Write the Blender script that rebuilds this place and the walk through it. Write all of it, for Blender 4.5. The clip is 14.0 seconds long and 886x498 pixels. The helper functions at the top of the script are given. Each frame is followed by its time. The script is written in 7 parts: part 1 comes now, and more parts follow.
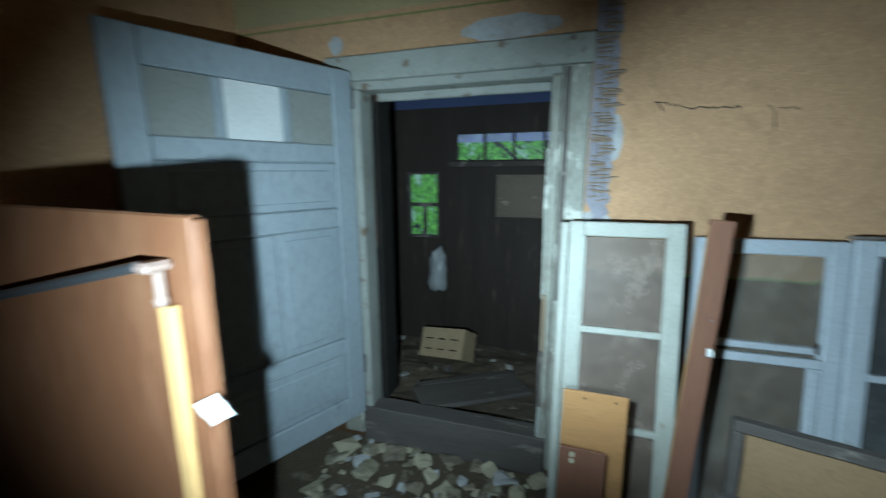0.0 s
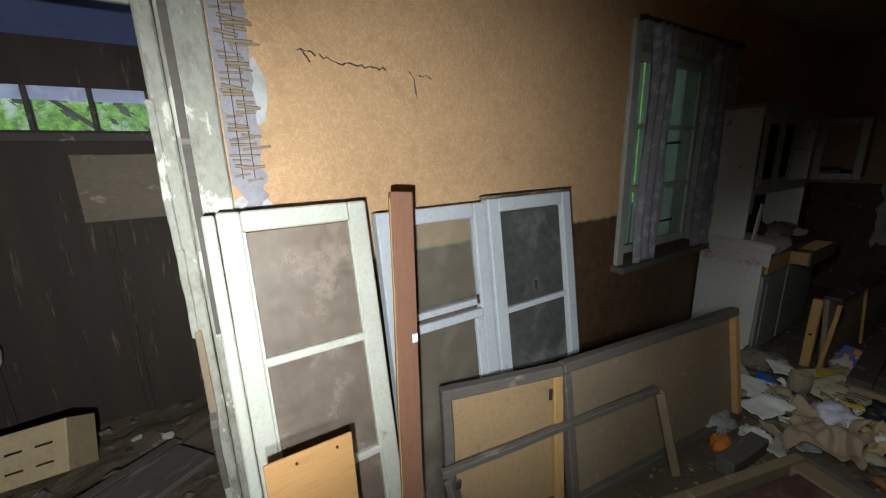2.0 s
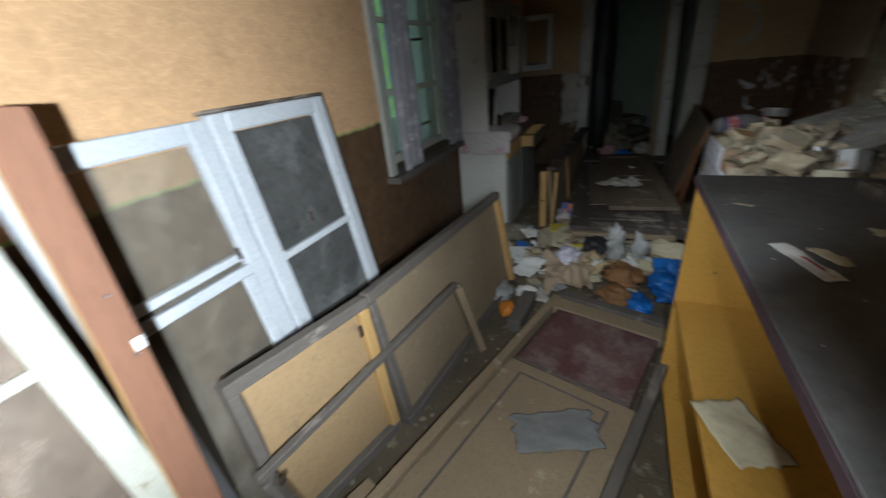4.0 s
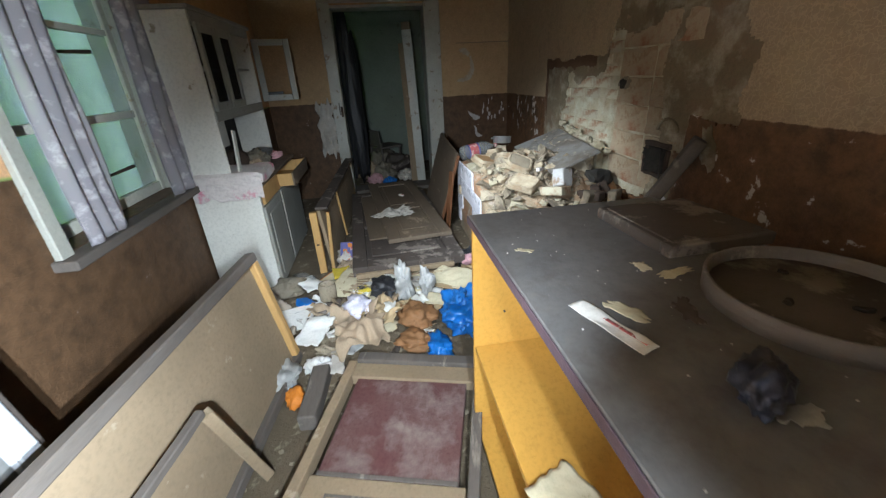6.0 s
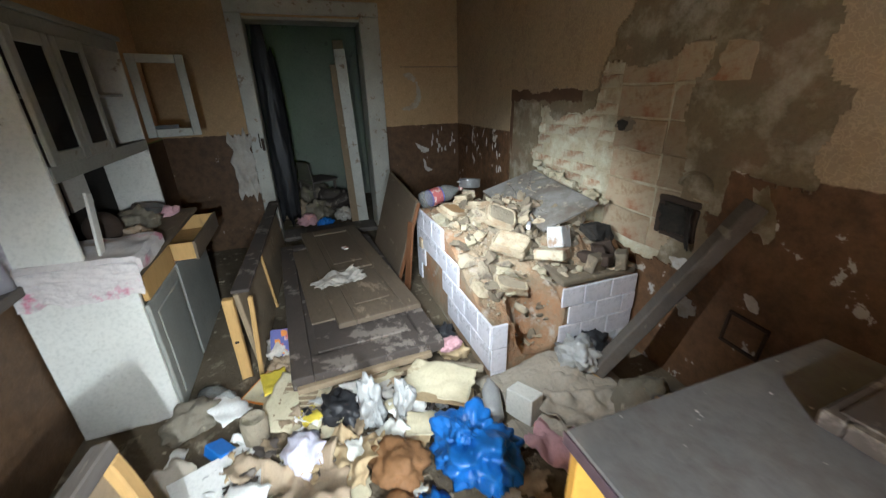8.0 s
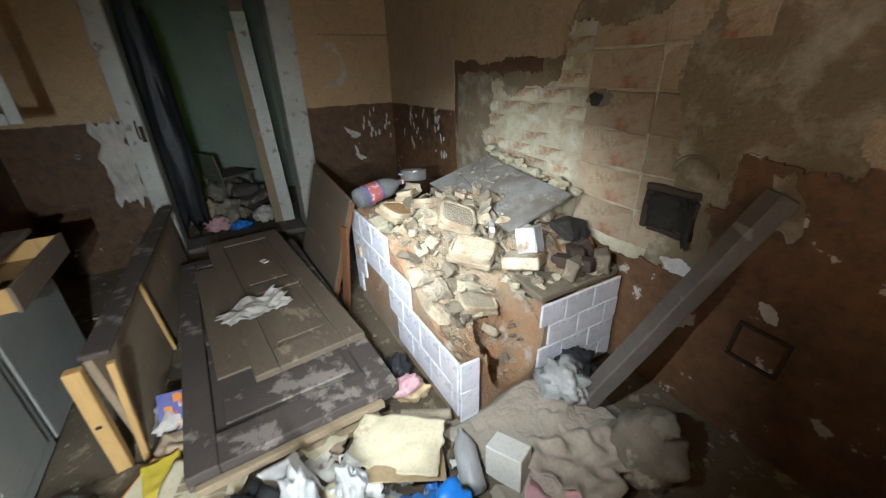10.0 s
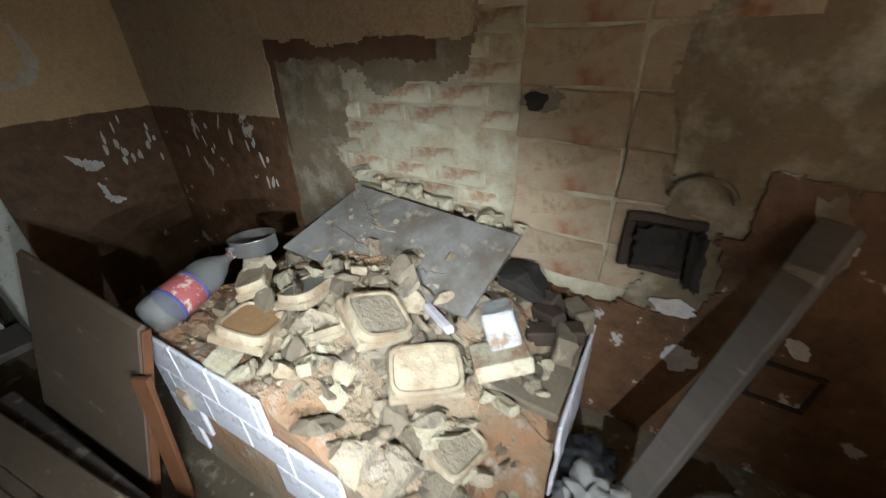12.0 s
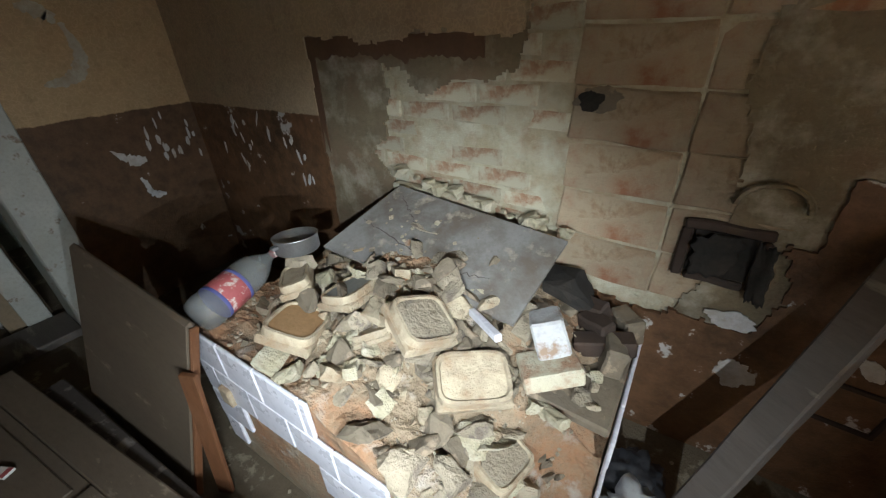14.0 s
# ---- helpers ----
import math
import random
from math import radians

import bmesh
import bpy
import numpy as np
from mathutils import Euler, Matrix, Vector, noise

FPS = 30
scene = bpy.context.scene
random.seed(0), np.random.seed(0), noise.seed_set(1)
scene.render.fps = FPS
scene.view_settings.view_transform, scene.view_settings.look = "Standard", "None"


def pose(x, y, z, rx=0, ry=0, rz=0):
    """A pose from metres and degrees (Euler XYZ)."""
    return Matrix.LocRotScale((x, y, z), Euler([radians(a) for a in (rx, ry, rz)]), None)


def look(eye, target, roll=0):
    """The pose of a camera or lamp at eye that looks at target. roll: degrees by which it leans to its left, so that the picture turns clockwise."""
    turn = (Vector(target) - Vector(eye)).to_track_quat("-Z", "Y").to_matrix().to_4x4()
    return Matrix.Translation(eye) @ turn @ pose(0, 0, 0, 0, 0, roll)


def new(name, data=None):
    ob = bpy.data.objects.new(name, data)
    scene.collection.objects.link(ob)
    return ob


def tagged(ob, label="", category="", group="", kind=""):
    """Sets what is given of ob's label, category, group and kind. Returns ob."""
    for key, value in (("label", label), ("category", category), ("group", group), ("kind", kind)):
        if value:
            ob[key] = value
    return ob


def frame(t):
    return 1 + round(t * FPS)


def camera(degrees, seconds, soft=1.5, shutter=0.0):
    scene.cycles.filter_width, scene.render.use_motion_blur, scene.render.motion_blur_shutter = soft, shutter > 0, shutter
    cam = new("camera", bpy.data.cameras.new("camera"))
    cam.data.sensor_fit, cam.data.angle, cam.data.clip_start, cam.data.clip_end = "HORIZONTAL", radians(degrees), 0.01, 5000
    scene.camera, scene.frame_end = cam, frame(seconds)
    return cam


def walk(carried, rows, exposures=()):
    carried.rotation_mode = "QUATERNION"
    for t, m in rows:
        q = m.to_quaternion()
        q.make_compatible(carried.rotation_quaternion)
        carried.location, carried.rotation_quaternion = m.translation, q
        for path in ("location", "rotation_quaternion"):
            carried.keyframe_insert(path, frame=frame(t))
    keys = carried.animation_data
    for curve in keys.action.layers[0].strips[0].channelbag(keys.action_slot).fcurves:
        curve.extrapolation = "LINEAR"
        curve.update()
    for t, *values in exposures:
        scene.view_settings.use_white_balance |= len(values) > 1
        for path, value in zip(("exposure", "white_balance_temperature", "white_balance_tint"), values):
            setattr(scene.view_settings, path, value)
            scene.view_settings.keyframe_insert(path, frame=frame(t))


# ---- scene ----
cam = camera(98.5, 14.0, soft=1.25, shutter=0.5)
PATH = [
    (0, (0.236, 0.991, 1.639), (-0.29, 2.718, 1.283), -0.3),
    (0.5, (0.257, 1.151, 1.634), (0.336, 2.942, 1.22), -0.7),
    (1, (0.199, 1.387, 1.577), (0.945, 3.188, 1.12), -0.6),
    (1.5, (0.255, 1.453, 1.575), (1.246, 3.129, 1.116), -1.4),
    (2, (0.252, 1.481, 1.577), (1.291, 3.123, 1.103), -1.5),
    (2.5, (0.238, 1.491, 1.58), (1.267, 3.128, 1.071), -1.9),
    (3, (0.215, 1.476, 1.574), (1.293, 3.053, 0.981), -4.1),
    (3.5, (0.331, 1.544, 1.522), (1.66, 2.803, 0.716), -5.4),
    (4, (0.475, 1.629, 1.465), (2.093, 2.411, 0.59), -5.9),
    (4.2, (0.509, 1.644, 1.463), (2.203, 2.211, 0.563), -5.3),
    (6.3, (0.965, 1.596, 1.443), (2.768, 1.319, 0.622), -3.3),
    (6.5, (0.997, 1.58, 1.451), (2.801, 1.297, 0.636), -3.7),
    (7, (1.109, 1.551, 1.47), (2.894, 1.176, 0.648), -3.7),
    (7.5, (1.39, 1.581, 1.438), (3.14, 1.091, 0.604), -3.0),
    (8, (1.73, 1.694, 1.534), (3.473, 1.077, 0.771), -1.5),
    (8.2, (1.767, 1.723, 1.528), (3.511, 1.071, 0.798), -1.1),
    (10.3, (2.377, 1.486, 1.479), (3.905, 0.558, 0.584), -1.8),
    (10.5, (2.482, 1.462, 1.503), (3.969, 0.501, 0.572), -2.0),
    (11, (2.6, 1.382, 1.494), (3.924, 0.249, 0.513), -2.3),
    (11.5, (2.924, 1.286, 1.483), (3.929, -0.125, 0.485), -1.3),
    (12, (3.177, 1.237, 1.537), (4.062, -0.261, 0.551), -2.0),
    (12.5, (3.282, 1.14, 1.549), (4.132, -0.354, 0.527), -1.2),
    (13, (3.277, 1.173, 1.536), (4.188, -0.29, 0.521), -1.2),
    (13.5, (3.284, 1.227, 1.557), (4.265, -0.187, 0.538), -2.4),
    (14, (3.277, 1.249, 1.547), (4.239, -0.19, 0.546), -2.3),
]
EXPOSURES = [(0.0, -3.3, 5100, -6), (0.5, -3.2, 6500, 7), (1.0, -2.95, 6500, 10), (1.5, -2.9, 6500, 10), (3.0, -2.85, 6500, 10), (3.5, -2.65, 6400, 10), (4.0, -1.9, 6100, 10), (4.2, -1.75, 6100, 10), (6.3, 0.2, 5900, 10), (7.5, 0.2, 5950, 10),
             (8.2, 0.55, 6050, 10), (10.3, 0.6, 6050, 10), (11.0, 0.45, 6050, 10), (12.0, 0.4, 6050, 10), (12.5, 0.6, 6050, 10), (13.0, 0.65, 6050, 10), (13.4, 0.25, 6050, 10), (14.0, 0.2, 6050, 10)]
walk(cam, [(t, look(eye, target, roll)) for t, eye, target, roll in PATH], EXPOSURES)

# ---------------------------------------------------------------- light
world = bpy.data.worlds.new("sky_world")
scene.world = world
world.use_nodes = True
wn = world.node_tree.nodes
sky = wn.new("ShaderNodeTexSky")
sky.sky_type, sky.sun_disc = "NISHITA", False
sky.sun_elevation, sky.sun_rotation = radians(53), radians(197)
wn["Background"].inputs[1].default_value = 0.15
world.node_tree.links.new(sky.outputs[0], wn["Background"].inputs[0])

sun = new("sun", bpy.data.lights.new("sun", "SUN"))
sun.data.energy, sun.data.angle, sun.data.color = 4.0, radians(0.5), (1.0, 0.95, 0.85)
sun.matrix_world = look((0, 0, 14), (3.0, 10.0, 0))


def torch(eye, target, watts, cone, soft):
    """The carried torch, the only lamp in the rooms, as it shines from one stand of the walk."""
    ob = new("torch_light", bpy.data.lights.new("torch_light", "SPOT"))
    ob.data.energy, ob.data.spot_size, ob.data.spot_blend = watts, radians(cone), soft
    ob.data.shadow_soft_size, ob.data.color = 0.012, (0.90, 0.98, 1.0)
    ob.matrix_world = look(eye, target)
    return ob


torch((0.12, 0.95, 1.50), (-0.58, 2.58, 1.20), 1600, 90, 1.0)
torch((0.16, 1.42, 1.47), (0.92, 2.91, 1.22), 1040, 90, 1.0)
torch((0.44, 1.52, 1.46), (1.50, 2.05, 0.30), 280, 80, 1.0)
torch((0.98, 1.73, 1.38), (2.70, 1.40, 0.55), 125, 76, 1.0)
torch((1.80, 1.84, 1.42), (3.50, 1.86, 0.60), 118, 72, 1.0)
torch((2.60, 1.66, 1.38), (3.56, 0.70, 0.45), 104, 80, 1.0)
torch((3.26, 1.50, 1.40), (3.93, 0.46, 0.70), 104, 68, 1.0)
# ---------------------------------------------------------------- materials
def ramp_mix(nt, fac, a, b):
    n = nt.nodes.new("ShaderNodeMix")
    n.data_type = "RGBA"
    for socket, value in ((n.inputs[0], fac), (n.inputs[6], a), (n.inputs[7], b)):
        if isinstance(value, bpy.types.NodeSocket):
            nt.links.new(value, socket)
        elif isinstance(value, tuple):
            socket.default_value = (*value[:3], 1.0)
        else:
            socket.default_value = value
    return n.outputs[2]


def math_node(nt, op, a, b=0.0, clamp=False):
    n = nt.nodes.new("ShaderNodeMath")
    n.operation, n.use_clamp = op, clamp
    for socket, value in zip(n.inputs, (a, b)):
        if isinstance(value, bpy.types.NodeSocket):
            nt.links.new(value, socket)
        else:
            socket.default_value = value
    return n.outputs[0]


def coords(nt, stretch=(1, 1, 1)):
    tc = nt.nodes.new("ShaderNodeTexCoord")
    mp = nt.nodes.new("ShaderNodeMapping")
    mp.inputs["Scale"].default_value = stretch
    nt.links.new(tc.outputs["Object"], mp.inputs["Vector"])
    return mp.outputs[0]


def noise_of(nt, vec, scale, detail=5.0, rough=0.6):
    n = nt.nodes.new("ShaderNodeTexNoise")
    n.inputs["Scale"].default_value, n.inputs["Detail"].default_value = scale, detail
    n.inputs["Roughness"].default_value = rough
    nt.links.new(vec, n.inputs["Vector"])
    return n.outputs["Fac"]


def step_of(nt, value, at, width):
    n = nt.nodes.new("ShaderNodeMapRange")
    n.inputs["From Min"].default_value, n.inputs["From Max"].default_value = at - width, at + width
    nt.links.new(value, n.inputs["Value"])
    return n.outputs[0]


def base_material(name):
    m = bpy.data.materials.new(name)
    m.use_nodes = True
    nt = m.node_tree
    return m, nt, nt.nodes["Principled BSDF"]


def bump_on(nt, shader, height, strength, distance):
    b = nt.nodes.new("ShaderNodeBump")
    b.inputs["Strength"].default_value, b.inputs["Distance"].default_value = strength, distance
    nt.links.new(height, b.inputs["Height"])
    nt.links.new(b.outputs[0], shader.inputs["Normal"])


def mat(name, a, b, scale=6.0, rough=0.85, fine=70.0, bump=0.35, stretch=(1, 1, 1), spots=None, spot_at=0.62,
        spot_scale=9.0, metal=0.0, vary=0.0, distance=0.004, spec=0.3, stain=None, stain_scale=3.0, stain_at=0.56, spot_soft=0.03):
    """Two tones in patches, fine grain, worn spots of a third tone, and relief."""
    m, nt, sh = base_material(name)
    v = coords(nt, stretch)
    broad, grain = noise_of(nt, v, scale), noise_of(nt, v, fine, 4.0, 0.7)
    col = ramp_mix(nt, step_of(nt, broad, 0.5, 0.22), a, b)
    dark = tuple(c * 0.62 for c in a[:3])
    col = ramp_mix(nt, math_node(nt, "MULTIPLY", step_of(nt, grain, 0.38, -0.16), 0.7), col, dark)
    if stain:
        st = noise_of(nt, v, stain_scale, 9.0, 0.72)
        col = ramp_mix(nt, math_node(nt, "MULTIPLY", step_of(nt, st, stain_at, 0.09), 0.75), col, stain)
    if spots:
        s = noise_of(nt, v, spot_scale, 8.0, 0.65)
        col = ramp_mix(nt, step_of(nt, s, spot_at, spot_soft), col, spots)
    if vary:
        info = nt.nodes.new("ShaderNodeObjectInfo")
        hsv = nt.nodes.new("ShaderNodeHueSaturation")
        value = math_node(nt, "ADD", math_node(nt, "MULTIPLY", info.outputs["Random"], vary), 1.0 - vary / 2)
        nt.links.new(value, hsv.inputs["Value"])
        nt.links.new(col, hsv.inputs["Color"])
        col = hsv.outputs[0]
    nt.links.new(col, sh.inputs["Base Color"])
    r = math_node(nt, "ADD", math_node(nt, "MULTIPLY", broad, 0.25), rough - 0.12, True)
    nt.links.new(r, sh.inputs["Roughness"])
    sh.inputs["Metallic"].default_value = metal
    sh.inputs["Specular IOR Level"].default_value = spec
    if bump:
        bump_on(nt, sh, math_node(nt, "ADD", grain, math_node(nt, "MULTIPLY", broad, 1.5)), bump, distance)
    return m


DADO = 1.185


def wall_paint(name, upper, upper2, lower, lower2, flake, flake_at, line=None, dado=DADO, soot=0.0):
    """Roller-patterned distemper above, oil-painted dado below, with flakes off it."""
    m, nt, sh = base_material(name)
    v = coords(nt)
    sep = nt.nodes.new("ShaderNodeSeparateXYZ")
    tc = nt.nodes.new("ShaderNodeTexCoord")
    nt.links.new(tc.outputs["Object"], sep.inputs[0])
    z = sep.outputs["Z"]
    broad, mid, grain = noise_of(nt, v, 1.6, 6.0), noise_of(nt, v, 14.0, 6.0, 0.7), noise_of(nt, v, 120.0, 3.0)
    curl = nt.nodes.new("ShaderNodeTexVoronoi")
    curl.feature, curl.inputs["Scale"].default_value = "DISTANCE_TO_EDGE", 34.0
    warp = nt.nodes.new("ShaderNodeVectorMath")
    warp.operation = "ADD"
    wob = nt.nodes.new("ShaderNodeTexNoise")
    wob.inputs["Scale"].default_value = 26.0
    nt.links.new(v, wob.inputs["Vector"])
    shrink = nt.nodes.new("ShaderNodeVectorMath")
    shrink.operation, shrink.inputs["Scale"].default_value = "SCALE", 0.07
    nt.links.new(wob.outputs["Color"], shrink.inputs[0])
    nt.links.new(v, warp.inputs[0])
    nt.links.new(shrink.outputs[0], warp.inputs[1])
    nt.links.new(warp.outputs[0], curl.inputs["Vector"])
    print_mask = step_of(nt, curl.outputs["Distance"], 0.05, -0.05)
    up = ramp_mix(nt, step_of(nt, broad, 0.5, 0.25), upper, upper2)
    up = ramp_mix(nt, math_node(nt, "MULTIPLY", print_mask, 0.45), up, tuple(min(1, c * 1.35) for c in upper))
    up = ramp_mix(nt, math_node(nt, "MULTIPLY", step_of(nt, mid, 0.40, -0.1), 0.35), up, tuple(c * 0.6 for c in upper2))
    low = ramp_mix(nt, step_of(nt, broad, 0.5, 0.2), lower, lower2)
    low = ramp_mix(nt, math_node(nt, "MULTIPLY", step_of(nt, mid, 0.5, 0.12), 0.5), low, tuple(c * 1.9 for c in lower))
    low = ramp_mix(nt, step_of(nt, noise_of(nt, v, 7.0, 9.0, 0.62), flake_at, 0.012), low, flake)
    edge = math_node(nt, "ADD", z, math_node(nt, "MULTIPLY", mid, 0.035))
    is_up = step_of(nt, edge, dado + 0.017, 0.003)
    col = ramp_mix(nt, is_up, low, up)
    if line:
        band = math_node(nt, "MULTIPLY", step_of(nt, edge, dado + 0.010, 0.003), math_node(nt, "SUBTRACT", 1.0, step_of(nt, edge, dado + 0.022, 0.004)))
        col = ramp_mix(nt, math_node(nt, "MULTIPLY", band, 0.8), col, line)
    nt.links.new(col, sh.inputs["Base Color"])
    rough = ramp_mix(nt, is_up, (0.55, 0.55, 0.55), (0.9, 0.9, 0.9))
    nt.links.new(rough, sh.inputs["Roughness"])
    sh.inputs["Specular IOR Level"].default_value = 0.25
    bump_on(nt, sh, math_node(nt, "ADD", math_node(nt, "MULTIPLY", mid, 1.0), math_node(nt, "ADD", math_node(nt, "MULTIPLY", grain, 0.3), math_node(nt, "MULTIPLY", print_mask, 0.25))), 0.45, 0.006)
    return m


ORANGE, ORANGE2 = (0.56, 0.345, 0.185), (0.47, 0.29, 0.155)
BROWN, BROWN2 = (0.088, 0.049, 0.025), (0.058, 0.034, 0.019)
m_wall_n = wall_paint("orange distemper over brown dado", ORANGE, ORANGE2, BROWN, BROWN2, (0.30, 0.28, 0.26), 0.70, (0.25, 0.33, 0.10))
m_wall_e = wall_paint("orange distemper over flaking dado", (0.42, 0.295, 0.165), (0.34, 0.235, 0.13), BROWN, BROWN2, (0.45, 0.43, 0.40), 0.66)
m_wall_s = wall_paint("dull buff paint over brown dado", (0.36, 0.27, 0.17), (0.28, 0.21, 0.14), (0.112, 0.058, 0.029), BROWN2, (0.42, 0.39, 0.36), 0.64)
m_ceiling = mat("dirty ceiling distemper", (0.50, 0.40, 0.20), (0.40, 0.32, 0.17), 2.0, 0.95)
m_plaster = mat("grey-green lime plaster", (0.195, 0.155, 0.095), (0.135, 0.105, 0.068), 5.0, 0.95, 38, 0.7, spots=(0.36, 0.33, 0.26), spot_at=0.62, spot_scale=6.0, distance=0.012, stain=(0.19, 0.125, 0.08), stain_scale=3.5, stain_at=0.58, spot_soft=0.12)
m_masonry = mat("lime-smeared masonry", (0.37, 0.335, 0.23), (0.30, 0.24, 0.15), 4.0, 0.97, 30, 0.9, spots=(0.47, 0.455, 0.36), spot_at=0.57, spot_scale=7, distance=0.02, stain=(0.27, 0.165, 0.10), stain_scale=9.0, stain_at=0.57, spot_soft=0.16)
m_brick = mat("old soft brick, limed", (0.27, 0.155, 0.095), (0.34, 0.25, 0.165), 9.0, 0.95, 50, 0.8, spots=(0.40, 0.365, 0.27), spot_at=0.47, spot_scale=9, vary=0.35, distance=0.010, spot_soft=0.07)
# near-black for sooty parts, and for hollows whose shade is put into the colour
m_nearblack = mat("near-black of soot, scraps and shaded hollows", (0.012, 0.011, 0.010), (0.03, 0.025, 0.02), 8.0, 0.95)
m_floor = mat("trodden earth and dust", (0.15, 0.115, 0.075), (0.10, 0.078, 0.052), 3.0, 0.97, 60, 0.8, spots=(0.24, 0.20, 0.14), spot_at=0.6, distance=0.012)
m_trim = mat("peeling grey-white oil paint", (0.44, 0.44, 0.39), (0.31, 0.31, 0.27), 4.0, 0.45, 60, 0.5, spots=(0.20, 0.15, 0.10), spot_at=0.62, spot_scale=11, spec=0.5)
m_jamb = mat("flaking painted jamb", (0.30, 0.29, 0.24), (0.37, 0.36, 0.30), 5.0, 0.6, 60, 0.8, stretch=(1, 1, 0.5), spots=(0.58, 0.56, 0.48), spot_at=0.56, spot_scale=9, distance=0.008, spec=0.4, stain=(0.15, 0.11, 0.08), stain_scale=12.0, stain_at=0.62, spot_soft=0.015)
m_door_grey = mat("grey-blue painted door", (0.34, 0.37, 0.39), (0.28, 0.31, 0.33), 3.0, 0.5, 50, 0.3, stretch=(1, 1, 0.4), spots=(0.22, 0.24, 0.25), spot_at=0.66, spec=0.4)
m_sash = mat("white sash paint, soiled", (0.54, 0.535, 0.47), (0.43, 0.425, 0.36), 5.0, 0.8, 70, 0.45, spots=(0.34, 0.28, 0.20), spot_at=0.65, spot_scale=14, spec=0.15)
m_sash_blue = mat("blue-white sash paint, soiled", (0.50, 0.52, 0.55), (0.42, 0.44, 0.47), 5.0, 0.78, 70, 0.4, spots=(0.30, 0.27, 0.23), spot_at=0.67, spot_scale=14, spec=0.15)
m_plank_red = mat("red-brown painted plank", (0.24, 0.115, 0.07), (0.19, 0.09, 0.055), 5.0, 0.6, 60, 0.4, stretch=(1, 1, 0.2), spots=(0.30, 0.17, 0.10), spot_at=0.66)
m_ply = mat("orange plywood", (0.50, 0.27, 0.105), (0.42, 0.22, 0.08), 5.0, 0.6, 60, 0.3, stretch=(0.25, 1, 3))
m_hardboard = mat("tan hardboard", (0.36, 0.24, 0.125), (0.30, 0.20, 0.105), 3.0, 0.75, 60, 0.25, spots=(0.24, 0.17, 0.10), spot_at=0.66)
m_tan = mat("dusty tan board", (0.28, 0.21, 0.135), (0.22, 0.165, 0.105), 3.0, 0.85, 60, 0.3, spots=(0.34, 0.28, 0.20), spot_at=0.64)
m_greywood = mat("grey weathered wood", (0.135, 0.115, 0.10), (0.095, 0.082, 0.072), 6.0, 0.85, 60, 0.6, stretch=(0.2, 1, 1), spots=(0.22, 0.19, 0.16), spot_at=0.63)
m_rawwood = mat("bare yellow pine", (0.50, 0.31, 0.12), (0.40, 0.24, 0.09), 6.0, 0.75, 60, 0.4, stretch=(1, 1, 0.2), spots=(0.28, 0.17, 0.08), spot_at=0.66)
m_darkdoor = mat("dark dusty door", (0.085, 0.068, 0.058), (0.055, 0.044, 0.038), 3.0, 0.75, 50, 0.35, spots=(0.20, 0.17, 0.145), spot_at=0.58, spot_scale=6)
m_brownboard = mat("brown veneered board", (0.155, 0.118, 0.082), (0.12, 0.09, 0.064), 3.0, 0.65, 60, 0.3, stretch=(0.4, 1, 1), spots=(0.27, 0.21, 0.15), spot_at=0.63)
m_maroon = mat("maroon painted panel, scuffed", (0.095, 0.035, 0.035), (0.13, 0.075, 0.07), 4.0, 0.6, 60, 0.3, spots=(0.22, 0.175, 0.16), spot_at=0.62, spot_scale=7, spot_soft=0.12)
m_wardrobe = mat("red-brown polished wardrobe board", (0.16, 0.068, 0.030), (0.115, 0.048, 0.022), 2.5, 0.62, 40, 0.2, stretch=(1, 1, 0.3), spec=0.25, stain=(0.20, 0.10, 0.05), stain_scale=5.0)
m_laminate = mat("dark grey worktop, dusty", (0.142, 0.138, 0.136), (0.105, 0.102, 0.100), 3.0, 0.5, 60, 0.2, spots=(0.17, 0.162, 0.155), spot_at=0.60, spot_scale=6, spec=0.4, stain=(0.085, 0.072, 0.066), stain_scale=9.0, spot_soft=0.10)
m_purple = mat("purple edge strip", (0.10, 0.065, 0.08), (0.07, 0.048, 0.06), 8, 0.6)
m_yellow = mat("yellow-orange cupboard front", (0.52, 0.285, 0.055), (0.45, 0.245, 0.05), 2.0, 0.5, 60, 0.15, spots=(0.42, 0.24, 0.06), spot_at=0.70)
m_cabwhite = mat("off-white cupboard paint", (0.66, 0.65, 0.60), (0.56, 0.55, 0.50), 3.0, 0.6, 60, 0.25, spots=(0.28, 0.24, 0.18), spot_at=0.68, spec=0.4)
m_cabgrey = mat("grey-green cupboard front paint", (0.30, 0.30, 0.27), (0.24, 0.24, 0.215), 3.0, 0.5, 60, 0.2, spots=(0.17, 0.14, 0.11), spot_at=0.68)
m_tile = mat("white glazed tile", (0.68, 0.67, 0.72), (0.60, 0.59, 0.64), 4.0, 0.28, 30, 0.12, spots=(0.42, 0.36, 0.28), spot_at=0.70, vary=0.14, spec=0.5)
m_clay = mat("ochre stove clay", (0.33, 0.25, 0.165), (0.23, 0.175, 0.115), 6.0, 0.98, 40, 1.0, spots=(0.40, 0.36, 0.31), spot_at=0.61, spot_scale=5, distance=0.02, stain=(0.36, 0.155, 0.065), stain_scale=2.6, stain_at=0.53, spot_soft=0.06)
m_rubble = mat("dusty rubble", (0.36, 0.30, 0.215), (0.22, 0.185, 0.135), 7.0, 0.98, 55, 0.9, spots=(0.16, 0.13, 0.10), spot_at=0.58, vary=0.55, distance=0.012)
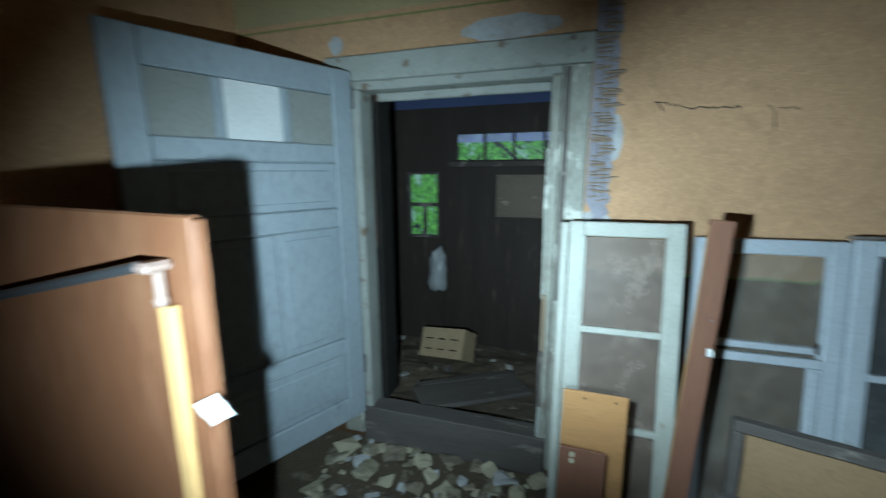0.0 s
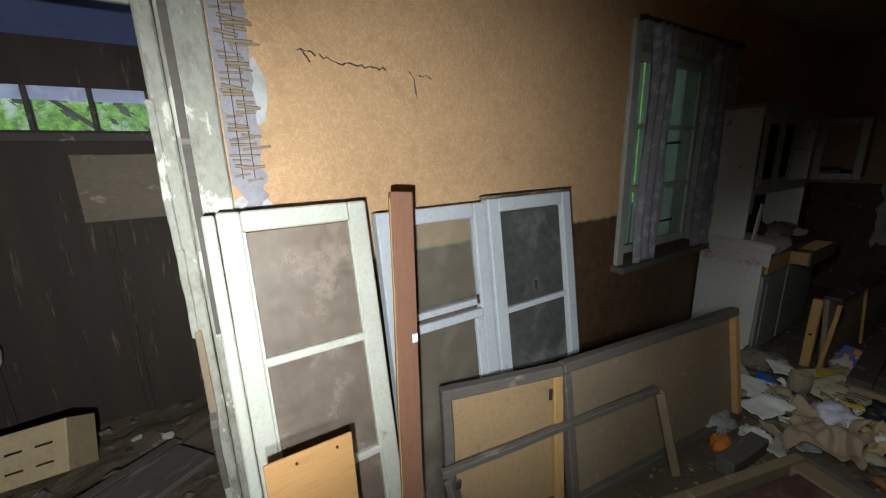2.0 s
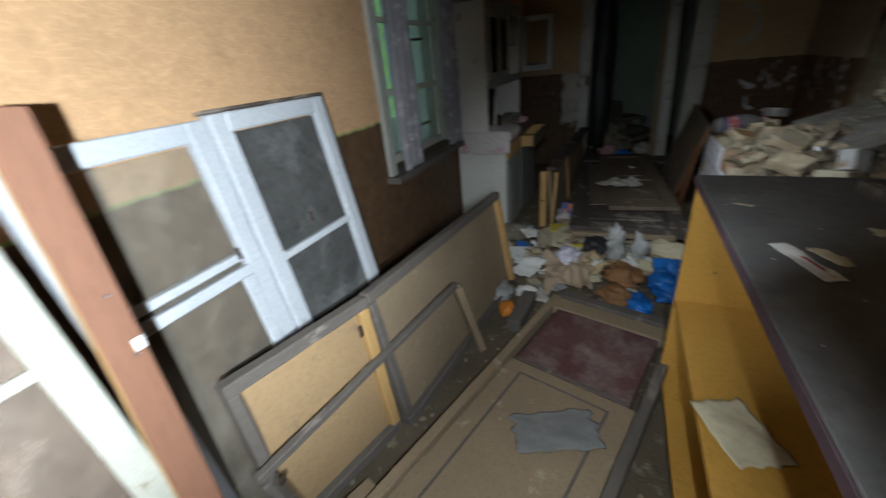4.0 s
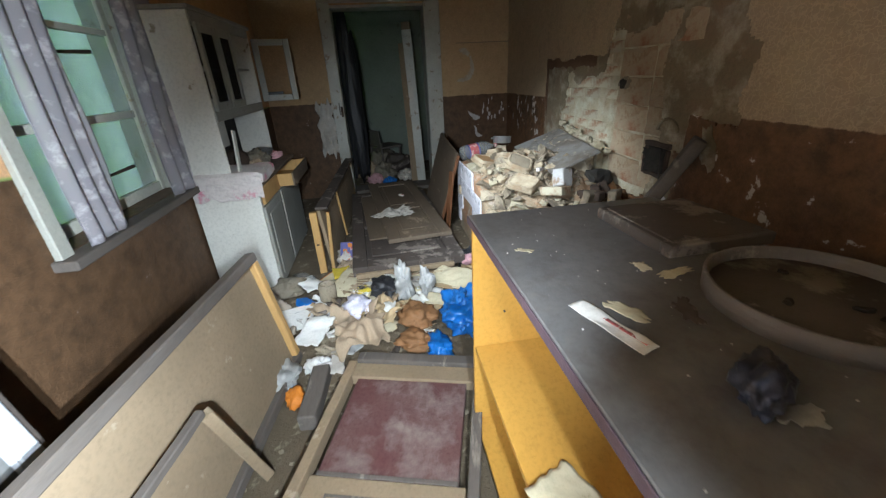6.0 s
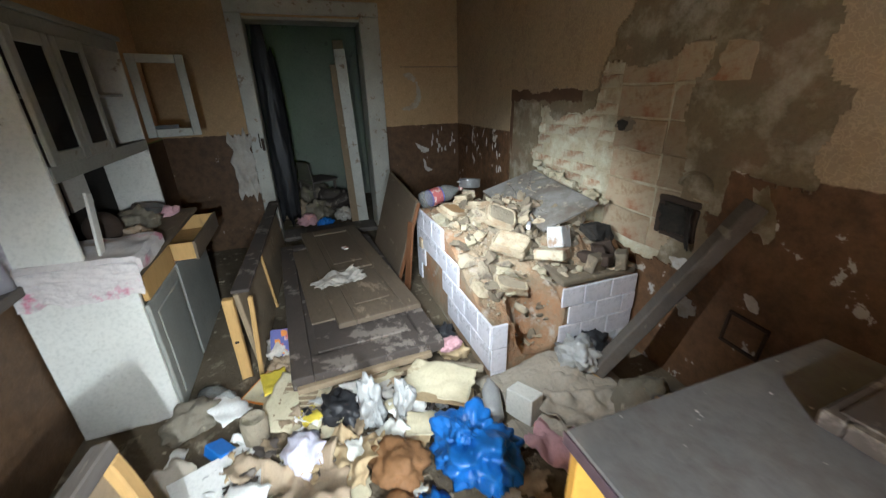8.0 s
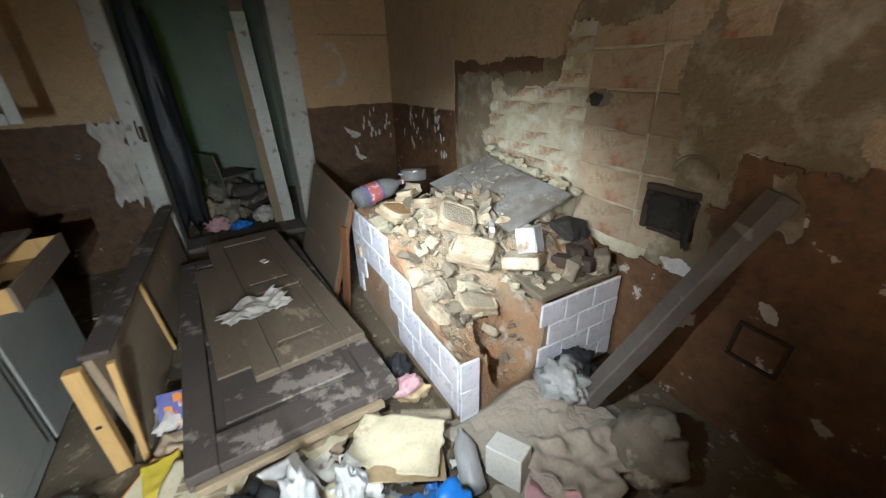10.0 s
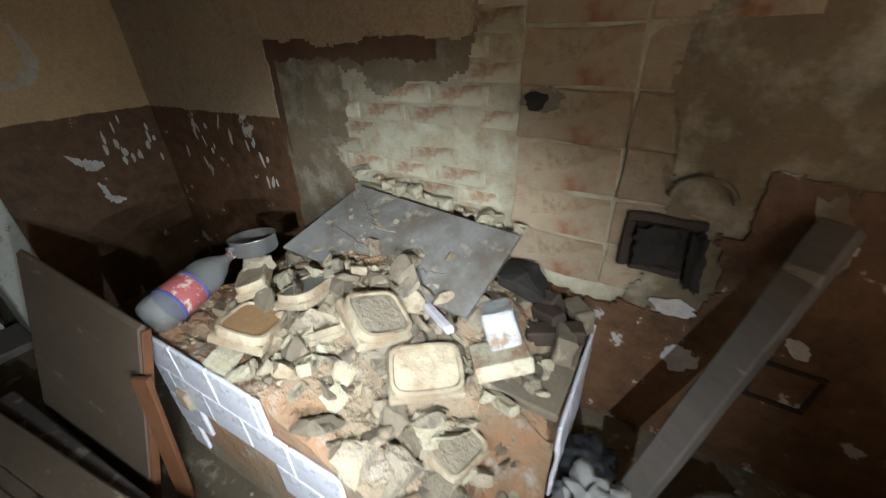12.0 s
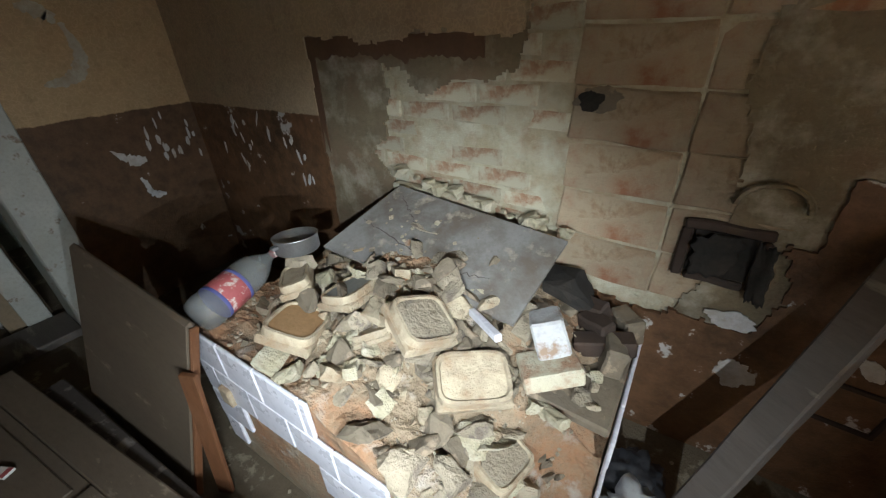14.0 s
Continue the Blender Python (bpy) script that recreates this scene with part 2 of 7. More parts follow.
m_firebrick = mat("cream stove tile back", (0.43, 0.36, 0.25), (0.33, 0.27, 0.185), 9.0, 0.96, 45, 1.0, spots=(0.25, 0.17, 0.10), spot_at=0.60, spot_scale=12, vary=0.3, distance=0.010, spot_soft=0.10, stain=(0.27, 0.215, 0.15), stain_scale=16.0, stain_at=0.52)
m_rust = mat("brown-burnt tile face", (0.34, 0.20, 0.09), (0.26, 0.15, 0.07), 9.0, 0.95, 60, 0.6)
m_iron = mat("grey stove plate, dusty", (0.215, 0.205, 0.19), (0.145, 0.138, 0.128), 4.0, 0.75, 60, 0.5, spots=(0.32, 0.28, 0.22), spot_at=0.63, spot_scale=9, spec=0.3, stain=(0.11, 0.085, 0.06), stain_scale=4.0, stain_at=0.54, spot_soft=0.06)
m_rustmetal = mat("rusty iron", (0.07, 0.045, 0.032), (0.045, 0.035, 0.03), 8.0, 0.8, metal=0.4)
m_tin = mat("dull tin", (0.50, 0.50, 0.50), (0.38, 0.38, 0.38), 8.0, 0.42, metal=0.9, spots=(0.20, 0.18, 0.16), spot_at=0.68)
m_steel = mat("steel pipe", (0.35, 0.35, 0.36), (0.25, 0.25, 0.26), 8.0, 0.35, metal=0.9)
m_bracket = mat("painted bracket", (0.27, 0.19, 0.15), (0.22, 0.15, 0.12), 8.0, 0.6)
m_paper = mat("white paper", (0.74, 0.73, 0.70), (0.66, 0.65, 0.62), 4.0, 0.9, 80, 0.2)
m_cream = mat("yellowed paper", (0.58, 0.52, 0.36), (0.48, 0.42, 0.29), 4.0, 0.9, 60, 0.25, spots=(0.34, 0.28, 0.18), spot_at=0.66)
m_card = mat("cardboard", (0.44, 0.33, 0.19), (0.37, 0.27, 0.155), 4.0, 0.9, 60, 0.2, spots=(0.28, 0.2, 0.12), spot_at=0.66)
m_greycloth = mat("grey rag", (0.21, 0.21, 0.205), (0.16, 0.16, 0.155), 10.0, 0.95, 90, 0.4)
m_whitewash = mat("whitewash worn off brick", (0.44, 0.435, 0.43), (0.34, 0.33, 0.32), 7.0, 0.9, 60, 0.6, spots=(0.24, 0.17, 0.12), spot_at=0.57, spot_scale=13, spot_soft=0.05)
m_foil = mat("blue-silver foil", (0.10, 0.11, 0.16), (0.025, 0.027, 0.04), 16.0, 0.4, 60, 0.4, metal=0.6)
m_cloth = mat("grey-white rag", (0.50, 0.47, 0.42), (0.36, 0.33, 0.29), 10.0, 0.95, 90, 0.4)
m_bagwhite = mat("translucent grey plastic", (0.40, 0.40, 0.39), (0.30, 0.30, 0.29), 8.0, 0.35, 60, 0.2, spec=0.5)
m_lilac = mat("lilac-white plastic", (0.60, 0.58, 0.68), (0.50, 0.48, 0.56), 8.0, 0.4, 60, 0.2)
m_blue = mat("blue plastic sack", (0.02, 0.17, 0.55), (0.015, 0.12, 0.42), 6.0, 0.35, 60, 0.25, spec=0.5)
m_brownbag = mat("brown leather", (0.26, 0.13, 0.055), (0.19, 0.095, 0.04), 8.0, 0.7, 70, 0.4)
m_black = mat("black plastic", (0.018, 0.018, 0.020), (0.03, 0.03, 0.032), 8.0, 0.45, 60, 0.3)
m_beige = mat("beige cloth", (0.38, 0.29, 0.20), (0.29, 0.22, 0.15), 8.0, 0.95, 90, 0.4)
m_pink = mat("pink cloth", (0.55, 0.32, 0.34), (0.45, 0.26, 0.28), 8.0, 0.9)
m_pinkish = mat("white oilcloth with pink stain", (0.58, 0.54, 0.52), (0.50, 0.45, 0.44), 5.0, 0.6, 60, 0.2, spots=(0.50, 0.20, 0.26), spot_at=0.58, spot_scale=5)
m_red = mat("red print, faded", (0.40, 0.10, 0.10), (0.34, 0.09, 0.09), 9, 0.6, spots=(0.52, 0.42, 0.38), spot_at=0.53, spot_scale=26)
m_print_blue = mat("faded blue print", (0.10, 0.11, 0.28), (0.08, 0.08, 0.22), 9, 0.6)
m_orange = mat("orange print", (0.62, 0.22, 0.03), (0.5, 0.16, 0.02), 9, 0.5)
m_printyellow = mat("yellow print", (0.65, 0.52, 0.06), (0.55, 0.42, 0.05), 9, 0.6)
m_plasterwhite = mat("white plaster", (0.56, 0.55, 0.545), (0.44, 0.43, 0.42), 9, 0.9, 60, 0.7, stain=(0.34, 0.29, 0.23), stain_scale=10.0, stain_at=0.55)
m_lath = mat("grey-lilac plaster between laths", (0.36, 0.34, 0.37), (0.28, 0.26, 0.28), 9, 0.95, 60, 0.9, distance=0.008)
m_reed = mat("brown reed lath", (0.33, 0.25, 0.175), (0.23, 0.17, 0.12), 9, 0.9, 60, 0.5)
m_porchwall = mat("dark brown porch boards", (0.042, 0.030, 0.022), (0.030, 0.022, 0.017), 3, 0.75, 50, 0.4, stretch=(3, 1, 0.3), spots=(0.10, 0.07, 0.05), spot_at=0.64)
m_porchblue = mat("blue porch ceiling paint", (0.12, 0.15, 0.30), (0.10, 0.12, 0.24), 3, 0.7, 50, 0.2)
m_greenwall = mat("grey-green back room paint", (0.24, 0.27, 0.23), (0.19, 0.21, 0.18), 2.0, 0.9, 50, 0.3, spots=(0.15, 0.16, 0.14), spot_at=0.66)
m_dustcloth = mat("dust-grey tarpaulin", (0.38, 0.33, 0.27), (0.29, 0.25, 0.20), 5, 0.95, 60, 0.6, distance=0.008)
m_sack = mat("grimy woven sack", (0.22, 0.19, 0.145), (0.16, 0.14, 0.105), 6, 0.95, 90, 0.7, spots=(0.33, 0.29, 0.22), spot_at=0.6)


def glass(name, tint, rough=0.05, haze=0.0):
    m, nt, sh = base_material(name)
    sh.inputs["Base Color"].default_value = (*tint, 1)
    sh.inputs["Transmission Weight"].default_value = 1.0 - haze
    sh.inputs["IOR"].default_value = 1.02
    sh.inputs["Specular IOR Level"].default_value = 0.5
    v = coords(nt)
    n = noise_of(nt, v, 7.0, 6.0)
    r = math_node(nt, "ADD", math_node(nt, "MULTIPLY", n, rough), 0.0)
    nt.links.new(r, sh.inputs["Roughness"])
    return m


def dusty_glass(name, dust, amount, dark=False, pale=False):
    """Clear pane under an uneven film of dust."""
    m, nt, sh = base_material(name)
    v = coords(nt)
    n = noise_of(nt, v, 5.0, 7.0, 0.65)
    film = nt.nodes.new("ShaderNodeBsdfDiffuse")
    blot = step_of(nt, noise_of(nt, v, 4.5, 9.0, 0.72), 0.57, 0.07)
    smear = step_of(nt, noise_of(nt, v, 17.0, 6.0, 0.7), 0.5, 0.15)
    tone = ramp_mix(nt, smear, tuple(c * 0.8 for c in dust), tuple(c * 1.12 for c in dust))
    nt.links.new(ramp_mix(nt, blot, tone, tuple(min(0.6, c * 1.35 + 0.06) for c in dust)), film.inputs["Color"])
    clear = nt.nodes.new("ShaderNodeBsdfTransparent")
    clear.inputs["Color"].default_value = (0.35, 0.35, 0.36, 1) if dark else (0.93, 0.94, 0.94, 1) if pale else (0.72, 0.74, 0.74, 1)
    shine = nt.nodes.new("ShaderNodeBsdfGlossy")
    shine.inputs["Roughness"].default_value = 0.5
    mix = nt.nodes.new("ShaderNodeMixShader")
    fac = math_node(nt, "MULTIPLY", math_node(nt, "ADD", math_node(nt, "MULTIPLY", step_of(nt, n, 0.5, 0.3), 0.6), 0.4), amount)
    nt.links.new(fac, mix.inputs[0])
    nt.links.new(clear.outputs[0], mix.inputs[1])
    nt.links.new(film.outputs[0], mix.inputs[2])
    top = nt.nodes.new("ShaderNodeMixShader")
    top.inputs[0].default_value = 0.02
    nt.links.new(mix.outputs[0], top.inputs[1])
    nt.links.new(shine.outputs[0], top.inputs[2])
    out = nt.nodes["Material Output"]
    nt.links.new(top.outputs[0], out.inputs["Surface"])
    nt.nodes.remove(sh)
    return m


m_pane = dusty_glass("dusty window pane", (0.36, 0.275, 0.215), 0.55)
m_panedark = dusty_glass("grey fly-screen pane", (0.12, 0.12, 0.115), 0.85, True)
# dark tint puts the cabinet's inner shade into its glass
m_paneblack = dusty_glass("cabinet pane darkened for a shaded interior", (0.06, 0.055, 0.05), 0.35, True)
m_paneclear = dusty_glass("lightly soiled pane", (0.35, 0.38, 0.36), 0.2)
m_bottle = dusty_glass("clear bottle plastic", (0.52, 0.51, 0.48), 0.30)
def film(name, dust, through_colour, open_part, flowers=0.0):
    """A thin sheet that scatters daylight through itself; open_part of it is holes."""
    m, nt, sh = base_material(name)
    v = coords(nt)
    n = noise_of(nt, v, 16.0, 5.0)
    d = nt.nodes.new("ShaderNodeBsdfDiffuse")
    t = nt.nodes.new("ShaderNodeBsdfTranslucent")
    c = nt.nodes.new("ShaderNodeBsdfTransparent")
    nt.links.new(ramp_mix(nt, step_of(nt, n, 0.58, 0.06), dust, tuple(min(1, k * 1.5) for k in dust)), d.inputs["Color"])
    t.inputs["Color"].default_value = (*through_colour, 1)
    add = nt.nodes.new("ShaderNodeAddShader")
    nt.links.new(d.outputs[0], add.inputs[0])
    nt.links.new(t.outputs[0], add.inputs[1])
    mix = nt.nodes.new("ShaderNodeMixShader")
    fac = math_node(nt, "ADD", open_part, math_node(nt, "MULTIPLY", step_of(nt, n, 0.58, -0.06), flowers), True)
    nt.links.new(fac, mix.inputs[0])
    nt.links.new(add.outputs[0], mix.inputs[1])
    nt.links.new(c.outputs[0], mix.inputs[2])
    nt.links.new(mix.outputs[0], nt.nodes["Material Output"].inputs["Surface"])
    nt.nodes.remove(sh)
    return m


m_frost = film("pale blue-green painted shutter", (0.32, 0.36, 0.35), (0.62, 0.53, 0.92), 0.0)
m_lace = film("grey lilac net curtain", (0.30, 0.285, 0.30), (0.08, 0.07, 0.11), 0.08, 0.16)


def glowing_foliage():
    m, nt, sh = base_material("foliage with daylight put in as emission")
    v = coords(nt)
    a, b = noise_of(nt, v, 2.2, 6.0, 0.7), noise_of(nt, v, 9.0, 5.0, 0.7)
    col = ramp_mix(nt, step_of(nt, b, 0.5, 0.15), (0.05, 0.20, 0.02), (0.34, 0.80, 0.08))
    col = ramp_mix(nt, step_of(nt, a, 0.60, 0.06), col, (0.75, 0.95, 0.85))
    # emission replaces daylight on the foliage, and also lights the windows
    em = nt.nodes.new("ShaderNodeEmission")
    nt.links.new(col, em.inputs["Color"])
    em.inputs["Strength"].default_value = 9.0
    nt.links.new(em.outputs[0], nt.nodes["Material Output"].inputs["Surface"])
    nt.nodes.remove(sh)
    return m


m_glow = glowing_foliage()
m_sootclay = mat("sooty brown clay", (0.18, 0.145, 0.10), (0.12, 0.097, 0.072), 5, 0.97, 45, 0.9, spots=(0.26, 0.20, 0.14), spot_at=0.58)
m_crack = mat("dark crack", (0.05, 0.04, 0.035), (0.08, 0.06, 0.05), 20, 0.95)
m_leaf, _nt, _sh = base_material("sunlit leaves")
_info = noise_of(_nt, coords(_nt), 3.0)
_nt.links.new(ramp_mix(_nt, _info, (0.05, 0.16, 0.015), (0.20, 0.34, 0.04)), _sh.inputs["Base Color"])
_sh.inputs["Transmission Weight"].default_value = 0.0
_sh.inputs["Subsurface Weight"].default_value = 0.0
_sh.inputs["Roughness"].default_value = 0.5
m_bark = mat("dark bark", (0.06, 0.05, 0.035), (0.09, 0.07, 0.05), 8, 0.95)
m_ground = mat("grassy yard", (0.05, 0.09, 0.025), (0.08, 0.11, 0.03), 2, 0.95)


# ---------------------------------------------------------------- mesh helpers
rng = random.Random(7)


def obj(name, bm, material, parent=None, label=""):
    me = bpy.data.meshes.new(name)
    bm.normal_update()
    bm.to_mesh(me)
    bm.free()
    for m in (material if isinstance(material, (list, tuple)) else [material]):
        me.materials.append(m)
    ob = new(name, me)
    if parent:
        ob.parent = parent
    if label:
        ob["label"] = label
    return ob


def part(name, bm, material, parent, label=""):
    return obj(name, bm, material, parent, label)


def thing(name, m, label, category, group="", kind=""):
    ob = new(name)
    ob.empty_display_size = 0.1
    ob.matrix_world = m
    return tagged(ob, label, category, group, kind)


def box(lo, hi, bev=0.0, bm=None, segs=1):
    """A box between two corners, its edges broken by bev."""
    own = bmesh.new()
    bmesh.ops.create_cube(own, size=1)
    for v in own.verts:
        v.co = Vector([lo[i] + (v.co[i] + 0.5) * (hi[i] - lo[i]) for i in range(3)])
    if bev:
        bmesh.ops.bevel(own, geom=own.edges[:], offset=bev, segments=segs, affect="EDGES", profile=0.6)
    return merge(bm, own)


def merge(bm, own):
    if bm is None:
        return own
    me = bpy.data.meshes.new("tmp")
    own.to_mesh(me)
    own.free()
    bm.from_mesh(me)
    bpy.data.meshes.remove(me)
    return bm


def moved(bm, m):
    bmesh.ops.transform(bm, matrix=m, verts=bm.verts[:])
    return bm


def rod(a, b, r, r2=None, n=12, bm=None, caps=True):
    own = bmesh.new()
    a, b = Vector(a), Vector(b)
    bmesh.ops.create_cone(own, cap_ends=caps, segments=n, radius1=r, radius2=r if r2 is None else r2, depth=(b - a).length)
    m = Matrix.Translation((a + b) / 2) @ (b - a).to_track_quat("Z", "Y").to_matrix().to_4x4()
    moved(own, m)
    return merge(bm, own)


def roughen(bm, amount, scale=8.0, seed=0.0):
    for v in bm.verts:
        n = noise.noise_vector(v.co * scale + Vector((seed, seed * 1.7, -seed)))
        v.co += n * amount
    return bm


def worn(lo, hi, cuts=2, amount=0.004, bev=0.004, seed=0.0):
    """A timber with broken, slightly uneven edges."""
    bm = box(lo, hi)
    longest = max(range(3), key=lambda i: hi[i] - lo[i])
    es = [e for e in bm.edges if abs((e.verts[0].co - e.verts[1].co)[longest]) > 1e-6]
    bmesh.ops.subdivide_edges(bm, edges=es, cuts=cuts, use_grid_fill=True)
    sharp = [e for e in bm.edges if len(e.link_faces) == 2 and e.calc_face_angle() > 0.5]
    bmesh.ops.bevel(bm, geom=sharp, offset=bev, segments=1, affect="EDGES")
    return roughen(bm, amount, 9.0, seed)


def rock(size, seed, flat=0.6):
    """A broken lump: a hull of random points, its edges chipped."""
    r = random.Random(seed)
    bm = bmesh.new()
    for _ in range(16):
        d = Vector((r.uniform(-1, 1), r.uniform(-1, 1), r.uniform(-1, 1)))
        d.normalize()
        d = Vector((max(-0.72, min(0.72, d.x)), max(-0.72, min(0.72, d.y)), max(-0.6, min(0.6, d.z))))
        bm.verts.new((d.x * size, d.y * size * r.uniform(0.7, 1.0), d.z * size * flat))
    res = bmesh.ops.convex_hull(bm, input=bm.verts[:])
    junk = [g for g in res["geom_interior"] if isinstance(g, bmesh.types.BMVert)]
    if junk:
        bmesh.ops.delete(bm, geom=junk, context="VERTS")
    if size > 0.03:
        bmesh.ops.subdivide_edges(bm, edges=bm.edges[:], cuts=2, use_grid_fill=True)
        for v in bm.verts:
            v.co += noise.noise_vector(v.co * (1.6 / size) + Vector((seed * 0.37, 0, seed * 0.11))) * size * 0.13 + noise.noise_vector(v.co * (5.0 / size)) * size * 0.05
    return bm


def sheet(w, d, n, crumple, scale, seed, thick=0.003, drape=0.0, ragged=0.0):
    """A crumpled sheet of paper, film or cloth, of real thickness."""
    bm = bmesh.new()
    bmesh.ops.create_grid(bm, x_segments=n, y_segments=n, size=0.5)
    for v in bm.verts:
        x, y = v.co.x, v.co.y
        p = Vector((x * w * scale, y * d * scale, seed * 3.1))
        h = noise.fractal(p, 1.0, 2.0, 3) * crumple + abs(noise.noise(p * 1.9)) * crumple * 0.8
        rx = 1 + ragged * noise.noise(Vector((y * 6, seed, 1)))
        ry = 1 + ragged * noise.noise(Vector((x * 6, seed, 5)))
        v.co = Vector((x * w * rx, y * d * ry, h - drape * (x * x + y * y) * 4))
    low = min(v.co.z for v in bm.verts)
    for v in bm.verts:
        v.co.z -= low
    top = bm.faces[:]
    ret = bmesh.ops.extrude_face_region(bm, geom=top)
    for g in ret["geom"]:
        if isinstance(g, bmesh.types.BMVert):
            g.co.z += thick
    bmesh.ops.recalc_face_normals(bm, faces=bm.faces[:])
    for f in bm.faces:
        f.smooth = True
    return bm


def bag(sx, sy, sz, seed, crease=0.25, subdiv=4):
    """A slumped, creased bag or bundle with a flat underside."""
    bm = bmesh.new()
    bmesh.ops.create_icosphere(bm, subdivisions=subdiv, radius=1.0)
    for v in bm.verts:
        d = v.co.normalized()
        k = 1 + crease * noise.fractal(d * 1.6 + Vector((seed, 0, 0)), 1.0, 2.0, 3)
        k -= crease * 0.7 * abs(noise.noise(d * 3.4 + Vector((0, seed, 0))))
        k += crease * 0.25 * noise.noise(d * 8.0 + Vector((0, 0, seed)))
        v.co = Vector((d.x * sx * k, d.y * sy * k, max(d.z, -0.55) * sz * k))
    low = min(v.co.z for v in bm.verts)
    for v in bm.verts:
        v.co.z -= low
    for f in bm.faces:
        f.smooth = True
    return bm


def lathe(profile, n=24, bm=None):
    """A turned body from radius/height pairs."""
    own = bmesh.new()
    rings = []
    for r, h in profile:
        rings.append([own.verts.new((r * math.cos(2 * math.pi * i / n), r * math.sin(2 * math.pi * i / n), h)) for i in range(n)])
    for a, b in zip(rings, rings[1:]):
        for i in range(n):
            own.faces.new((a[i], a[(i + 1) % n], b[(i + 1) % n], b[i]))
    if profile[0][0] > 0.002:
        own.faces.new(rings[0][::-1])
    if profile[-1][0] > 0.002:
        own.faces.new(rings[-1])
    for f in own.faces:
        f.smooth = len(f.verts) == 4
    return merge(bm, own)


def blob(w, h, seed, thick=0.0025, n=30):
    """A thin flake with a ragged round outline, in its own xy plane."""
    bm = bmesh.new()
    vs = []
    for i in range(n):
        a = 2 * math.pi * i / n
        d = Vector((math.cos(a), math.sin(a), 0))
        k = 1 + 0.45 * noise.noise(d * 1.3 + Vector((seed, 0, 0))) + 0.25 * noise.noise(d * 4.0 + Vector((0, seed, 0)))
        vs.append(bm.verts.new((d.x * w / 2 * k, d.y * h / 2 * k, 0)))
    f = bm.faces.new(vs)
    ret = bmesh.ops.extrude_face_region(bm, geom=[f])
    for g in ret["geom"]:
        if isinstance(g, bmesh.types.BMVert):
            g.co.z += thick
    bmesh.ops.recalc_face_normals(bm, faces=bm.faces[:])
    return bm


def lean(origin, along, down):
    """A pose whose x runs along a top edge, whose z runs up against down, with its origin at the bottom of the edge's start."""
    x = Vector(along).normalized()
    z = (-Vector(down)).normalized()
    z = (z - x * z.dot(x)).normalized()
    y = z.cross(x)
    m = Matrix((x, y, z)).transposed().to_4x4()
    return Matrix.Translation(origin) @ m
# ---------------------------------------------------------------- the rooms
NORTH, SOUTH, EAST, WEST, TOP = 2.91, -0.095, 6.14, -1.57, 2.60
THICK = 0.30


def wall_with_openings(name, axis, face, back, lo, hi, top, openings, material, label):
    """An upright wall between face and back, cut through by openings (lo, hi, bottom, top)."""
    bm = bmesh.new()
    us = sorted({lo, hi, *[o[0] for o in openings], *[o[1] for o in openings]})
    zs = sorted({0.0, top, *[o[2] for o in openings], *[o[3] for o in openings]})
    for u0, u1 in zip(us, us[1:]):
        for z0, z1 in zip(zs, zs[1:]):
            cu, cz = (u0 + u1) / 2, (z0 + z1) / 2
            if any(o[0] < cu < o[1] and o[2] < cz < o[3] for o in openings):
                continue
            a, b = sorted((face, back))
            if axis == "y":
                box((u0, a, z0), (u1, b, z1), 0, bm)
            else:
                box((a, u0, z0), (b, u1, z1), 0, bm)
    bmesh.ops.remove_doubles(bm, verts=bm.verts[:], dist=1e-5)
    seen = {}
    for f in bm.faces:
        seen.setdefault(tuple(sorted(v.index for v in f.verts)), []).append(f)
    twins = [f for fs in seen.values() if len(fs) > 1 for f in fs]
    if twins:
        bmesh.ops.delete(bm, geom=twins, context="FACES_ONLY")
    return tagged(obj(name, bm, material), label, "wall", kind="structure")


DOOR = (-0.86, 0.24, 0.0, 2.13)
WINDOW = (2.52, 3.64, 0.86, 2.24)
EXIT = (0.93, 2.06, 0.0, 2.22)
wall_n = wall_with_openings("wall_north", "y", NORTH, NORTH + THICK, WEST, EAST, TOP, [DOOR, WINDOW], m_wall_n, "orange distempered wall above a brown dado, scuffed")
wall_e = wall_with_openings("wall_east", "x", EAST, EAST + THICK, SOUTH - 0.3, NORTH + THICK, TOP, [EXIT], m_wall_e, "orange wall above a flaking brown dado")
wall_s = tagged(obj("wall_south", box((WEST, SOUTH - 0.30, 0), (EAST, SOUTH - 0.022, TOP)), m_masonry), "bare lime-smeared masonry wall behind broken plaster", "wall", kind="structure")
wall_w = tagged(obj("wall_west", box((WEST - 0.3, SOUTH - 0.3, 0), (WEST, NORTH + THICK, TOP)), m_wall_n), "orange wall above a brown dado", "wall", kind="structure")
ceiling = tagged(obj("ceiling", box((WEST - 0.3, SOUTH - 0.3, TOP), (EAST + THICK, NORTH + THICK, TOP + 0.12)), m_ceiling), "stained yellow distempered ceiling", "ceiling", kind="structure")

# uneven floor of earth and dust
bm = bmesh.new()
NX, NY = 150, 70
grid = [[bm.verts.new((WEST - 0.2 + i * (EAST + 0.5 - WEST) / NX, SOUTH - 0.2 + j * (NORTH + 0.4 - SOUTH) / NY, 0)) for j in range(NY + 1)] for i in range(NX + 1)]
for col in grid:
    for v in col:
        v.co.z = 0.012 * noise.fractal(v.co * 3.0, 1.0, 2.0, 4) - 0.004
for i in range(NX):
    for j in range(NY):
        bm.faces.new((grid[i][j], grid[i + 1][j], grid[i + 1][j + 1], grid[i][j + 1])).smooth = True
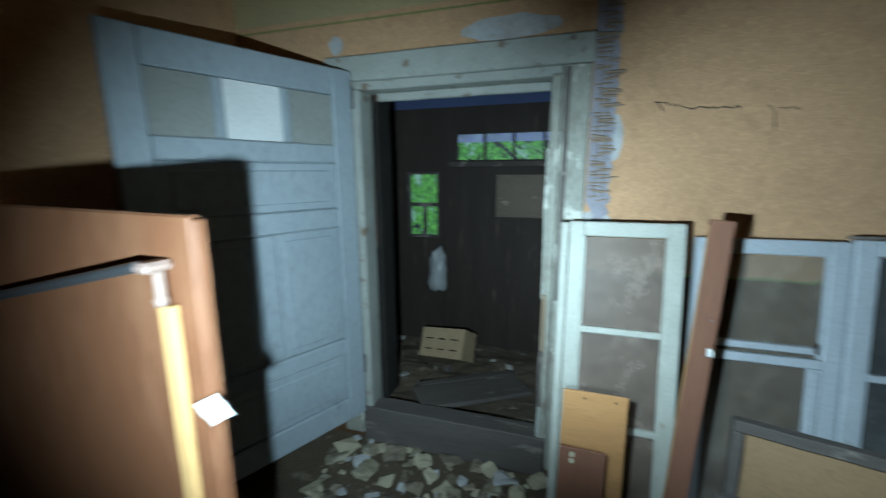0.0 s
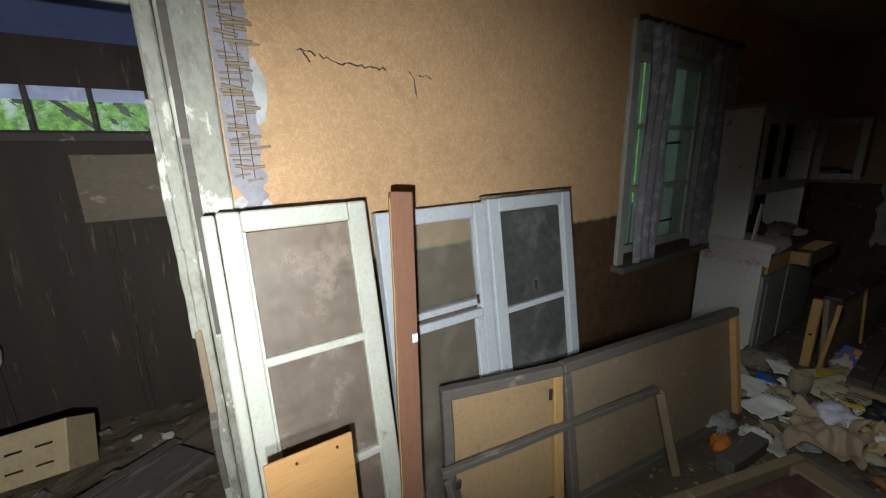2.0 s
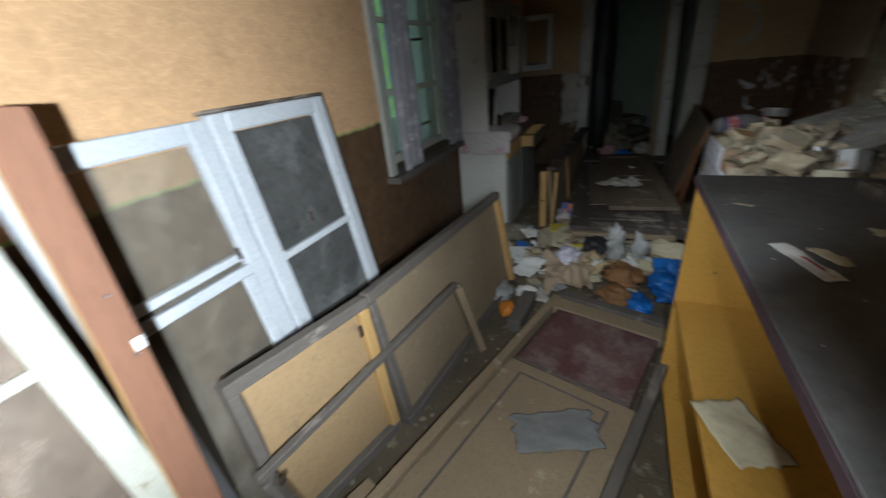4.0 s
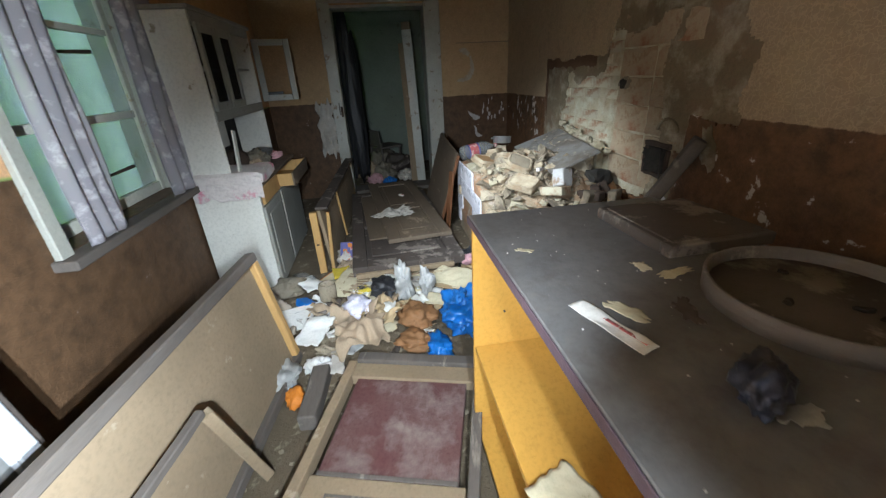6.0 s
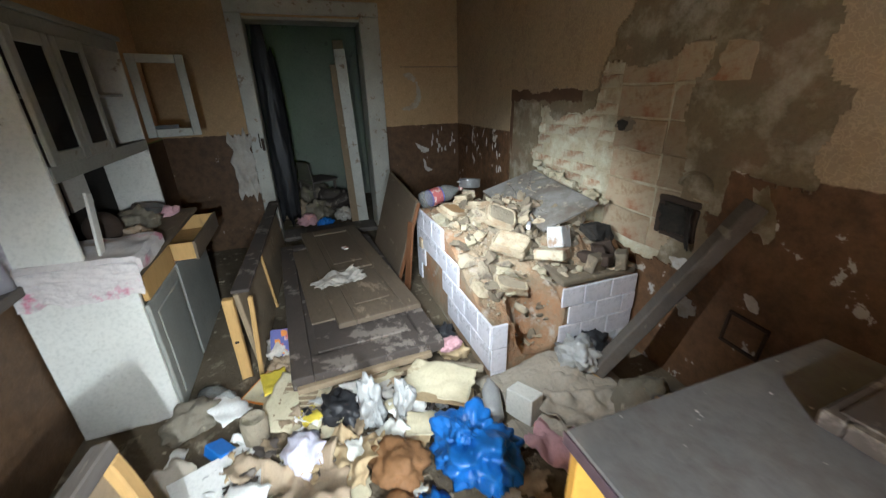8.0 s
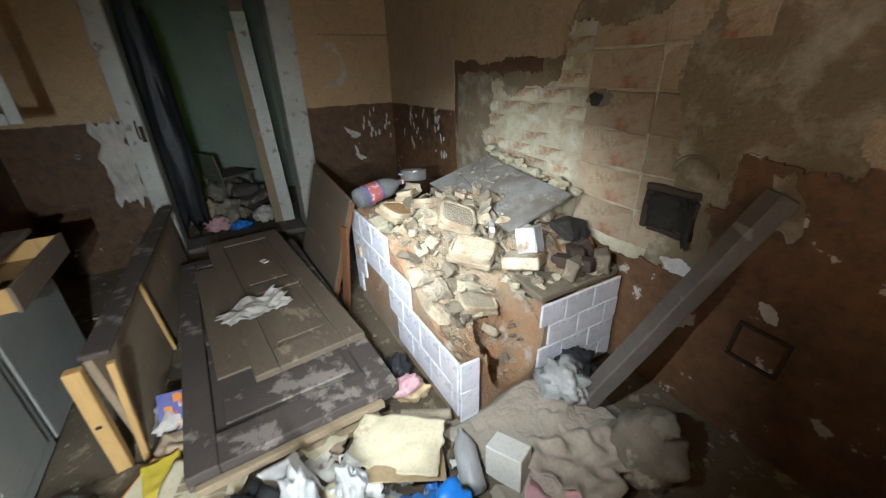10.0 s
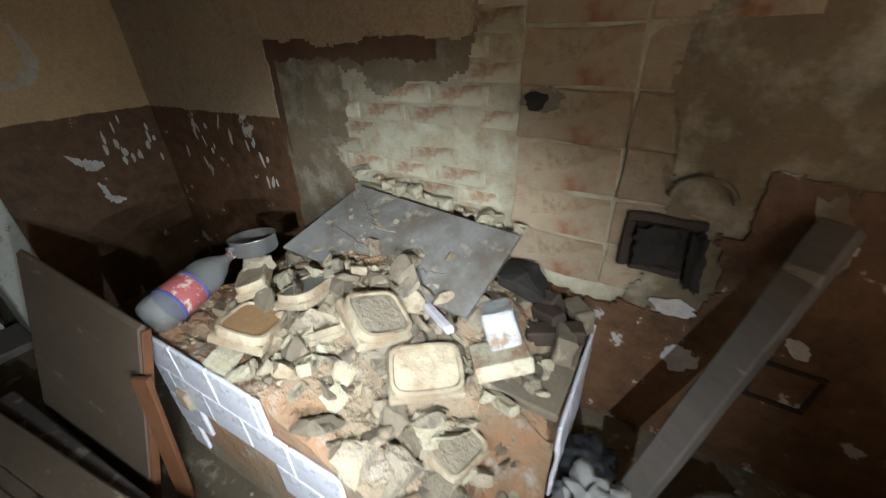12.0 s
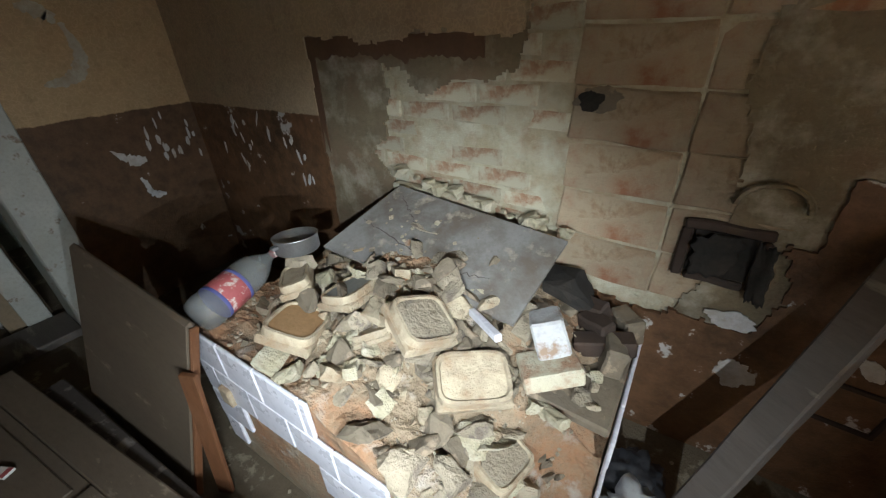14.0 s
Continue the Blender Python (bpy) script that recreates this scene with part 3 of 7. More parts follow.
floor = tagged(obj("floor", bm, m_floor), "earth-brown floor under dust and crumbled plaster", "floor", kind="structure")
tagged(obj("ground", box((-60, -60, -0.30), (60, 60, -0.12)), m_ground), "green grassy yard round the house", "ground", kind="structure")


# broken plaster skin of the south wall, with its paint
def inside(x, z):
    """How far a place of the south wall lies inside the area that has lost its plaster."""
    n = 0.05 * noise.fractal(Vector((x * 5, 0, z * 5)), 1.0, 2.0, 4) + 0.012 * noise.noise(Vector((x * 40, 3, z * 40)))
    d1 = min(4.90 - x, x - 3.55, 1.53 - z, z - 0.3)
    d2 = min(3.92 - 0.55 * (z - 1.4) - x, x - (2.58 + 0.30 * max(0, z - 1.4)), z - (0.95 + 0.22 * (x < 2.9)))
    d3 = min(4.2 - x, x - 2.95, 1.0 - z, z - 0.62)
    return max(d1 + n * (0.35 if x > 4.6 else 0.8), d2 + n, d3 + n)


def skin_grid(x0, x1, z0, z1, step, keep, y, depth, material, name, label):
    bm = bmesh.new()
    nx, nz = int((x1 - x0) / step + 0.5), int((z1 - z0) / step + 0.5)
    cache = {}

    def vert(i, j):
        if (i, j) not in cache:
            x, z = x0 + i * (x1 - x0) / nx, z0 + j * (z1 - z0) / nz
            inner = 0 < i < nx and 0 < j < nz
            jit = 0.75 * step if inner else 0
            n = noise.noise_vector(Vector((x * 31, 2.0, z * 31)))
            cache[i, j] = bm.verts.new((x + n.x * jit, y + 0.004 * noise.noise(Vector((x * 4, 9, z * 4))), z + n.z * jit))
        return cache[i, j]
    for i in range(nx):
        for j in range(nz):
            cx, cz = x0 + (i + 0.5) * (x1 - x0) / nx, z0 + (j + 0.5) * (z1 - z0) / nz
            if keep(cx, cz):
                bm.faces.new((vert(i, j), vert(i, j + 1), vert(i + 1, j + 1), vert(i + 1, j)))
    ret = bmesh.ops.extrude_face_region(bm, geom=bm.faces[:])
    for g in ret["geom"]:
        if isinstance(g, bmesh.types.BMVert):
            g.co.y -= depth
    bmesh.ops.recalc_face_normals(bm, faces=bm.faces[:])
    ob = obj(name, bm, material, wall_s, label)
    return ob


skin_grid(2.2, EAST, 0.0, TOP, 0.012, lambda x, z: inside(x, z) < 0, SOUTH, 0.020, m_wall_s, "plaster_skin", "dull painted plaster with a ragged broken edge")
skin_grid(WEST, 2.2, 0.0, TOP, 0.2, lambda x, z: True, SOUTH, 0.020, m_wall_s, "plaster_skin", "")


def coat(x, z):
    n = 0.12 * noise.fractal(Vector((x * 3.2, 7, z * 3.2)), 1.0, 2.0, 4) + 0.01 * noise.noise(Vector((x * 40, 3, z * 40)))
    bare = max(min(4.45 - x, x - 3.15, 1.40 - z, z - 0.3), min(3.85 - x, x - 3.15, 1.72 - z, z - 0.3) - 0.02)
    return bare + n < 0 and inside(x, z) > -0.04


skin_grid(2.4, 4.96, 0.3, TOP, 0.012, coat, SOUTH - 0.010, 0.014, m_plaster, "plaster_coat", "grey-green undercoat of lime plaster")
# strip of old brown paint left at the top of the bare patch
strip = bmesh.new()
top_row, low_row = [], []
for i in range(121):
    x = 3.97 + 0.93 * i / 120
    edge = 1.452 + 0.034 * noise.fractal(Vector((x * 8, 1, 0)), 1, 2, 4) + 0.014 * noise.noise(Vector((x * 45, 2, 0)))
    if x > 4.855:
        edge = 1.02 + 0.3 * noise.noise(Vector((x * 30, 4, 0)))
    top_row.append(strip.verts.new((x, SOUTH - 0.004, 1.532 + 0.004 * noise.noise(Vector((x * 20, 0, 0))))))
    low_row.append(strip.verts.new((x, SOUTH - 0.004, min(1.525, edge))))
for i in range(120):
    strip.faces.new((low_row[i], low_row[i + 1], top_row[i + 1], top_row[i]))
ret = bmesh.ops.extrude_face_region(strip, geom=strip.faces[:])
for g in ret["geom"]:
    if isinstance(g, bmesh.types.BMVert):
        g.co.y -= 0.012
bmesh.ops.recalc_face_normals(strip, faces=strip.faces[:])
obj("paint_strip", strip, mat("dark brown old paint", (0.12, 0.065, 0.035), (0.08, 0.045, 0.028), 6, 0.8), wall_s, "strip of older dark brown paint")

# bricks that show through: limed bricks, and a column of large flue blocks with aligned joints
m_block = mat("pale fired flue block, limed", (0.25, 0.165, 0.10), (0.31, 0.25, 0.165), 5.0, 0.95, 45, 0.9, spots=(0.23, 0.115, 0.065), spot_at=0.57, spot_scale=6, vary=0.4, distance=0.010, spot_soft=0.10, stain=(0.36, 0.325, 0.235), stain_scale=6.0, stain_at=0.49)


def brick_mesh(w, h, seed, material):
    bmk = box((-w / 2, -0.02, -h / 2), (w / 2, 0.012, h / 2), 0.006)
    bmesh.ops.subdivide_edges(bmk, edges=[e for e in bmk.edges if e.calc_length() > 0.06], cuts=2, use_grid_fill=True)
    roughen(bmk, 0.008, 14.0, seed)
    me = bpy.data.meshes.new("brick")
    bmk.to_mesh(me)
    bmk.free()
    me.materials.append(material)
    return me


def set_brick(me, x, z, proud):
    ob = new("brick", me)
    ob.parent = wall_s
    ob.matrix_world = pose(x, SOUTH - 0.0335 + proud, z, rng.uniform(-1, 1), rng.uniform(-1, 1), rng.uniform(-1, 1))


brick_meshes = [brick_mesh(0.235, 0.070, k * 3.3, m_brick) for k in range(4)]
for r in range(14):
    z = 0.62 + r * 0.079
    for c in range(5):
        x = 3.76 + c * 0.245 + (0.1225 if r % 2 else 0)
        if x > 4.62 or (z > 1.42 and x > 3.9) or rng.random() < 0.22:
            continue
        set_brick(brick_meshes[rng.randrange(4)], x, z, rng.uniform(0.000, 0.007))
block_meshes = [brick_mesh(0.360, 0.170, 40 + k * 2.7, m_block) for k in range(3)]
for r in range(10):
    for c in range(3):
        set_brick(block_meshes[(r + c) % 3], 3.465 - c * 0.365, 0.7575 + r * 0.175, 0.004 + rng.uniform(0.0, 0.006))


# ---- doorway to the porch
def casing(name, m, pieces, material, label):
    t = thing(name, m, label, "door frame", kind="structure")
    for nm, lo, hi, mt in pieces:
        part(nm, worn(lo, hi, 8, 0.004, 0.006, rng.uniform(0, 50)), mt, t)
    return t


door_frame = casing("door_1", Matrix(), [
    ("casing", (-0.985, NORTH - 0.035, 0.05), (-0.858, NORTH - 0.001, 2.11), m_jamb),
    ("casing", (0.225, NORTH - 0.035, 0.05), (0.345, NORTH - 0.001, 2.11), m_jamb),
    ("head_casing", (-0.985, NORTH - 0.04, 2.112), (0.352, NORTH - 0.001, 2.235), m_trim),
    ("jamb", (-0.858, NORTH - 0.02, 0.0), (-0.800, NORTH + 0.12, 2.075), m_trim),
    ("jamb", (0.175, NORTH - 0.02, 0.0), (0.222, NORTH + 0.12, 2.075), m_jamb),
    ("head", (-0.858, NORTH + 0.02, 2.076), (0.222, NORTH + 0.14, 2.128), m_trim),
    ("sill", (-0.858, NORTH - 0.03, 0.0), (0.222, NORTH + 0.10, 0.235), m_greywood),
    # this upright stop is near-black, the one under the head is trim-coloured
    ("stop", (-0.799, NORTH + 0.125, 0.2), (-0.765, NORTH + 0.29, 2.07), m_nearblack),
    ("stop", (-0.76, NORTH + 0.10, 2.03), (0.17, NORTH + 0.13, 2.074), m_trim),
], m_trim, "grey-white door frame with paint peeling from the jambs")
# strip of bare reed lath beside the frame
tagged(thing("lath_strip", Matrix(), "strip of bare reed lath and grey plaster beside the door frame", "wall patch", kind="structure"))
lath_parent = bpy.data.objects["lath_strip"]
bm = bmesh.new()
N = 40
left = [bm.verts.new((0.352, NORTH - 0.004, 1.50 + i * 1.09 / N)) for i in range(N + 1)]
right = [bm.verts.new((0.452 + 0.018 * noise.noise(Vector((i * 0.6, 0, 0))) + 0.012 * noise.noise(Vector((i * 2.1, 4, 0))), NORTH - 0.004, 1.50 + i * 1.09 / N)) for i in range(N + 1)]
for i in range(N):
    bm.faces.new((left[i], right[i], right[i + 1], left[i + 1]))
ret = bmesh.ops.extrude_face_region(bm, geom=bm.faces[:])
for g in ret["geom"]:
    if isinstance(g, bmesh.types.BMVert):
        g.co.y += 0.003
bmesh.ops.recalc_face_normals(bm, faces=bm.faces[:])
part("render_coat", bm, m_lath, lath_parent)
for i in range(66):
    z = 1.515 + i * 0.0163 + rng.uniform(-0.004, 0.004)
    x0 = 0.356 + rng.choice((0.0, 0.004, 0.02, 0.035)) + rng.uniform(0, 0.008)
    part("lath", rod((x0, NORTH - 0.009, z + rng.uniform(-0.003, 0.003)), (x0 + rng.uniform(0.045, 0.09), NORTH - 0.010, z + rng.uniform(-0.010, 0.010)), rng.uniform(0.003, 0.0065), n=6), m_reed, lath_parent)
for i in range(2):
    x = 0.385 + i * 0.035
    part("wire", rod((x, NORTH - 0.013, 1.52), (x + rng.uniform(-.006, .006), NORTH - 0.013, 2.55), 0.0012, n=5), m_rustmetal, lath_parent)
for i in range(6):
    b = rock(rng.uniform(0.03, 0.055), 40 + i, 0.5)
    moved(b, pose(0.40 + rng.uniform(-0.03, 0.03), NORTH - 0.006, [1.46, 1.50, 1.9, 2.1, 2.3, 1.43][i], 90, rng.uniform(0, 90), 0) @ Matrix.Diagonal((1, 1.4, 0.35, 1)))
    part("plaster_lump", b, m_lath, lath_parent)
# patches of bare plaster beside the frame and above it
for nm, x0, z0, w, h, sd in (("plaster_patch", 0.455, 1.79, 0.07, 0.20, 3), ("plaster_patch", 0.40, 1.42, 0.13, 0.10, 4), ("plaster_patch", -0.02, 2.295, 0.46, 0.105, 15), ("plaster_patch", -0.93, 2.30, 0.08, 0.09, 6)):
    b = bmesh.new()
    vs = [b.verts.new((x0 + w / 2 * math.cos(a) * (1 + 0.28 * noise.noise(Vector((math.cos(a) * 2, math.sin(a) * 2, sd)))), NORTH - 0.003, z0 + h / 2 * math.sin(a) * (1 + 0.28 * noise.noise(Vector((math.cos(a) * 2, math.sin(a) * 2, sd + 9)))))) for a in [2 * math.pi * i / 28 for i in range(28)]]
    f = b.faces.new(vs)
    r = bmesh.ops.extrude_face_region(b, geom=[f])
    for g in r["geom"]:
        if isinstance(g, bmesh.types.BMVert):
            g.co.y += 0.0025
    bmesh.ops.recalc_face_normals(b, faces=b.faces[:])
    part(nm, b, m_plasterwhite, wall_n, "bare whitish plaster patch")

# cracks in the wall's paint, painted frieze line
def crack(points, width, seed):
    b = bmesh.new()
    r = random.Random(seed)
    for (xa, za), (xb, zb) in zip(points, points[1:]):
        n = max(2, int(math.hypot(xb - xa, zb - za) / 0.012))
        last = None
        for i in range(n + 1):
            u = i / n
            p = Vector((xa + (xb - xa) * u, NORTH - 0.0025, za + (zb - za) * u + r.uniform(-0.006, 0.006)))
            if last is not None and r.random() < 0.85:
                rod(last, p, width * r.uniform(0.4, 1.2), n=5, bm=b)
            last = p
    return b


part("crack", crack([(0.60, 1.935), (0.66, 1.925), (0.74, 1.905), (0.92, 1.90)], 0.0028, 1), m_crack, wall_n)
part("crack", crack([(0.61, 1.93), (0.64, 1.90)], 0.003, 2), m_crack, wall_n)
part("crack", crack([(1.02, 1.905), (1.04, 1.87), (1.05, 1.80)], 0.0028, 3), m_crack, wall_n)
part("crack", crack([(1.05, 1.895), (1.12, 1.885)], 0.0018, 4), m_crack, wall_n)
part("crack", crack([(0.42, 1.44), (0.425, 1.39)], 0.002, 5), m_crack, wall_n)
tagged(obj("trim", box((WEST + 0.002, NORTH - 0.003, 2.405), (0.352, NORTH - 0.0005, 2.413)), mat("olive stencil line", (0.22, 0.24, 0.06), (0.26, 0.28, 0.10), 9, 0.9)), "thin olive painted line round the top of the wall", "painted line", kind="structure")
tagged(obj("frieze", box((WEST + 0.002, NORTH - 0.002, 2.44), (0.352, NORTH - 0.0005, TOP - 0.002)), m_ceiling), "yellow painted frieze under the ceiling", "frieze", kind="structure")
# grooves and split wood of the jamb by the sashes
part("groove", worn((0.235, NORTH - 0.0385, 1.02), (0.258, NORTH - 0.034, 2.10), 12, 0.002, 0.001, 4.0), m_greywood, door_frame, "dark bare groove")
for k, (z0, z1, x0, mt) in enumerate(((1.02, 1.32, 0.168, m_jamb), (0.70, 1.04, 0.175, m_tan), (0.42, 0.74, 0.170, m_greywood), (1.30, 1.75, 0.165, m_jamb), (0.25, 0.46, 0.172, m_trim))):
    part("splinter", worn((x0, NORTH - 0.030, z0), (x0 + 0.022, NORTH - 0.004, z1), 10, 0.006, 0.003, 11.0 + k), mt, door_frame, "split bare wood")
part("strike_plate", box((0.176, NORTH - 0.026, 0.82), (0.198, NORTH - 0.0205, 0.98), 0.002), m_rustmetal, door_frame, "iron strike plate")

# ---- window of the north wall
win = thing("window_1", Matrix(), "tall double window with pale panes and soiled white frame", "window", kind="structure")
wx0, wx1, wz0, wz1 = WINDOW
for nm, lo, hi in (("casing", (wx0 - 0.06, NORTH - 0.03, wz0 - 0.02), (wx0 + 0.01, NORTH - 0.001, wz1 + 0.06)),
                   ("casing", (wx1 - 0.01, NORTH - 0.03, wz0 - 0.02), (wx1 + 0.06, NORTH - 0.001, wz1 + 0.06)),
                   ("casing", (wx0 + 0.012, NORTH - 0.028, wz1 - 0.01), (wx1 - 0.012, NORTH - 0.001, wz1 + 0.06)),
                   ("window_sill", (wx0 - 0.08, NORTH - 0.09, wz0 - 0.045), (wx1 + 0.08, NORTH + 0.10, wz0 - 0.002)),
                   ("jamb", (wx0, NORTH + 0.002, wz0), (wx0 + 0.045, NORTH + 0.28, wz1)),
                   ("jamb", (wx1 - 0.045, NORTH + 0.002, wz0), (wx1, NORTH + 0.28, wz1)),
                   ("jamb", (wx0 + 0.046, NORTH + 0.002, wz1 - 0.045), (wx1 - 0.046, NORTH + 0.28, wz1)),
                   ("mullion", (2.985, NORTH + 0.10, wz0), (3.055, NORTH + 0.16, wz1 - 0.046))):
    part(nm, worn(lo, hi, 6, 0.003, 0.005, rng.uniform(0, 50)), m_greywood if nm in ("mullion", "window_sill") else m_trim, win)
for sx0, sx1 in ((2.566, 2.984), (3.056, 3.594)):
    sash_part = part("sash", box((sx0, NORTH + 0.11, wz0 + 0.002), (sx0 + 0.045, NORTH + 0.15, wz1 - 0.048), 0.004), m_sash, win)
    for lo, hi in (((sx1 - 0.045, NORTH + 0.11, wz0 + 0.002), (sx1, NORTH + 0.15, wz1 - 0.048)),
                   ((sx0 + 0.046, NORTH + 0.112, wz0 + 0.002), (sx1 - 0.046, NORTH + 0.148, wz0 + 0.06)),
                   ((sx0 + 0.046, NORTH + 0.112, wz1 - 0.10), (sx1 - 0.046, NORTH + 0.148, wz1 - 0.048)),
                   ((sx0 + 0.046, NORTH + 0.114, 1.30), (sx1 - 0.046, NORTH + 0.146, 1.34)),
                   ((sx0 + 0.046, NORTH + 0.114, 1.72), (sx1 - 0.046, NORTH + 0.146, 1.75))):
        part("rail", box(lo, hi, 0.003), m_sash, sash_part)
    for z0, z1 in ((wz0 + 0.06, 1.30), (1.34, 1.72), (1.75, wz1 - 0.10)):
        pane = part("pane", box((sx0 + 0.046, NORTH + 0.128, z0), (sx1 - 0.046, NORTH + 0.132, z1)), m_paneclear, sash_part)
        pane.visible_shadow = False
    # painted outer shutter leaves behind the inner panes
    part("outer_leaf", box((sx0 + 0.004, NORTH + 0.24, wz0 + 0.002), (sx1 + 0.03, NORTH + 0.262, wz1 - 0.048), 0.004), m_frost, win, "pale green outer casement leaf")
for z in (1.05, 1.62):
    part("catch", rod((3.08, NORTH + 0.10, z), (3.30, NORTH + 0.085, z + 0.01), 0.007, 0.010, n=8), m_rustmetal, win, "rusty window catch")


def curtain(x0, x1, z0, z1, y, folds, seed):
    bm = bmesh.new()
    nx, nz = 60, 40
    vs = [[None] * (nz + 1) for _ in range(nx + 1)]
    for i in range(nx + 1):
        for j in range(nz + 1):
            u, w = i / nx, j / nz
            x = x0 + (x1 - x0) * u + 0.02 * noise.noise(Vector((u * 3, w * 2, seed)))
            yy = y + 0.015 * math.sin(u * folds * 2 * math.pi + 2.6 * noise.noise(Vector((w * 2, seed, 0)))) + 0.016 * noise.noise(Vector((u * 4, w * 2.5, seed)))
            vs[i][j] = bm.verts.new((x, yy, z0 + (z1 - z0) * w + (0.03 * noise.noise(Vector((u * 5, seed, 2))) if j == 0 else 0)))
    for i in range(nx):
        for j in range(nz):
            bm.faces.new((vs[i][j], vs[i + 1][j], vs[i + 1][j + 1], vs[i][j + 1])).smooth = True
    ret = bmesh.ops.extrude_face_region(bm, geom=bm.faces[:])
    for g in ret["geom"]:
        if isinstance(g, bmesh.types.BMVert):
            g.co.y += 0.002
    bmesh.ops.recalc_face_normals(bm, faces=bm.faces[:])
    return bm


for a, b, sd in ((2.58, 2.86, 1.0), (3.32, 3.74, 5.0)):
    tagged(obj("curtain", curtain(a, b, 0.86, 2.29, NORTH - 0.065, 3.3, sd), m_lace), "grey-lilac flowered net curtain hanging at the window", "curtain", "window curtains")
rail_ob = tagged(obj("curtain_rail", rod((2.44, NORTH - 0.065, 2.295), (3.76, NORTH - 0.065, 2.295), 0.010), m_rustmetal), "thin dark metal curtain rail above the window", "curtain rail")
part("bracket", box((2.48, NORTH - 0.07, 2.285), (2.50, NORTH - 0.031, 2.31), 0.002), m_rustmetal, rail_ob)
part("bracket", box((3.70, NORTH - 0.07, 2.285), (3.72, NORTH - 0.031, 2.31), 0.002), m_rustmetal, rail_ob)

# ---- porch behind the doorway
PY = 4.20
PW0, PW1 = -2.6, 2.0
SMALLWIN = (-1.075, -0.775, 1.075, 1.655)
TRANSOM = (-0.62, 0.34, 1.75, 1.96)
wall_with_openings("wall_porch", "y", PY, PY + 0.10, PW0, PW1, 2.75, [SMALLWIN, TRANSOM], m_porchwall, "dark brown boarded porch wall")
tagged(obj("wall_porch_west", box((PW0 - 0.1, NORTH + THICK, 0), (PW0, PY + 0.1, 2.75)), m_porchwall), "dark brown porch end wall", "wall", kind="structure")
tagged(obj("wall_porch_east", box((PW1, NORTH + THICK, 0), (PW1 + 0.1, PY + 0.1, 2.75)), m_porchwall), "dark brown porch end wall", "wall", kind="structure")
b = box((PW0, NORTH + 0.30, 0), (PW1, PY + 0.1, 0.06))
for v in b.verts:
    v.co.z = 2.70 - 0.52 * (v.co.y - NORTH - 0.3) / (PY - NORTH - 0.3) + (0.06 if v.co.z > 0.03 else 0)
tagged(obj("ceiling_porch", b, m_porchblue), "sloping blue-painted porch ceiling", "ceiling", kind="structure")
b = bmesh.new()
bmesh.ops.create_grid(b, x_segments=80, y_segments=30, size=0.5)
for v in b.verts:
    v.co = Vector((PW0 + (v.co.x + 0.5) * (PW1 - PW0), NORTH + 0.05 + (v.co.y + 0.5) * (PY - NORTH), 0))
    v.co.z = 0.10 + 0.03 * noise.fractal(v.co * 4, 1.0, 2.0, 4)
tagged(obj("floor_porch", b, m_floor), "dusty littered porch floor", "floor", kind="structure")
small_win = thing("window_2", Matrix(), "small porch window with dark glazing bars", "window", kind="structure")
x0, x1, z0, z1 = SMALLWIN
for lo, hi in (((x0, PY + 0.01, z0), (x0 + 0.02, PY + 0.06, z1)), ((x1 - 0.02, PY + 0.01, z0), (x1, PY + 0.06, z1)), ((x0 + 0.021, PY + 0.01, z0), (x1 - 0.021, PY + 0.06, z0 + 0.02)), ((x0 + 0.021, PY + 0.01, z1 - 0.02), (x1 - 0.021, PY + 0.06, z1)),
               ((x0 + 0.021, PY + 0.015, 1.355), (x1 - 0.021, PY + 0.055, 1.385)), ((x0 + 0.145, PY + 0.015, z0 + 0.021), (x0 + 0.17, PY + 0.055, 1.354))):
    part("glazing_bar", box(lo, hi, 0.003), m_darkdoor, small_win)
pane = part("pane", box((x0 + 0.02, PY + 0.03, z0 + 0.02), (x1 - 0.02, PY + 0.034, z1 - 0.02)), m_paneclear, small_win)
pane.visible_shadow = False
transom = thing("window_3", Matrix(), "long transom window high in the porch wall", "window", kind="structure")
x0, x1, z0, z1 = TRANSOM
for k in range(5):
    x = x0 + (x1 - x0) * k / 4
    part("glazing_bar", box((x - 0.011, PY + 0.01, z0), (x + 0.011, PY + 0.06, z1), 0.003), m_darkdoor, transom)
for k in range(4):
    xa, xb = x0 + (x1 - x0) * k / 4 + 0.012, x0 + (x1 - x0) * (k + 1) / 4 - 0.012
    pane = part("pane", box((xa, PY + 0.03, z0), (xb, PY + 0.034, z1)), m_paneclear, transom)
    pane.visible_shadow = False
    part("blind", box((xa, PY + 0.022, z1 - 0.065), (xb, PY + 0.027, z1)), m_frost, transom, "grey-green soiled upper pane")
tagged(obj("trim", box((x0 - 0.06, PY - 0.03, z0 - 0.055), (x1 + 0.2, PY - 0.001, z0 - 0.01), 0.004), m_darkdoor), "dark wooden ledge under the transom", "trim", kind="structure")
tagged(obj("wall_board", box((-0.27, PY - 0.03, 1.28), (0.30, PY - 0.001, 1.63), 0.004), m_brownboard), "pale brown board nailed to the porch wall", "board")
for x in (-1.4, -0.75, -0.18, 0.42):
    tagged(obj("trim", box((x - 0.02, PY - 0.012, 0.12), (x + 0.02, PY - 0.001, 1.28), 0.003), m_porchwall), "dark batten over a board joint", "trim", kind="structure")

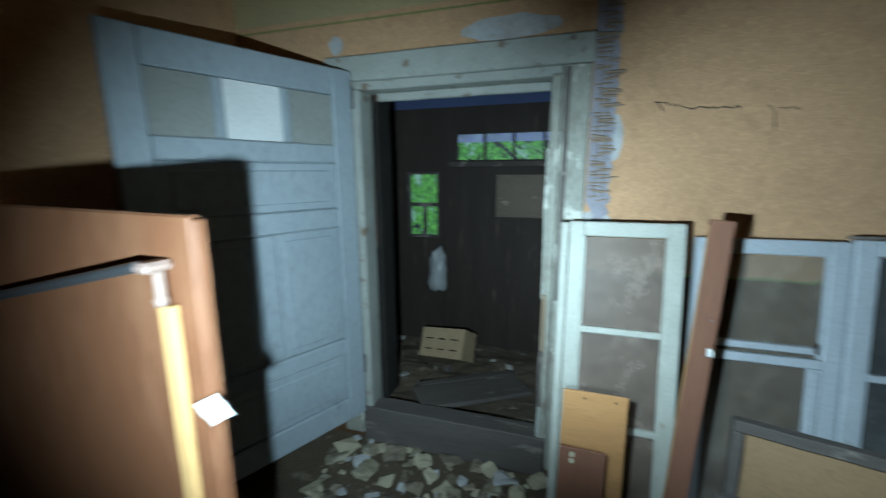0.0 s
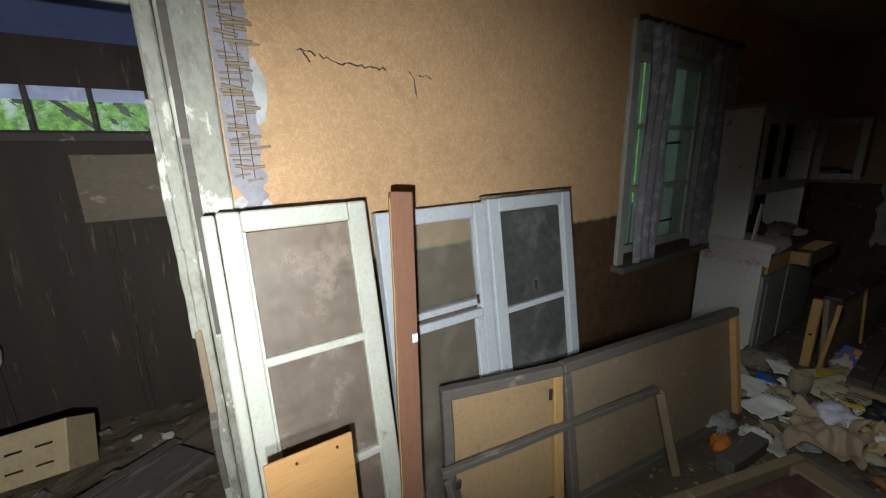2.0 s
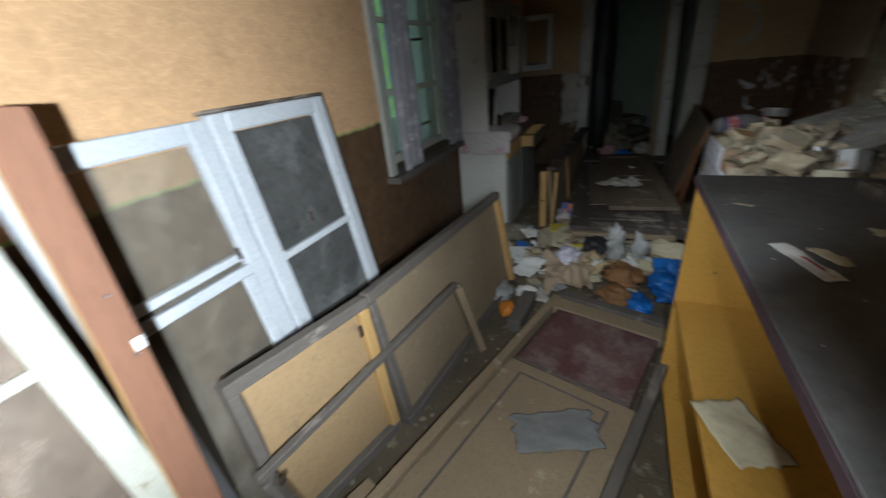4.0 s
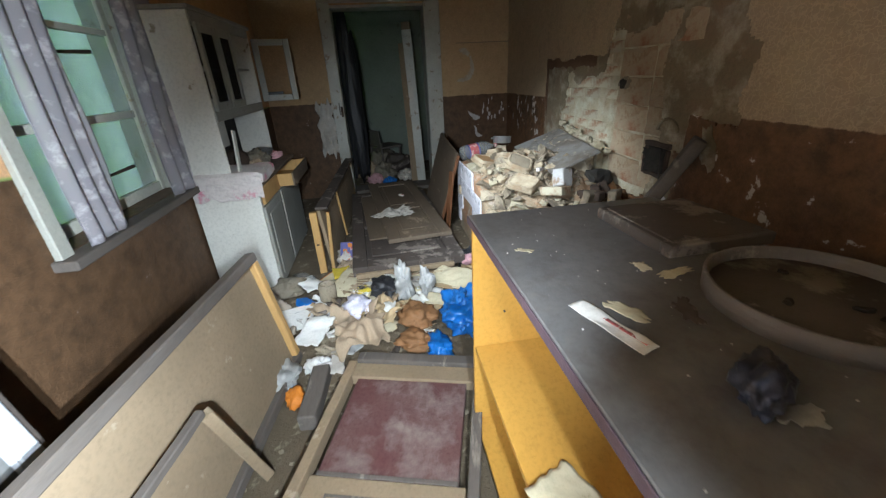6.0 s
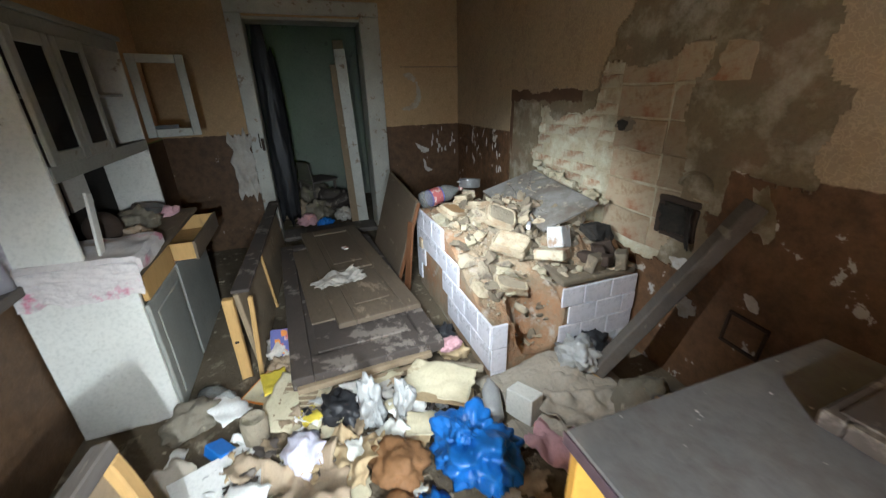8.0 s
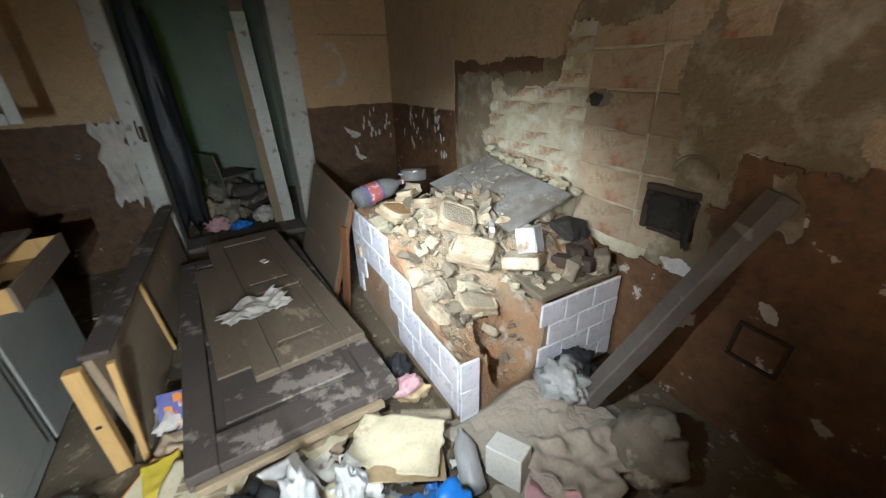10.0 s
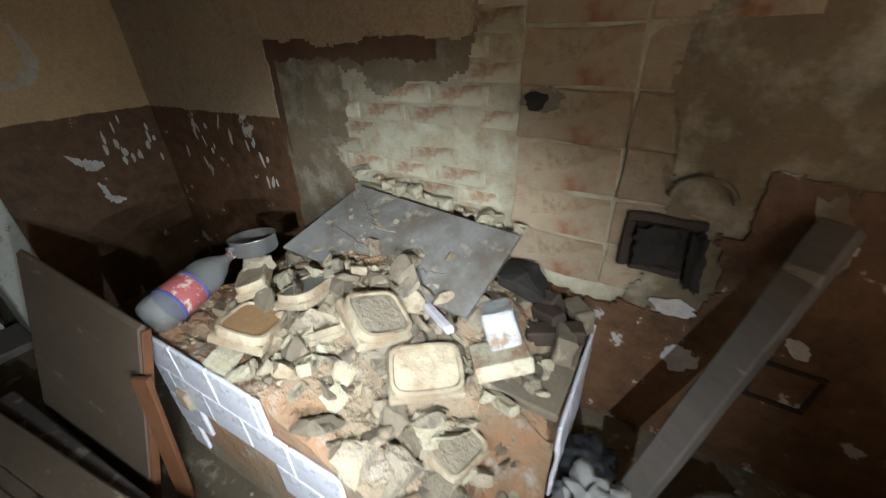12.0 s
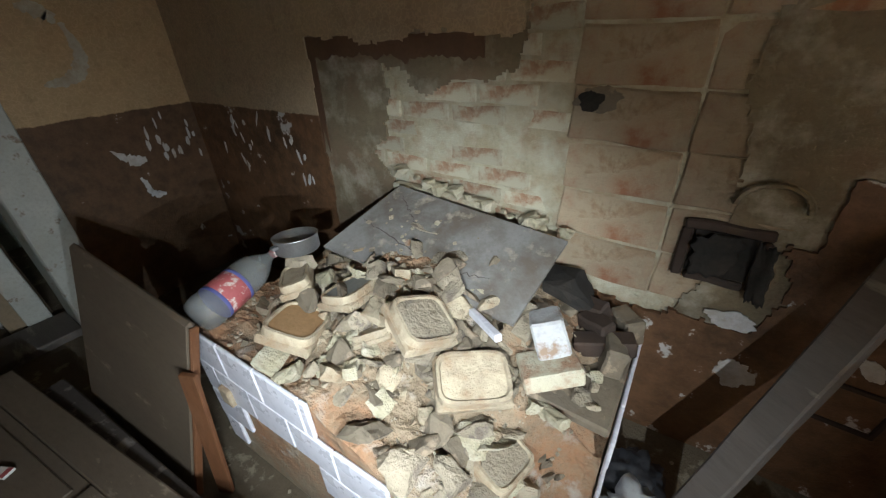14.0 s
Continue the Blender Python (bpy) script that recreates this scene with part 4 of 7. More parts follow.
# greenery outside
b = bmesh.new()
lr = random.Random(3)
for i in range(2600):
    c = Vector((lr.uniform(-3.4, 4.2), lr.uniform(5.2, 7.6), lr.uniform(0.3, 4.2)))
    if noise.noise(c * 0.9) < -0.12:
        continue
    u = Vector((lr.uniform(-1, 1), lr.uniform(-1, 1), lr.uniform(-1, 1))).normalized() * lr.uniform(0.05, 0.10)
    w = u.cross(Vector((lr.uniform(-1, 1), lr.uniform(-1, 1), lr.uniform(-1, 1)))).normalized() * u.length * 0.55
    b.faces.new([b.verts.new(c - u), b.verts.new(c + w), b.verts.new(c + u), b.verts.new(c - w)])
tree = thing("tree", pose(0, 0, 0), "leafy green tree close outside the porch", "tree")
part("crown", b, m_leaf, tree)
b = rod((0.3, 6.6, -0.12), (0.1, 6.5, 2.2), 0.11, 0.07, 10)
for k in range(6):
    z = 1.1 + 0.3 * k
    rod((0.1 + 0.02 * k, 6.5, z), (-1.6 + 0.75 * k, 5.6 + 0.25 * (k % 3), z + 0.9), 0.035, 0.012, 8, b)
part("trunk", b, m_bark, tree)
# self-glowing backdrop: its daylight brightness is emitted, not received
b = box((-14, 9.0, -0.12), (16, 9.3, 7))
tagged(obj("backdrop", b, m_glow), "far green foliage behind the yard, glowing in place of daylight", "backdrop", kind="structure")

# ---- room behind the end doorway
BX = 8.05
tagged(obj("wall_back_east", box((BX, -0.4, 0), (BX + 0.1, 3.4, TOP)), m_greenwall), "grey-green painted wall of the back room", "wall", kind="structure")
tagged(obj("wall_back_south", box((EAST + THICK, -0.5, 0), (BX, -0.4, TOP)), m_greenwall), "grey-green side wall of the back room", "wall", kind="structure")
tagged(obj("wall_back_north", box((EAST + THICK, 3.3, 0), (BX, 3.4, TOP)), m_greenwall), "grey-green side wall of the back room", "wall", kind="structure")
tagged(obj("ceiling_back", box((EAST + THICK, -0.5, TOP), (BX + 0.1, 3.4, TOP + 0.1)), m_ceiling), "dark ceiling of the back room", "ceiling", kind="structure")
tagged(obj("floor_back", box((EAST + 0.2, -0.4, -0.06), (BX, 3.3, 0.0)), m_floor), "littered floor of the back room", "floor", kind="structure")
exit_frame = casing("door_2", Matrix(), [
    ("casing", (EAST - 0.035, EXIT[1] - 0.03, 0.0), (EAST - 0.001, EXIT[1] + 0.105, 2.235), m_trim),
    ("casing", (EAST - 0.035, EXIT[0] - 0.16, 0.0), (EAST - 0.001, EXIT[0] + 0.03, 2.235), m_trim),
    ("head_casing", (EAST - 0.04, EXIT[0] - 0.16, 2.236), (EAST - 0.001, EXIT[1] + 0.105, 2.36), m_trim),
    ("jamb", (EAST - 0.005, EXIT[1] - 0.032, 0.0), (EAST + 0.29, EXIT[1] - 0.001, 2.20), m_trim),
    ("jamb", (EAST - 0.005, EXIT[0] + 0.001, 0.0), (EAST + 0.29, EXIT[0] + 0.032, 2.20), m_trim),
    ("head", (EAST - 0.005, EXIT[0] + 0.001, 2.19), (EAST + 0.29, EXIT[1] - 0.001, 2.219), m_trim),
    ("sill", (EAST - 0.02, EXIT[0] + 0.033, 0.0), (EAST + 0.29, EXIT[1] - 0.033, 0.05), m_greywood),
], m_trim, "glossy off-white door frame with worn paint")
part("latch", box((EAST - 0.05, EXIT[1] - 0.022, 1.02), (EAST - 0.036, EXIT[1] + 0.004, 1.14), 0.004), m_rustmetal, exit_frame, "dark iron latch plate")
pull = rod((EAST - 0.058, EXIT[1] + 0.015, 1.05), (EAST - 0.075, EXIT[1] + 0.015, 1.08), 0.005, n=8)
rod((EAST - 0.075, EXIT[1] + 0.015, 1.08), (EAST - 0.075, EXIT[1] + 0.015, 1.15), 0.005, n=8, bm=pull)
rod((EAST - 0.075, EXIT[1] + 0.015, 1.15), (EAST - 0.058, EXIT[1] + 0.015, 1.18), 0.005, n=8, bm=pull)
pull = rod((EAST - 0.036, EXIT[1] + 0.015, 1.05), (EAST - 0.058, EXIT[1] + 0.015, 1.05), 0.006, n=8, bm=pull)
rod((EAST - 0.036, EXIT[1] + 0.015, 1.18), (EAST - 0.058, EXIT[1] + 0.015, 1.18), 0.006, n=8, bm=pull)
part("pull_handle", pull, m_rustmetal, exit_frame, "dark bent iron pull handle")
# ---------------------------------------------------------------- by the porch door
leaf_dir = Vector((-1.297 + 0.852, 1.991 - 2.907, 0)).normalized()
LW, LH = 0.99, 1.93
m_leafdoor = Matrix.Translation((-0.852, 2.868, 0.225)) @ Matrix((leaf_dir, Vector((0, 0, 1)).cross(leaf_dir), Vector((0, 0, 1)))).transposed().to_4x4()
door = thing("door_leaf", m_leafdoor, "open grey-blue panelled door with paper on its glazing", "door")
for nm, lo, hi in (("stile", (0.0, 0, 0), (0.115, 0.04, LH)), ("stile", (LW - 0.115, 0, 0), (LW, 0.04, LH)),
                   ("rail", (0.116, 0.001, LH - 0.13), (LW - 0.116, 0.039, LH)), ("rail", (0.116, 0.001, 1.47), (LW - 0.116, 0.039, 1.56)),
                   ("rail", (0.116, 0.001, 1.14), (LW - 0.116, 0.039, 1.24)), ("rail", (0.116, 0.001, 0.42), (LW - 0.116, 0.039, 0.51)),
                   ("rail", (0.116, 0.001, 0), (LW - 0.116, 0.039, 0.14)), ("muntin", (0.335, 0.002, 1.561), (0.375, 0.038, LH - 0.131)),
                   ("muntin", (0.615, 0.002, 1.561), (0.655, 0.038, LH - 0.131)), ("muntin", (0.46, 0.002, 0.511), (0.54, 0.038, 1.139))):
    part(nm, worn(lo, hi, 5, 0.0015, 0.007, rng.uniform(0, 40)), m_door_grey, door)
for lo, hi in (((0.117, 0.012, 0.511), (0.459, 0.028, 1.139)), ((0.541, 0.012, 0.511), (LW - 0.117, 0.028, 1.139)), ((0.117, 0.012, 1.241), (LW - 0.117, 0.028, 1.469)), ((0.117, 0.012, 0.141), (LW - 0.117, 0.028, 0.419))):
    part("panel", box(lo, hi, 0.006), m_door_grey, door)
    part("raised_field", box((lo[0] + 0.04, 0.006, lo[2] + 0.035), (hi[0] - 0.04, 0.034, hi[2] - 0.035), 0.006), m_door_grey, door)
for a, b2, mt in ((0.116, 0.334, m_cabgrey), (0.376, 0.614, m_paper), (0.656, LW - 0.116, m_cabgrey)):
    part("pane", box((a, 0.016, 1.562), (b2, 0.024, LH - 0.132)), mt, door, "paper-covered pane" if mt is m_paper else "grey painted pane")
for z in (0.25, 1.75):
    part("hinge", rod((-0.008, 0.02, z), (-0.008, 0.02, z + 0.11), 0.009, n=10), m_rustmetal, door)
part("door_handle", rod((LW - 0.06, -0.002, 1.0), (LW - 0.06, -0.05, 1.0), 0.012, n=10, bm=rod((LW - 0.06, -0.045, 1.0), (LW - 0.17, -0.045, 1.0), 0.009, n=10)), m_rustmetal, door)

ward = thing("wardrobe_panel", pose(-0.345, 1.45, 0, 0, -1.2, 180), "red-brown wardrobe panel standing upright with a clothes rail on it", "panel")
part("board", box((0.0, -0.012, 0.0), (1.10, 0.012, 1.578), 0.004), m_wardrobe, ward)
part("edge_board", box((-0.012, -0.011, 0.0), (-0.001, 0.011, 1.572), 0.003), m_wardrobe, ward)
part("batten", box((0.036, 0.013, 0.0), (0.066, 0.030, 1.43), 0.003), m_rawwood, ward, "bare pine batten")
rail = part("clothes_rail", rod((0.065, 0.050, 1.500), (1.08, 0.050, 1.26), 0.009, n=14), m_steel, ward, "grey steel clothes rail")
part("bracket", lathe([(0.009, 0), (0.011, 0.010), (0.008, 0.014), (0.008, 0.058), (0.010, 0.062), (0.010, 0.07)], 16), m_bracket, ward).matrix_local = pose(0.050, 0.032, 1.433)
part("bracket", box((0.036, 0.013, 1.490), (0.066, 0.060, 1.508), 0.006), m_bracket, ward)
part("torn_label", sheet(0.045, 0.05, 8, 0.012, 12, 4.0, 0.001), m_paper, ward, "torn white paper tag").matrix_local = pose(-0.018, 0.022, 1.25, 80, 30, 20)


def sash(name, m, w, h, mullions, bars, depth, material, panes, label, stile=0.06):
    """A glazed casement: stiles, rails, glazing bars and panes."""
    t = thing(name, m, label, "window sash", "sashes leaning on the wall")
    part("stile", worn((0, 0, 0), (stile, depth, h), 6, 0.0015, 0.005, 1 + w), material, t)
    part("stile", worn((w - stile, 0, 0), (w, depth, h), 6, 0.0015, 0.005, 2 + w), material, t)
    part("rail", worn((stile + 0.001, 0.001, h - stile), (w - stile - 0.001, depth - 0.001, h), 4, 0.001, 0.005, 3 + w), material, t)
    part("rail", worn((stile + 0.001, 0.001, 0), (w - stile - 0.001, depth - 0.001, stile + 0.02), 4, 0.001, 0.005, 4 + w), material, t)
    part("putty_strip", box((stile - 0.001, 0.004, stile + 0.02), (stile + 0.008, depth * 0.5, h - stile), 0.002), material, t)
    part("putty_strip", box((w - stile - 0.008, 0.004, stile + 0.02), (w - stile + 0.001, depth * 0.5, h - stile), 0.002), material, t)
    xs = [stile + 0.001] + [v for mx in mullions for v in (mx - 0.05, mx + 0.05)] + [w - stile - 0.001]
    for mx in mullions:
        part("mullion", worn((mx - 0.049, 0.001, stile + 0.021), (mx + 0.049, depth - 0.001, h - stile - 0.001), 4, 0.001, 0.006, mx), material, t)
    for k in range(0, len(xs), 2):
        a, b2 = xs[k], xs[k + 1]
        levels = [stile + 0.021] + sorted(bars[min(k // 2, len(bars) - 1)]) + [h - stile - 0.001]
        for z in levels[1:-1]:
            part("glazing_bar", box((a, 0.004, z - 0.014), (b2, depth - 0.006, z + 0.014), 0.004), material, t)
        for z0, z1 in zip(levels, levels[1:]):
            p = part("pane", box((a, depth * 0.5, z0 + 0.003), (b2, depth * 0.5 + 0.003, z1 - 0.003)), panes[min(k // 2, len(panes) - 1)], t)
    return t


sash("window_sash", pose(0.285, 2.50, 0.0, -9.6, 0, 0), 0.452, 1.455, [], [[0.565, 0.985]], 0.045, m_sash, [m_pane], "tall soiled white window sash with three dusty panes", 0.062)
part("side_strip", worn((-0.036, 0.0, 0.0), (-0.003, 0.06, 1.45), 5, 0.0015, 0.005, 3.0), m_sash, bpy.data.objects["window_sash"], "second frame edge behind")
m_paneseen = dusty_glass("thinly soiled pane", (0.40, 0.35, 0.28), 0.24, pale=True)
near_leaf = sash("casement_sash", pose(0.795, 2.607, 0.0, -8.0, 0, 0), 0.515, 1.390, [], [[0.955, 0.905]], 0.05, m_sash_blue, [m_paneseen], "blue-white casement sash leaning on the wall behind a plank", 0.062)
part("vent_frame", worn((0.406, -0.010, 0.10), (0.448, 0.012, 0.888), 4, 0.001, 0.004, 7.0), m_sash_blue, near_leaf)
part("vent_frame", worn((0.075, -0.012, 0.889), (0.450, 0.014, 0.925), 4, 0.001, 0.004, 9.0), m_sash_blue, near_leaf)
far_leaf = sash("casement_sash", pose(1.314, 2.590, 0.0, -8.0, 0, 0), 0.540, 1.402, [], [[0.880]], 0.05, m_sash_blue, [m_panedark], "blue-white casement sash with grey fly screen panes leaning on the wall", 0.062)
part("edge_strip", worn((0.543, 0.01, 0.0), (0.563, 0.05, 1.407), 4, 0.001, 0.004, 5), m_darkdoor, far_leaf, "dark outer edge")
part("edge_strip", worn((-0.01, 0.01, 1.404), (0.563, 0.05, 1.416), 4, 0.001, 0.003, 6), m_darkdoor, far_leaf, "dark upper edge")
for k, x in enumerate((0.25, 0.43)):
    part("hinge", rod((x, -0.004, 0.95), (x, -0.004, 0.99), 0.006, n=8), m_rustmetal, near_leaf if k else far_leaf)

plank = tagged(obj("plank", worn((0, 0, 0), (0.076, 0.03, 1.49), 10, 0.002, 0.003, 8.0), m_plank_red), "red-brown painted plank with a bare split edge", "plank")
plank.matrix_world = pose(0.655, 2.40, 0.0, -7.8, 4.6, 0)
part("bare_edge", worn((-0.005, 0.004, 0.02), (-0.001, 0.010, 1.47), 14, 0.003, 0.002, 2.0), m_rawwood, plank, "split bare wood edge")
for z in (0.98, 1.12):
    part("nail", rod((0.05, -0.006, z), (0.05, 0.001, z), 0.004, n=8), m_tin, plank)
part("paper_scrap", sheet(0.022, 0.03, 5, 0.004, 20, 2, 0.001), m_paper, plank, "white scrap").matrix_local = pose(0.062, -0.003, 1.0, 90, 0, 0)

board = tagged(obj("plywood_board", worn((0, 0, 0), (0.235, 0.010, 0.815), 3, 0.0008, 0.002, 1.0), m_ply), "orange-brown plywood board leaning on the sash", "board")
board.matrix_world = pose(0.28, 2.345, 0.0, -6.0, 0.6, 0)
for x in (0.08, 0.19):
    part("nail", rod((x, -0.004, 0.79), (x, 0.001, 0.79), 0.004, n=8), m_rustmetal, board)
board2 = tagged(obj("brown_board", worn((0, 0, 0), (0.165, 0.012, 0.625), 3, 0.0008, 0.002, 4.0), m_plank_red), "small dark brown board in front of the plywood", "board")
board2.matrix_world = pose(0.274, 2.285, 0.0, -5.5, 1.0, 0)
for z in (0.575, 0.60):
    part("hole_patch", rod((0.045, -0.003, z), (0.045, 0.001, z), 0.010, n=12), m_cream, board2)

# folding screen of two leaves, set up along the wall
PH = 0.672
big = thing("folding_screen", Matrix(), "tan hardboard folding screen in a grey wooden frame by the wall", "screen")


def screen_leaf(a, b, down, material, end_mats, label, seed):
    """One leaf: hardboard let into a worn frame; a and b are the ends of its top edge."""
    a, b = Vector(a), Vector(b)
    w = (b - a).length
    down = Vector(down).normalized()
    m = lean(a + down * PH, b - a, down)
    leaf = part("leaf", moved(box((0.02, 0.012, 0.02), (w - 0.02, 0.018, PH - 0.02), 0.001), m), material, big, label)
    for nm, lo, hi, mt in (("rail", (0, -0.022, PH - 0.045), (w, 0.03, PH), m_greywood), ("rail", (0, -0.022, 0.0), (w, 0.03, 0.045), m_greywood),
                           ("stile", (0, -0.020, 0.046), (0.04, 0.028, PH - 0.046), end_mats[0]), ("stile", (w - 0.045, -0.020, 0.046), (w, 0.028, PH - 0.046), end_mats[1])):
        part(nm, moved(worn(lo, hi, 8, 0.003, 0.005, seed + lo[0] + lo[2]), m), mt, leaf)
    return leaf


screen_leaf((0.875, 2.610, 0.697), (1.398, 2.472, 0.697), (0.036, -0.075, -0.655), m_hardboard, (m_greywood, m_rawwood), "clean tan hardboard leaf", 1.0)
screen_leaf((1.412, 2.470, 0.697), (2.70, 2.315, 0.692), (0.032, -0.115, -0.655), m_tan, (m_greywood, m_rawwood), "dusty tan hardboard leaf", 5.0)
part("hinge", box((1.385, 2.452, 0.55), (1.425, 2.458, 0.60), 0.001), m_rustmetal, big, "rusty leaf hinge")
ell = thing("wooden_trestle", Matrix(), "broken wooden frame, a grey rail with a short tan leg", "frame")


def strut(a, b, w, d, seed):
    """A worn stick between two points."""
    a, b = Vector(a), Vector(b)
    m = Matrix.Translation(a) @ (b - a).to_track_quat("Z", "Y").to_matrix().to_4x4()
    return moved(worn((-w / 2, -d / 2, 0), (w / 2, d / 2, (b - a).length), 10, 0.002, 0.004, seed), m)


part("rail", strut((0.875, 2.515, 0.400), (1.945, 2.292, 0.478), 0.030, 0.030, 6.0), m_greywood, ell)
part("leg", strut((2.035, 2.205, 0.02), (1.955, 2.288, 0.462), 0.044, 0.040, 7.0), m_tan, ell)
part("leg", strut((0.945, 2.43, 0.02), (0.898, 2.498, 0.385), 0.048, 0.030, 8.0), m_greywood, ell)
part("crosspiece", strut((0.965, 2.42, 0.065), (1.16, 2.36, 0.055), 0.055, 0.016, 9.0), m_tan, ell, "short pale offcut nailed across")
part("catch", box((0.88, 2.478, 0.33), (0.94, 2.492, 0.355), 0.003), m_rustmetal, ell, "rusty iron catch")

# old door lying on the floor, walked over
flat = thing("fallen_wardrobe_door", pose(1.875, 1.735, 0.045, 0, 0, -16), "fallen framed door with a scuffed maroon panel, lying on the floor", "door")
part("board", box((-1.02, -0.30, 0.0), (0.0, 0.30, 0.035), 0.004), m_tan, flat, "tan board")
part("panel", box((0.002, -0.27, 0.0), (0.50, 0.27, 0.045), 0.004), m_maroon, flat, "scuffed maroon panel")
for lo, hi, mt in (((0.501, -0.305, 0.0), (0.60, 0.305, 0.055), m_tan), ((0.602, -0.305, 0.0), (0.665, 0.305, 0.075), m_greywood), ((-1.02, 0.301, 0.0), (0.60, 0.345, 0.07), m_tan), ((-1.02, -0.35, 0.0), (0.60, -0.306, 0.07), m_greywood)):
    part("frame_rail", worn(lo, hi, 10, 0.002, 0.004, rng.uniform(0, 30)), mt, flat)
for lo, hi in (((-0.93, 0.20, 0.036), (-0.08, 0.212, 0.041)), ((-0.93, -0.212, 0.036), (-0.08, -0.20, 0.041)), ((-0.942, -0.212, 0.036), (-0.931, 0.212, 0.041)), ((-0.079, -0.212, 0.036), (-0.068, 0.212, 0.041))):
    part("moulding", box(lo, hi, 0.002), m_greywood, flat)
part("crosspiece", worn((-0.01, -0.27, 0.046), (0.008, 0.27, 0.052), 6, 0.001, 0.002, 2), m_greywood, flat)
cloth_ob = tagged(obj("grey_rag", sheet(0.185, 0.33, 24, 0.012, 7, 3.0, 0.004, ragged=0.14), m_greycloth), "grey torn rag lying on the fallen door", "rag")
cloth_ob.matrix_world = pose(1.578, 1.745, 0.088, 0, 0, 23)
blk = tagged(obj("timber_offcut", worn((0, 0, 0), (0.34, 0.085, 0.085), 5, 0.004, 0.006, 9.0), m_greywood), "short grey timber offcut beside the fallen door", "timber")
blk.matrix_world = pose(2.215, 2.03, 0.02, 0, 0, -4)
blk2 = tagged(obj("timber_offcut", worn((0, 0, 0), (0.30, 0.07, 0.06), 4, 0.004, 0.006, 5.0), m_tan), "pale timber offcut at the foot of the panel", "timber")
blk2.matrix_world = pose(1.02, 2.27, 0.02, 0, 0, -18)

# ---------------------------------------------------------------- cupboard with worktop
DX0, DX1, DY0, DY1, DZ = 0.72, 2.10, 0.66, 1.345, 1.005
desk = thing("low_cupboard", Matrix(), "open-fronted yellow cupboard with one shelf and a dusty dark grey top", "cupboard")
part("worktop", box((DX0 - 0.01, DY0, DZ - 0.028), (DX1 + 0.012, DY1 + 0.004, DZ), 0.003), m_laminate, desk, "dark grey dusty top")
part("edge_strip", box((DX0 - 0.01, DY1 + 0.005, DZ - 0.027), (DX1 + 0.012, DY1 + 0.009, DZ - 0.002), 0.001), m_purple, desk, "purple edging")
for lo, hi in (((DX1 - 0.02, DY0 + 0.01, 0.0), (DX1, DY1 - 0.002, DZ - 0.029)), ((DX0, DY0 + 0.01, 0.0), (DX0 + 0.02, DY1 - 0.002, DZ - 0.029)), ((DX0 + 0.021, DY0 + 0.01, 0.0), (DX1 - 0.021, DY0 + 0.02, DZ - 0.029))):
    part("side_panel", box(lo, hi, 0.002), m_yellow, desk)
part("shelf", box((DX0 + 0.021, DY0 + 0.021, 0.452), (DX1 - 0.021, DY1 - 0.006, 0.472), 0.002), m_yellow, desk)
part("floor_board", box((DX0 + 0.021, DY0 + 0.021, 0.06), (DX1 - 0.021, DY1 - 0.006, 0.08), 0.002), m_yellow, desk)
part("plinth", box((DX0 + 0.021, DY1 - 0.05, 0.0), (DX1 - 0.021, DY1 - 0.034, 0.059), 0.002), m_darkdoor, desk)
for z in (0.36, 0.62):
    part("shelf_peg", rod((DX1 - 0.0201, DY1 - 0.12, z), (DX1 - 0.027, DY1 - 0.12, z), 0.004, n=8), m_darkdoor, desk)
lid = thing("wooden_board", pose(1.818, 0.80, DZ, 0, 0, 2) @ Matrix.Diagonal((1.10, 1.14, 1.18, 1)), "dark square wooden lid lying on the cupboard", "lid")
part("board", box((-0.13, -0.12, 0.018), (0.13, 0.12, 0.03), 0.003), m_darkdoor, lid)
for lo, hi in (((-0.145, -0.135, 0), (-0.115, 0.135, 0.028)), ((0.115, -0.135, 0), (0.145, 0.135, 0.028)), ((-0.114, -0.135, 0), (0.114, -0.105, 0.028)), ((-0.114, 0.105, 0), (0.114, 0.135, 0.028))):
    part("frame_rail", box(lo, hi, 0.003), m_darkdoor, lid)
tray = thing("round_sieve", pose(1.412, 0.82, DZ, 0, 0, 20) @ Matrix.Diagonal((1.20, 1.20, 1.20, 1)), "round wooden sieve with a dark dusty mesh", "sieve")
part("hoop", lathe([(0.152, 0.0), (0.158, 0.0), (0.160, 0.032), (0.157, 0.035), (0.153, 0.034), (0.150, 0.004), (0.152, 0.0)], 48), m_greywood, tray, "grey-brown wooden hoop")
part("mesh_bottom", lathe([(0.001, 0.012), (0.149, 0.012), (0.149, 0.008), (0.001, 0.008)], 40), m_darkdoor, tray)
for k in range(7):
    part("scrap", moved(rock(rng.uniform(0.008, 0.018), 70 + k, 0.4), pose(rng.uniform(-0.09, 0.09), rng.uniform(-0.09, 0.09), 0.016)), m_nearblack, tray)
wrap = tagged(obj("printed_strip", sheet(0.172, 0.040, 22, 0.006, 10, 6.0, 0.0008), m_paper), "white printed strip with red lettering bars on the cupboard", "wrapper")
wrap.matrix_world = pose(1.438, 1.234, DZ + 0.001, 0, 0, 18)
for k in range(5):
    part("printed_bar", sheet(0.028, 0.008, 3, 0.0005, 10, k, 0.0008), m_red, wrap, "unreadable red print").matrix_local = pose(-0.06 + 0.030 * k, -0.006, 0.0045)
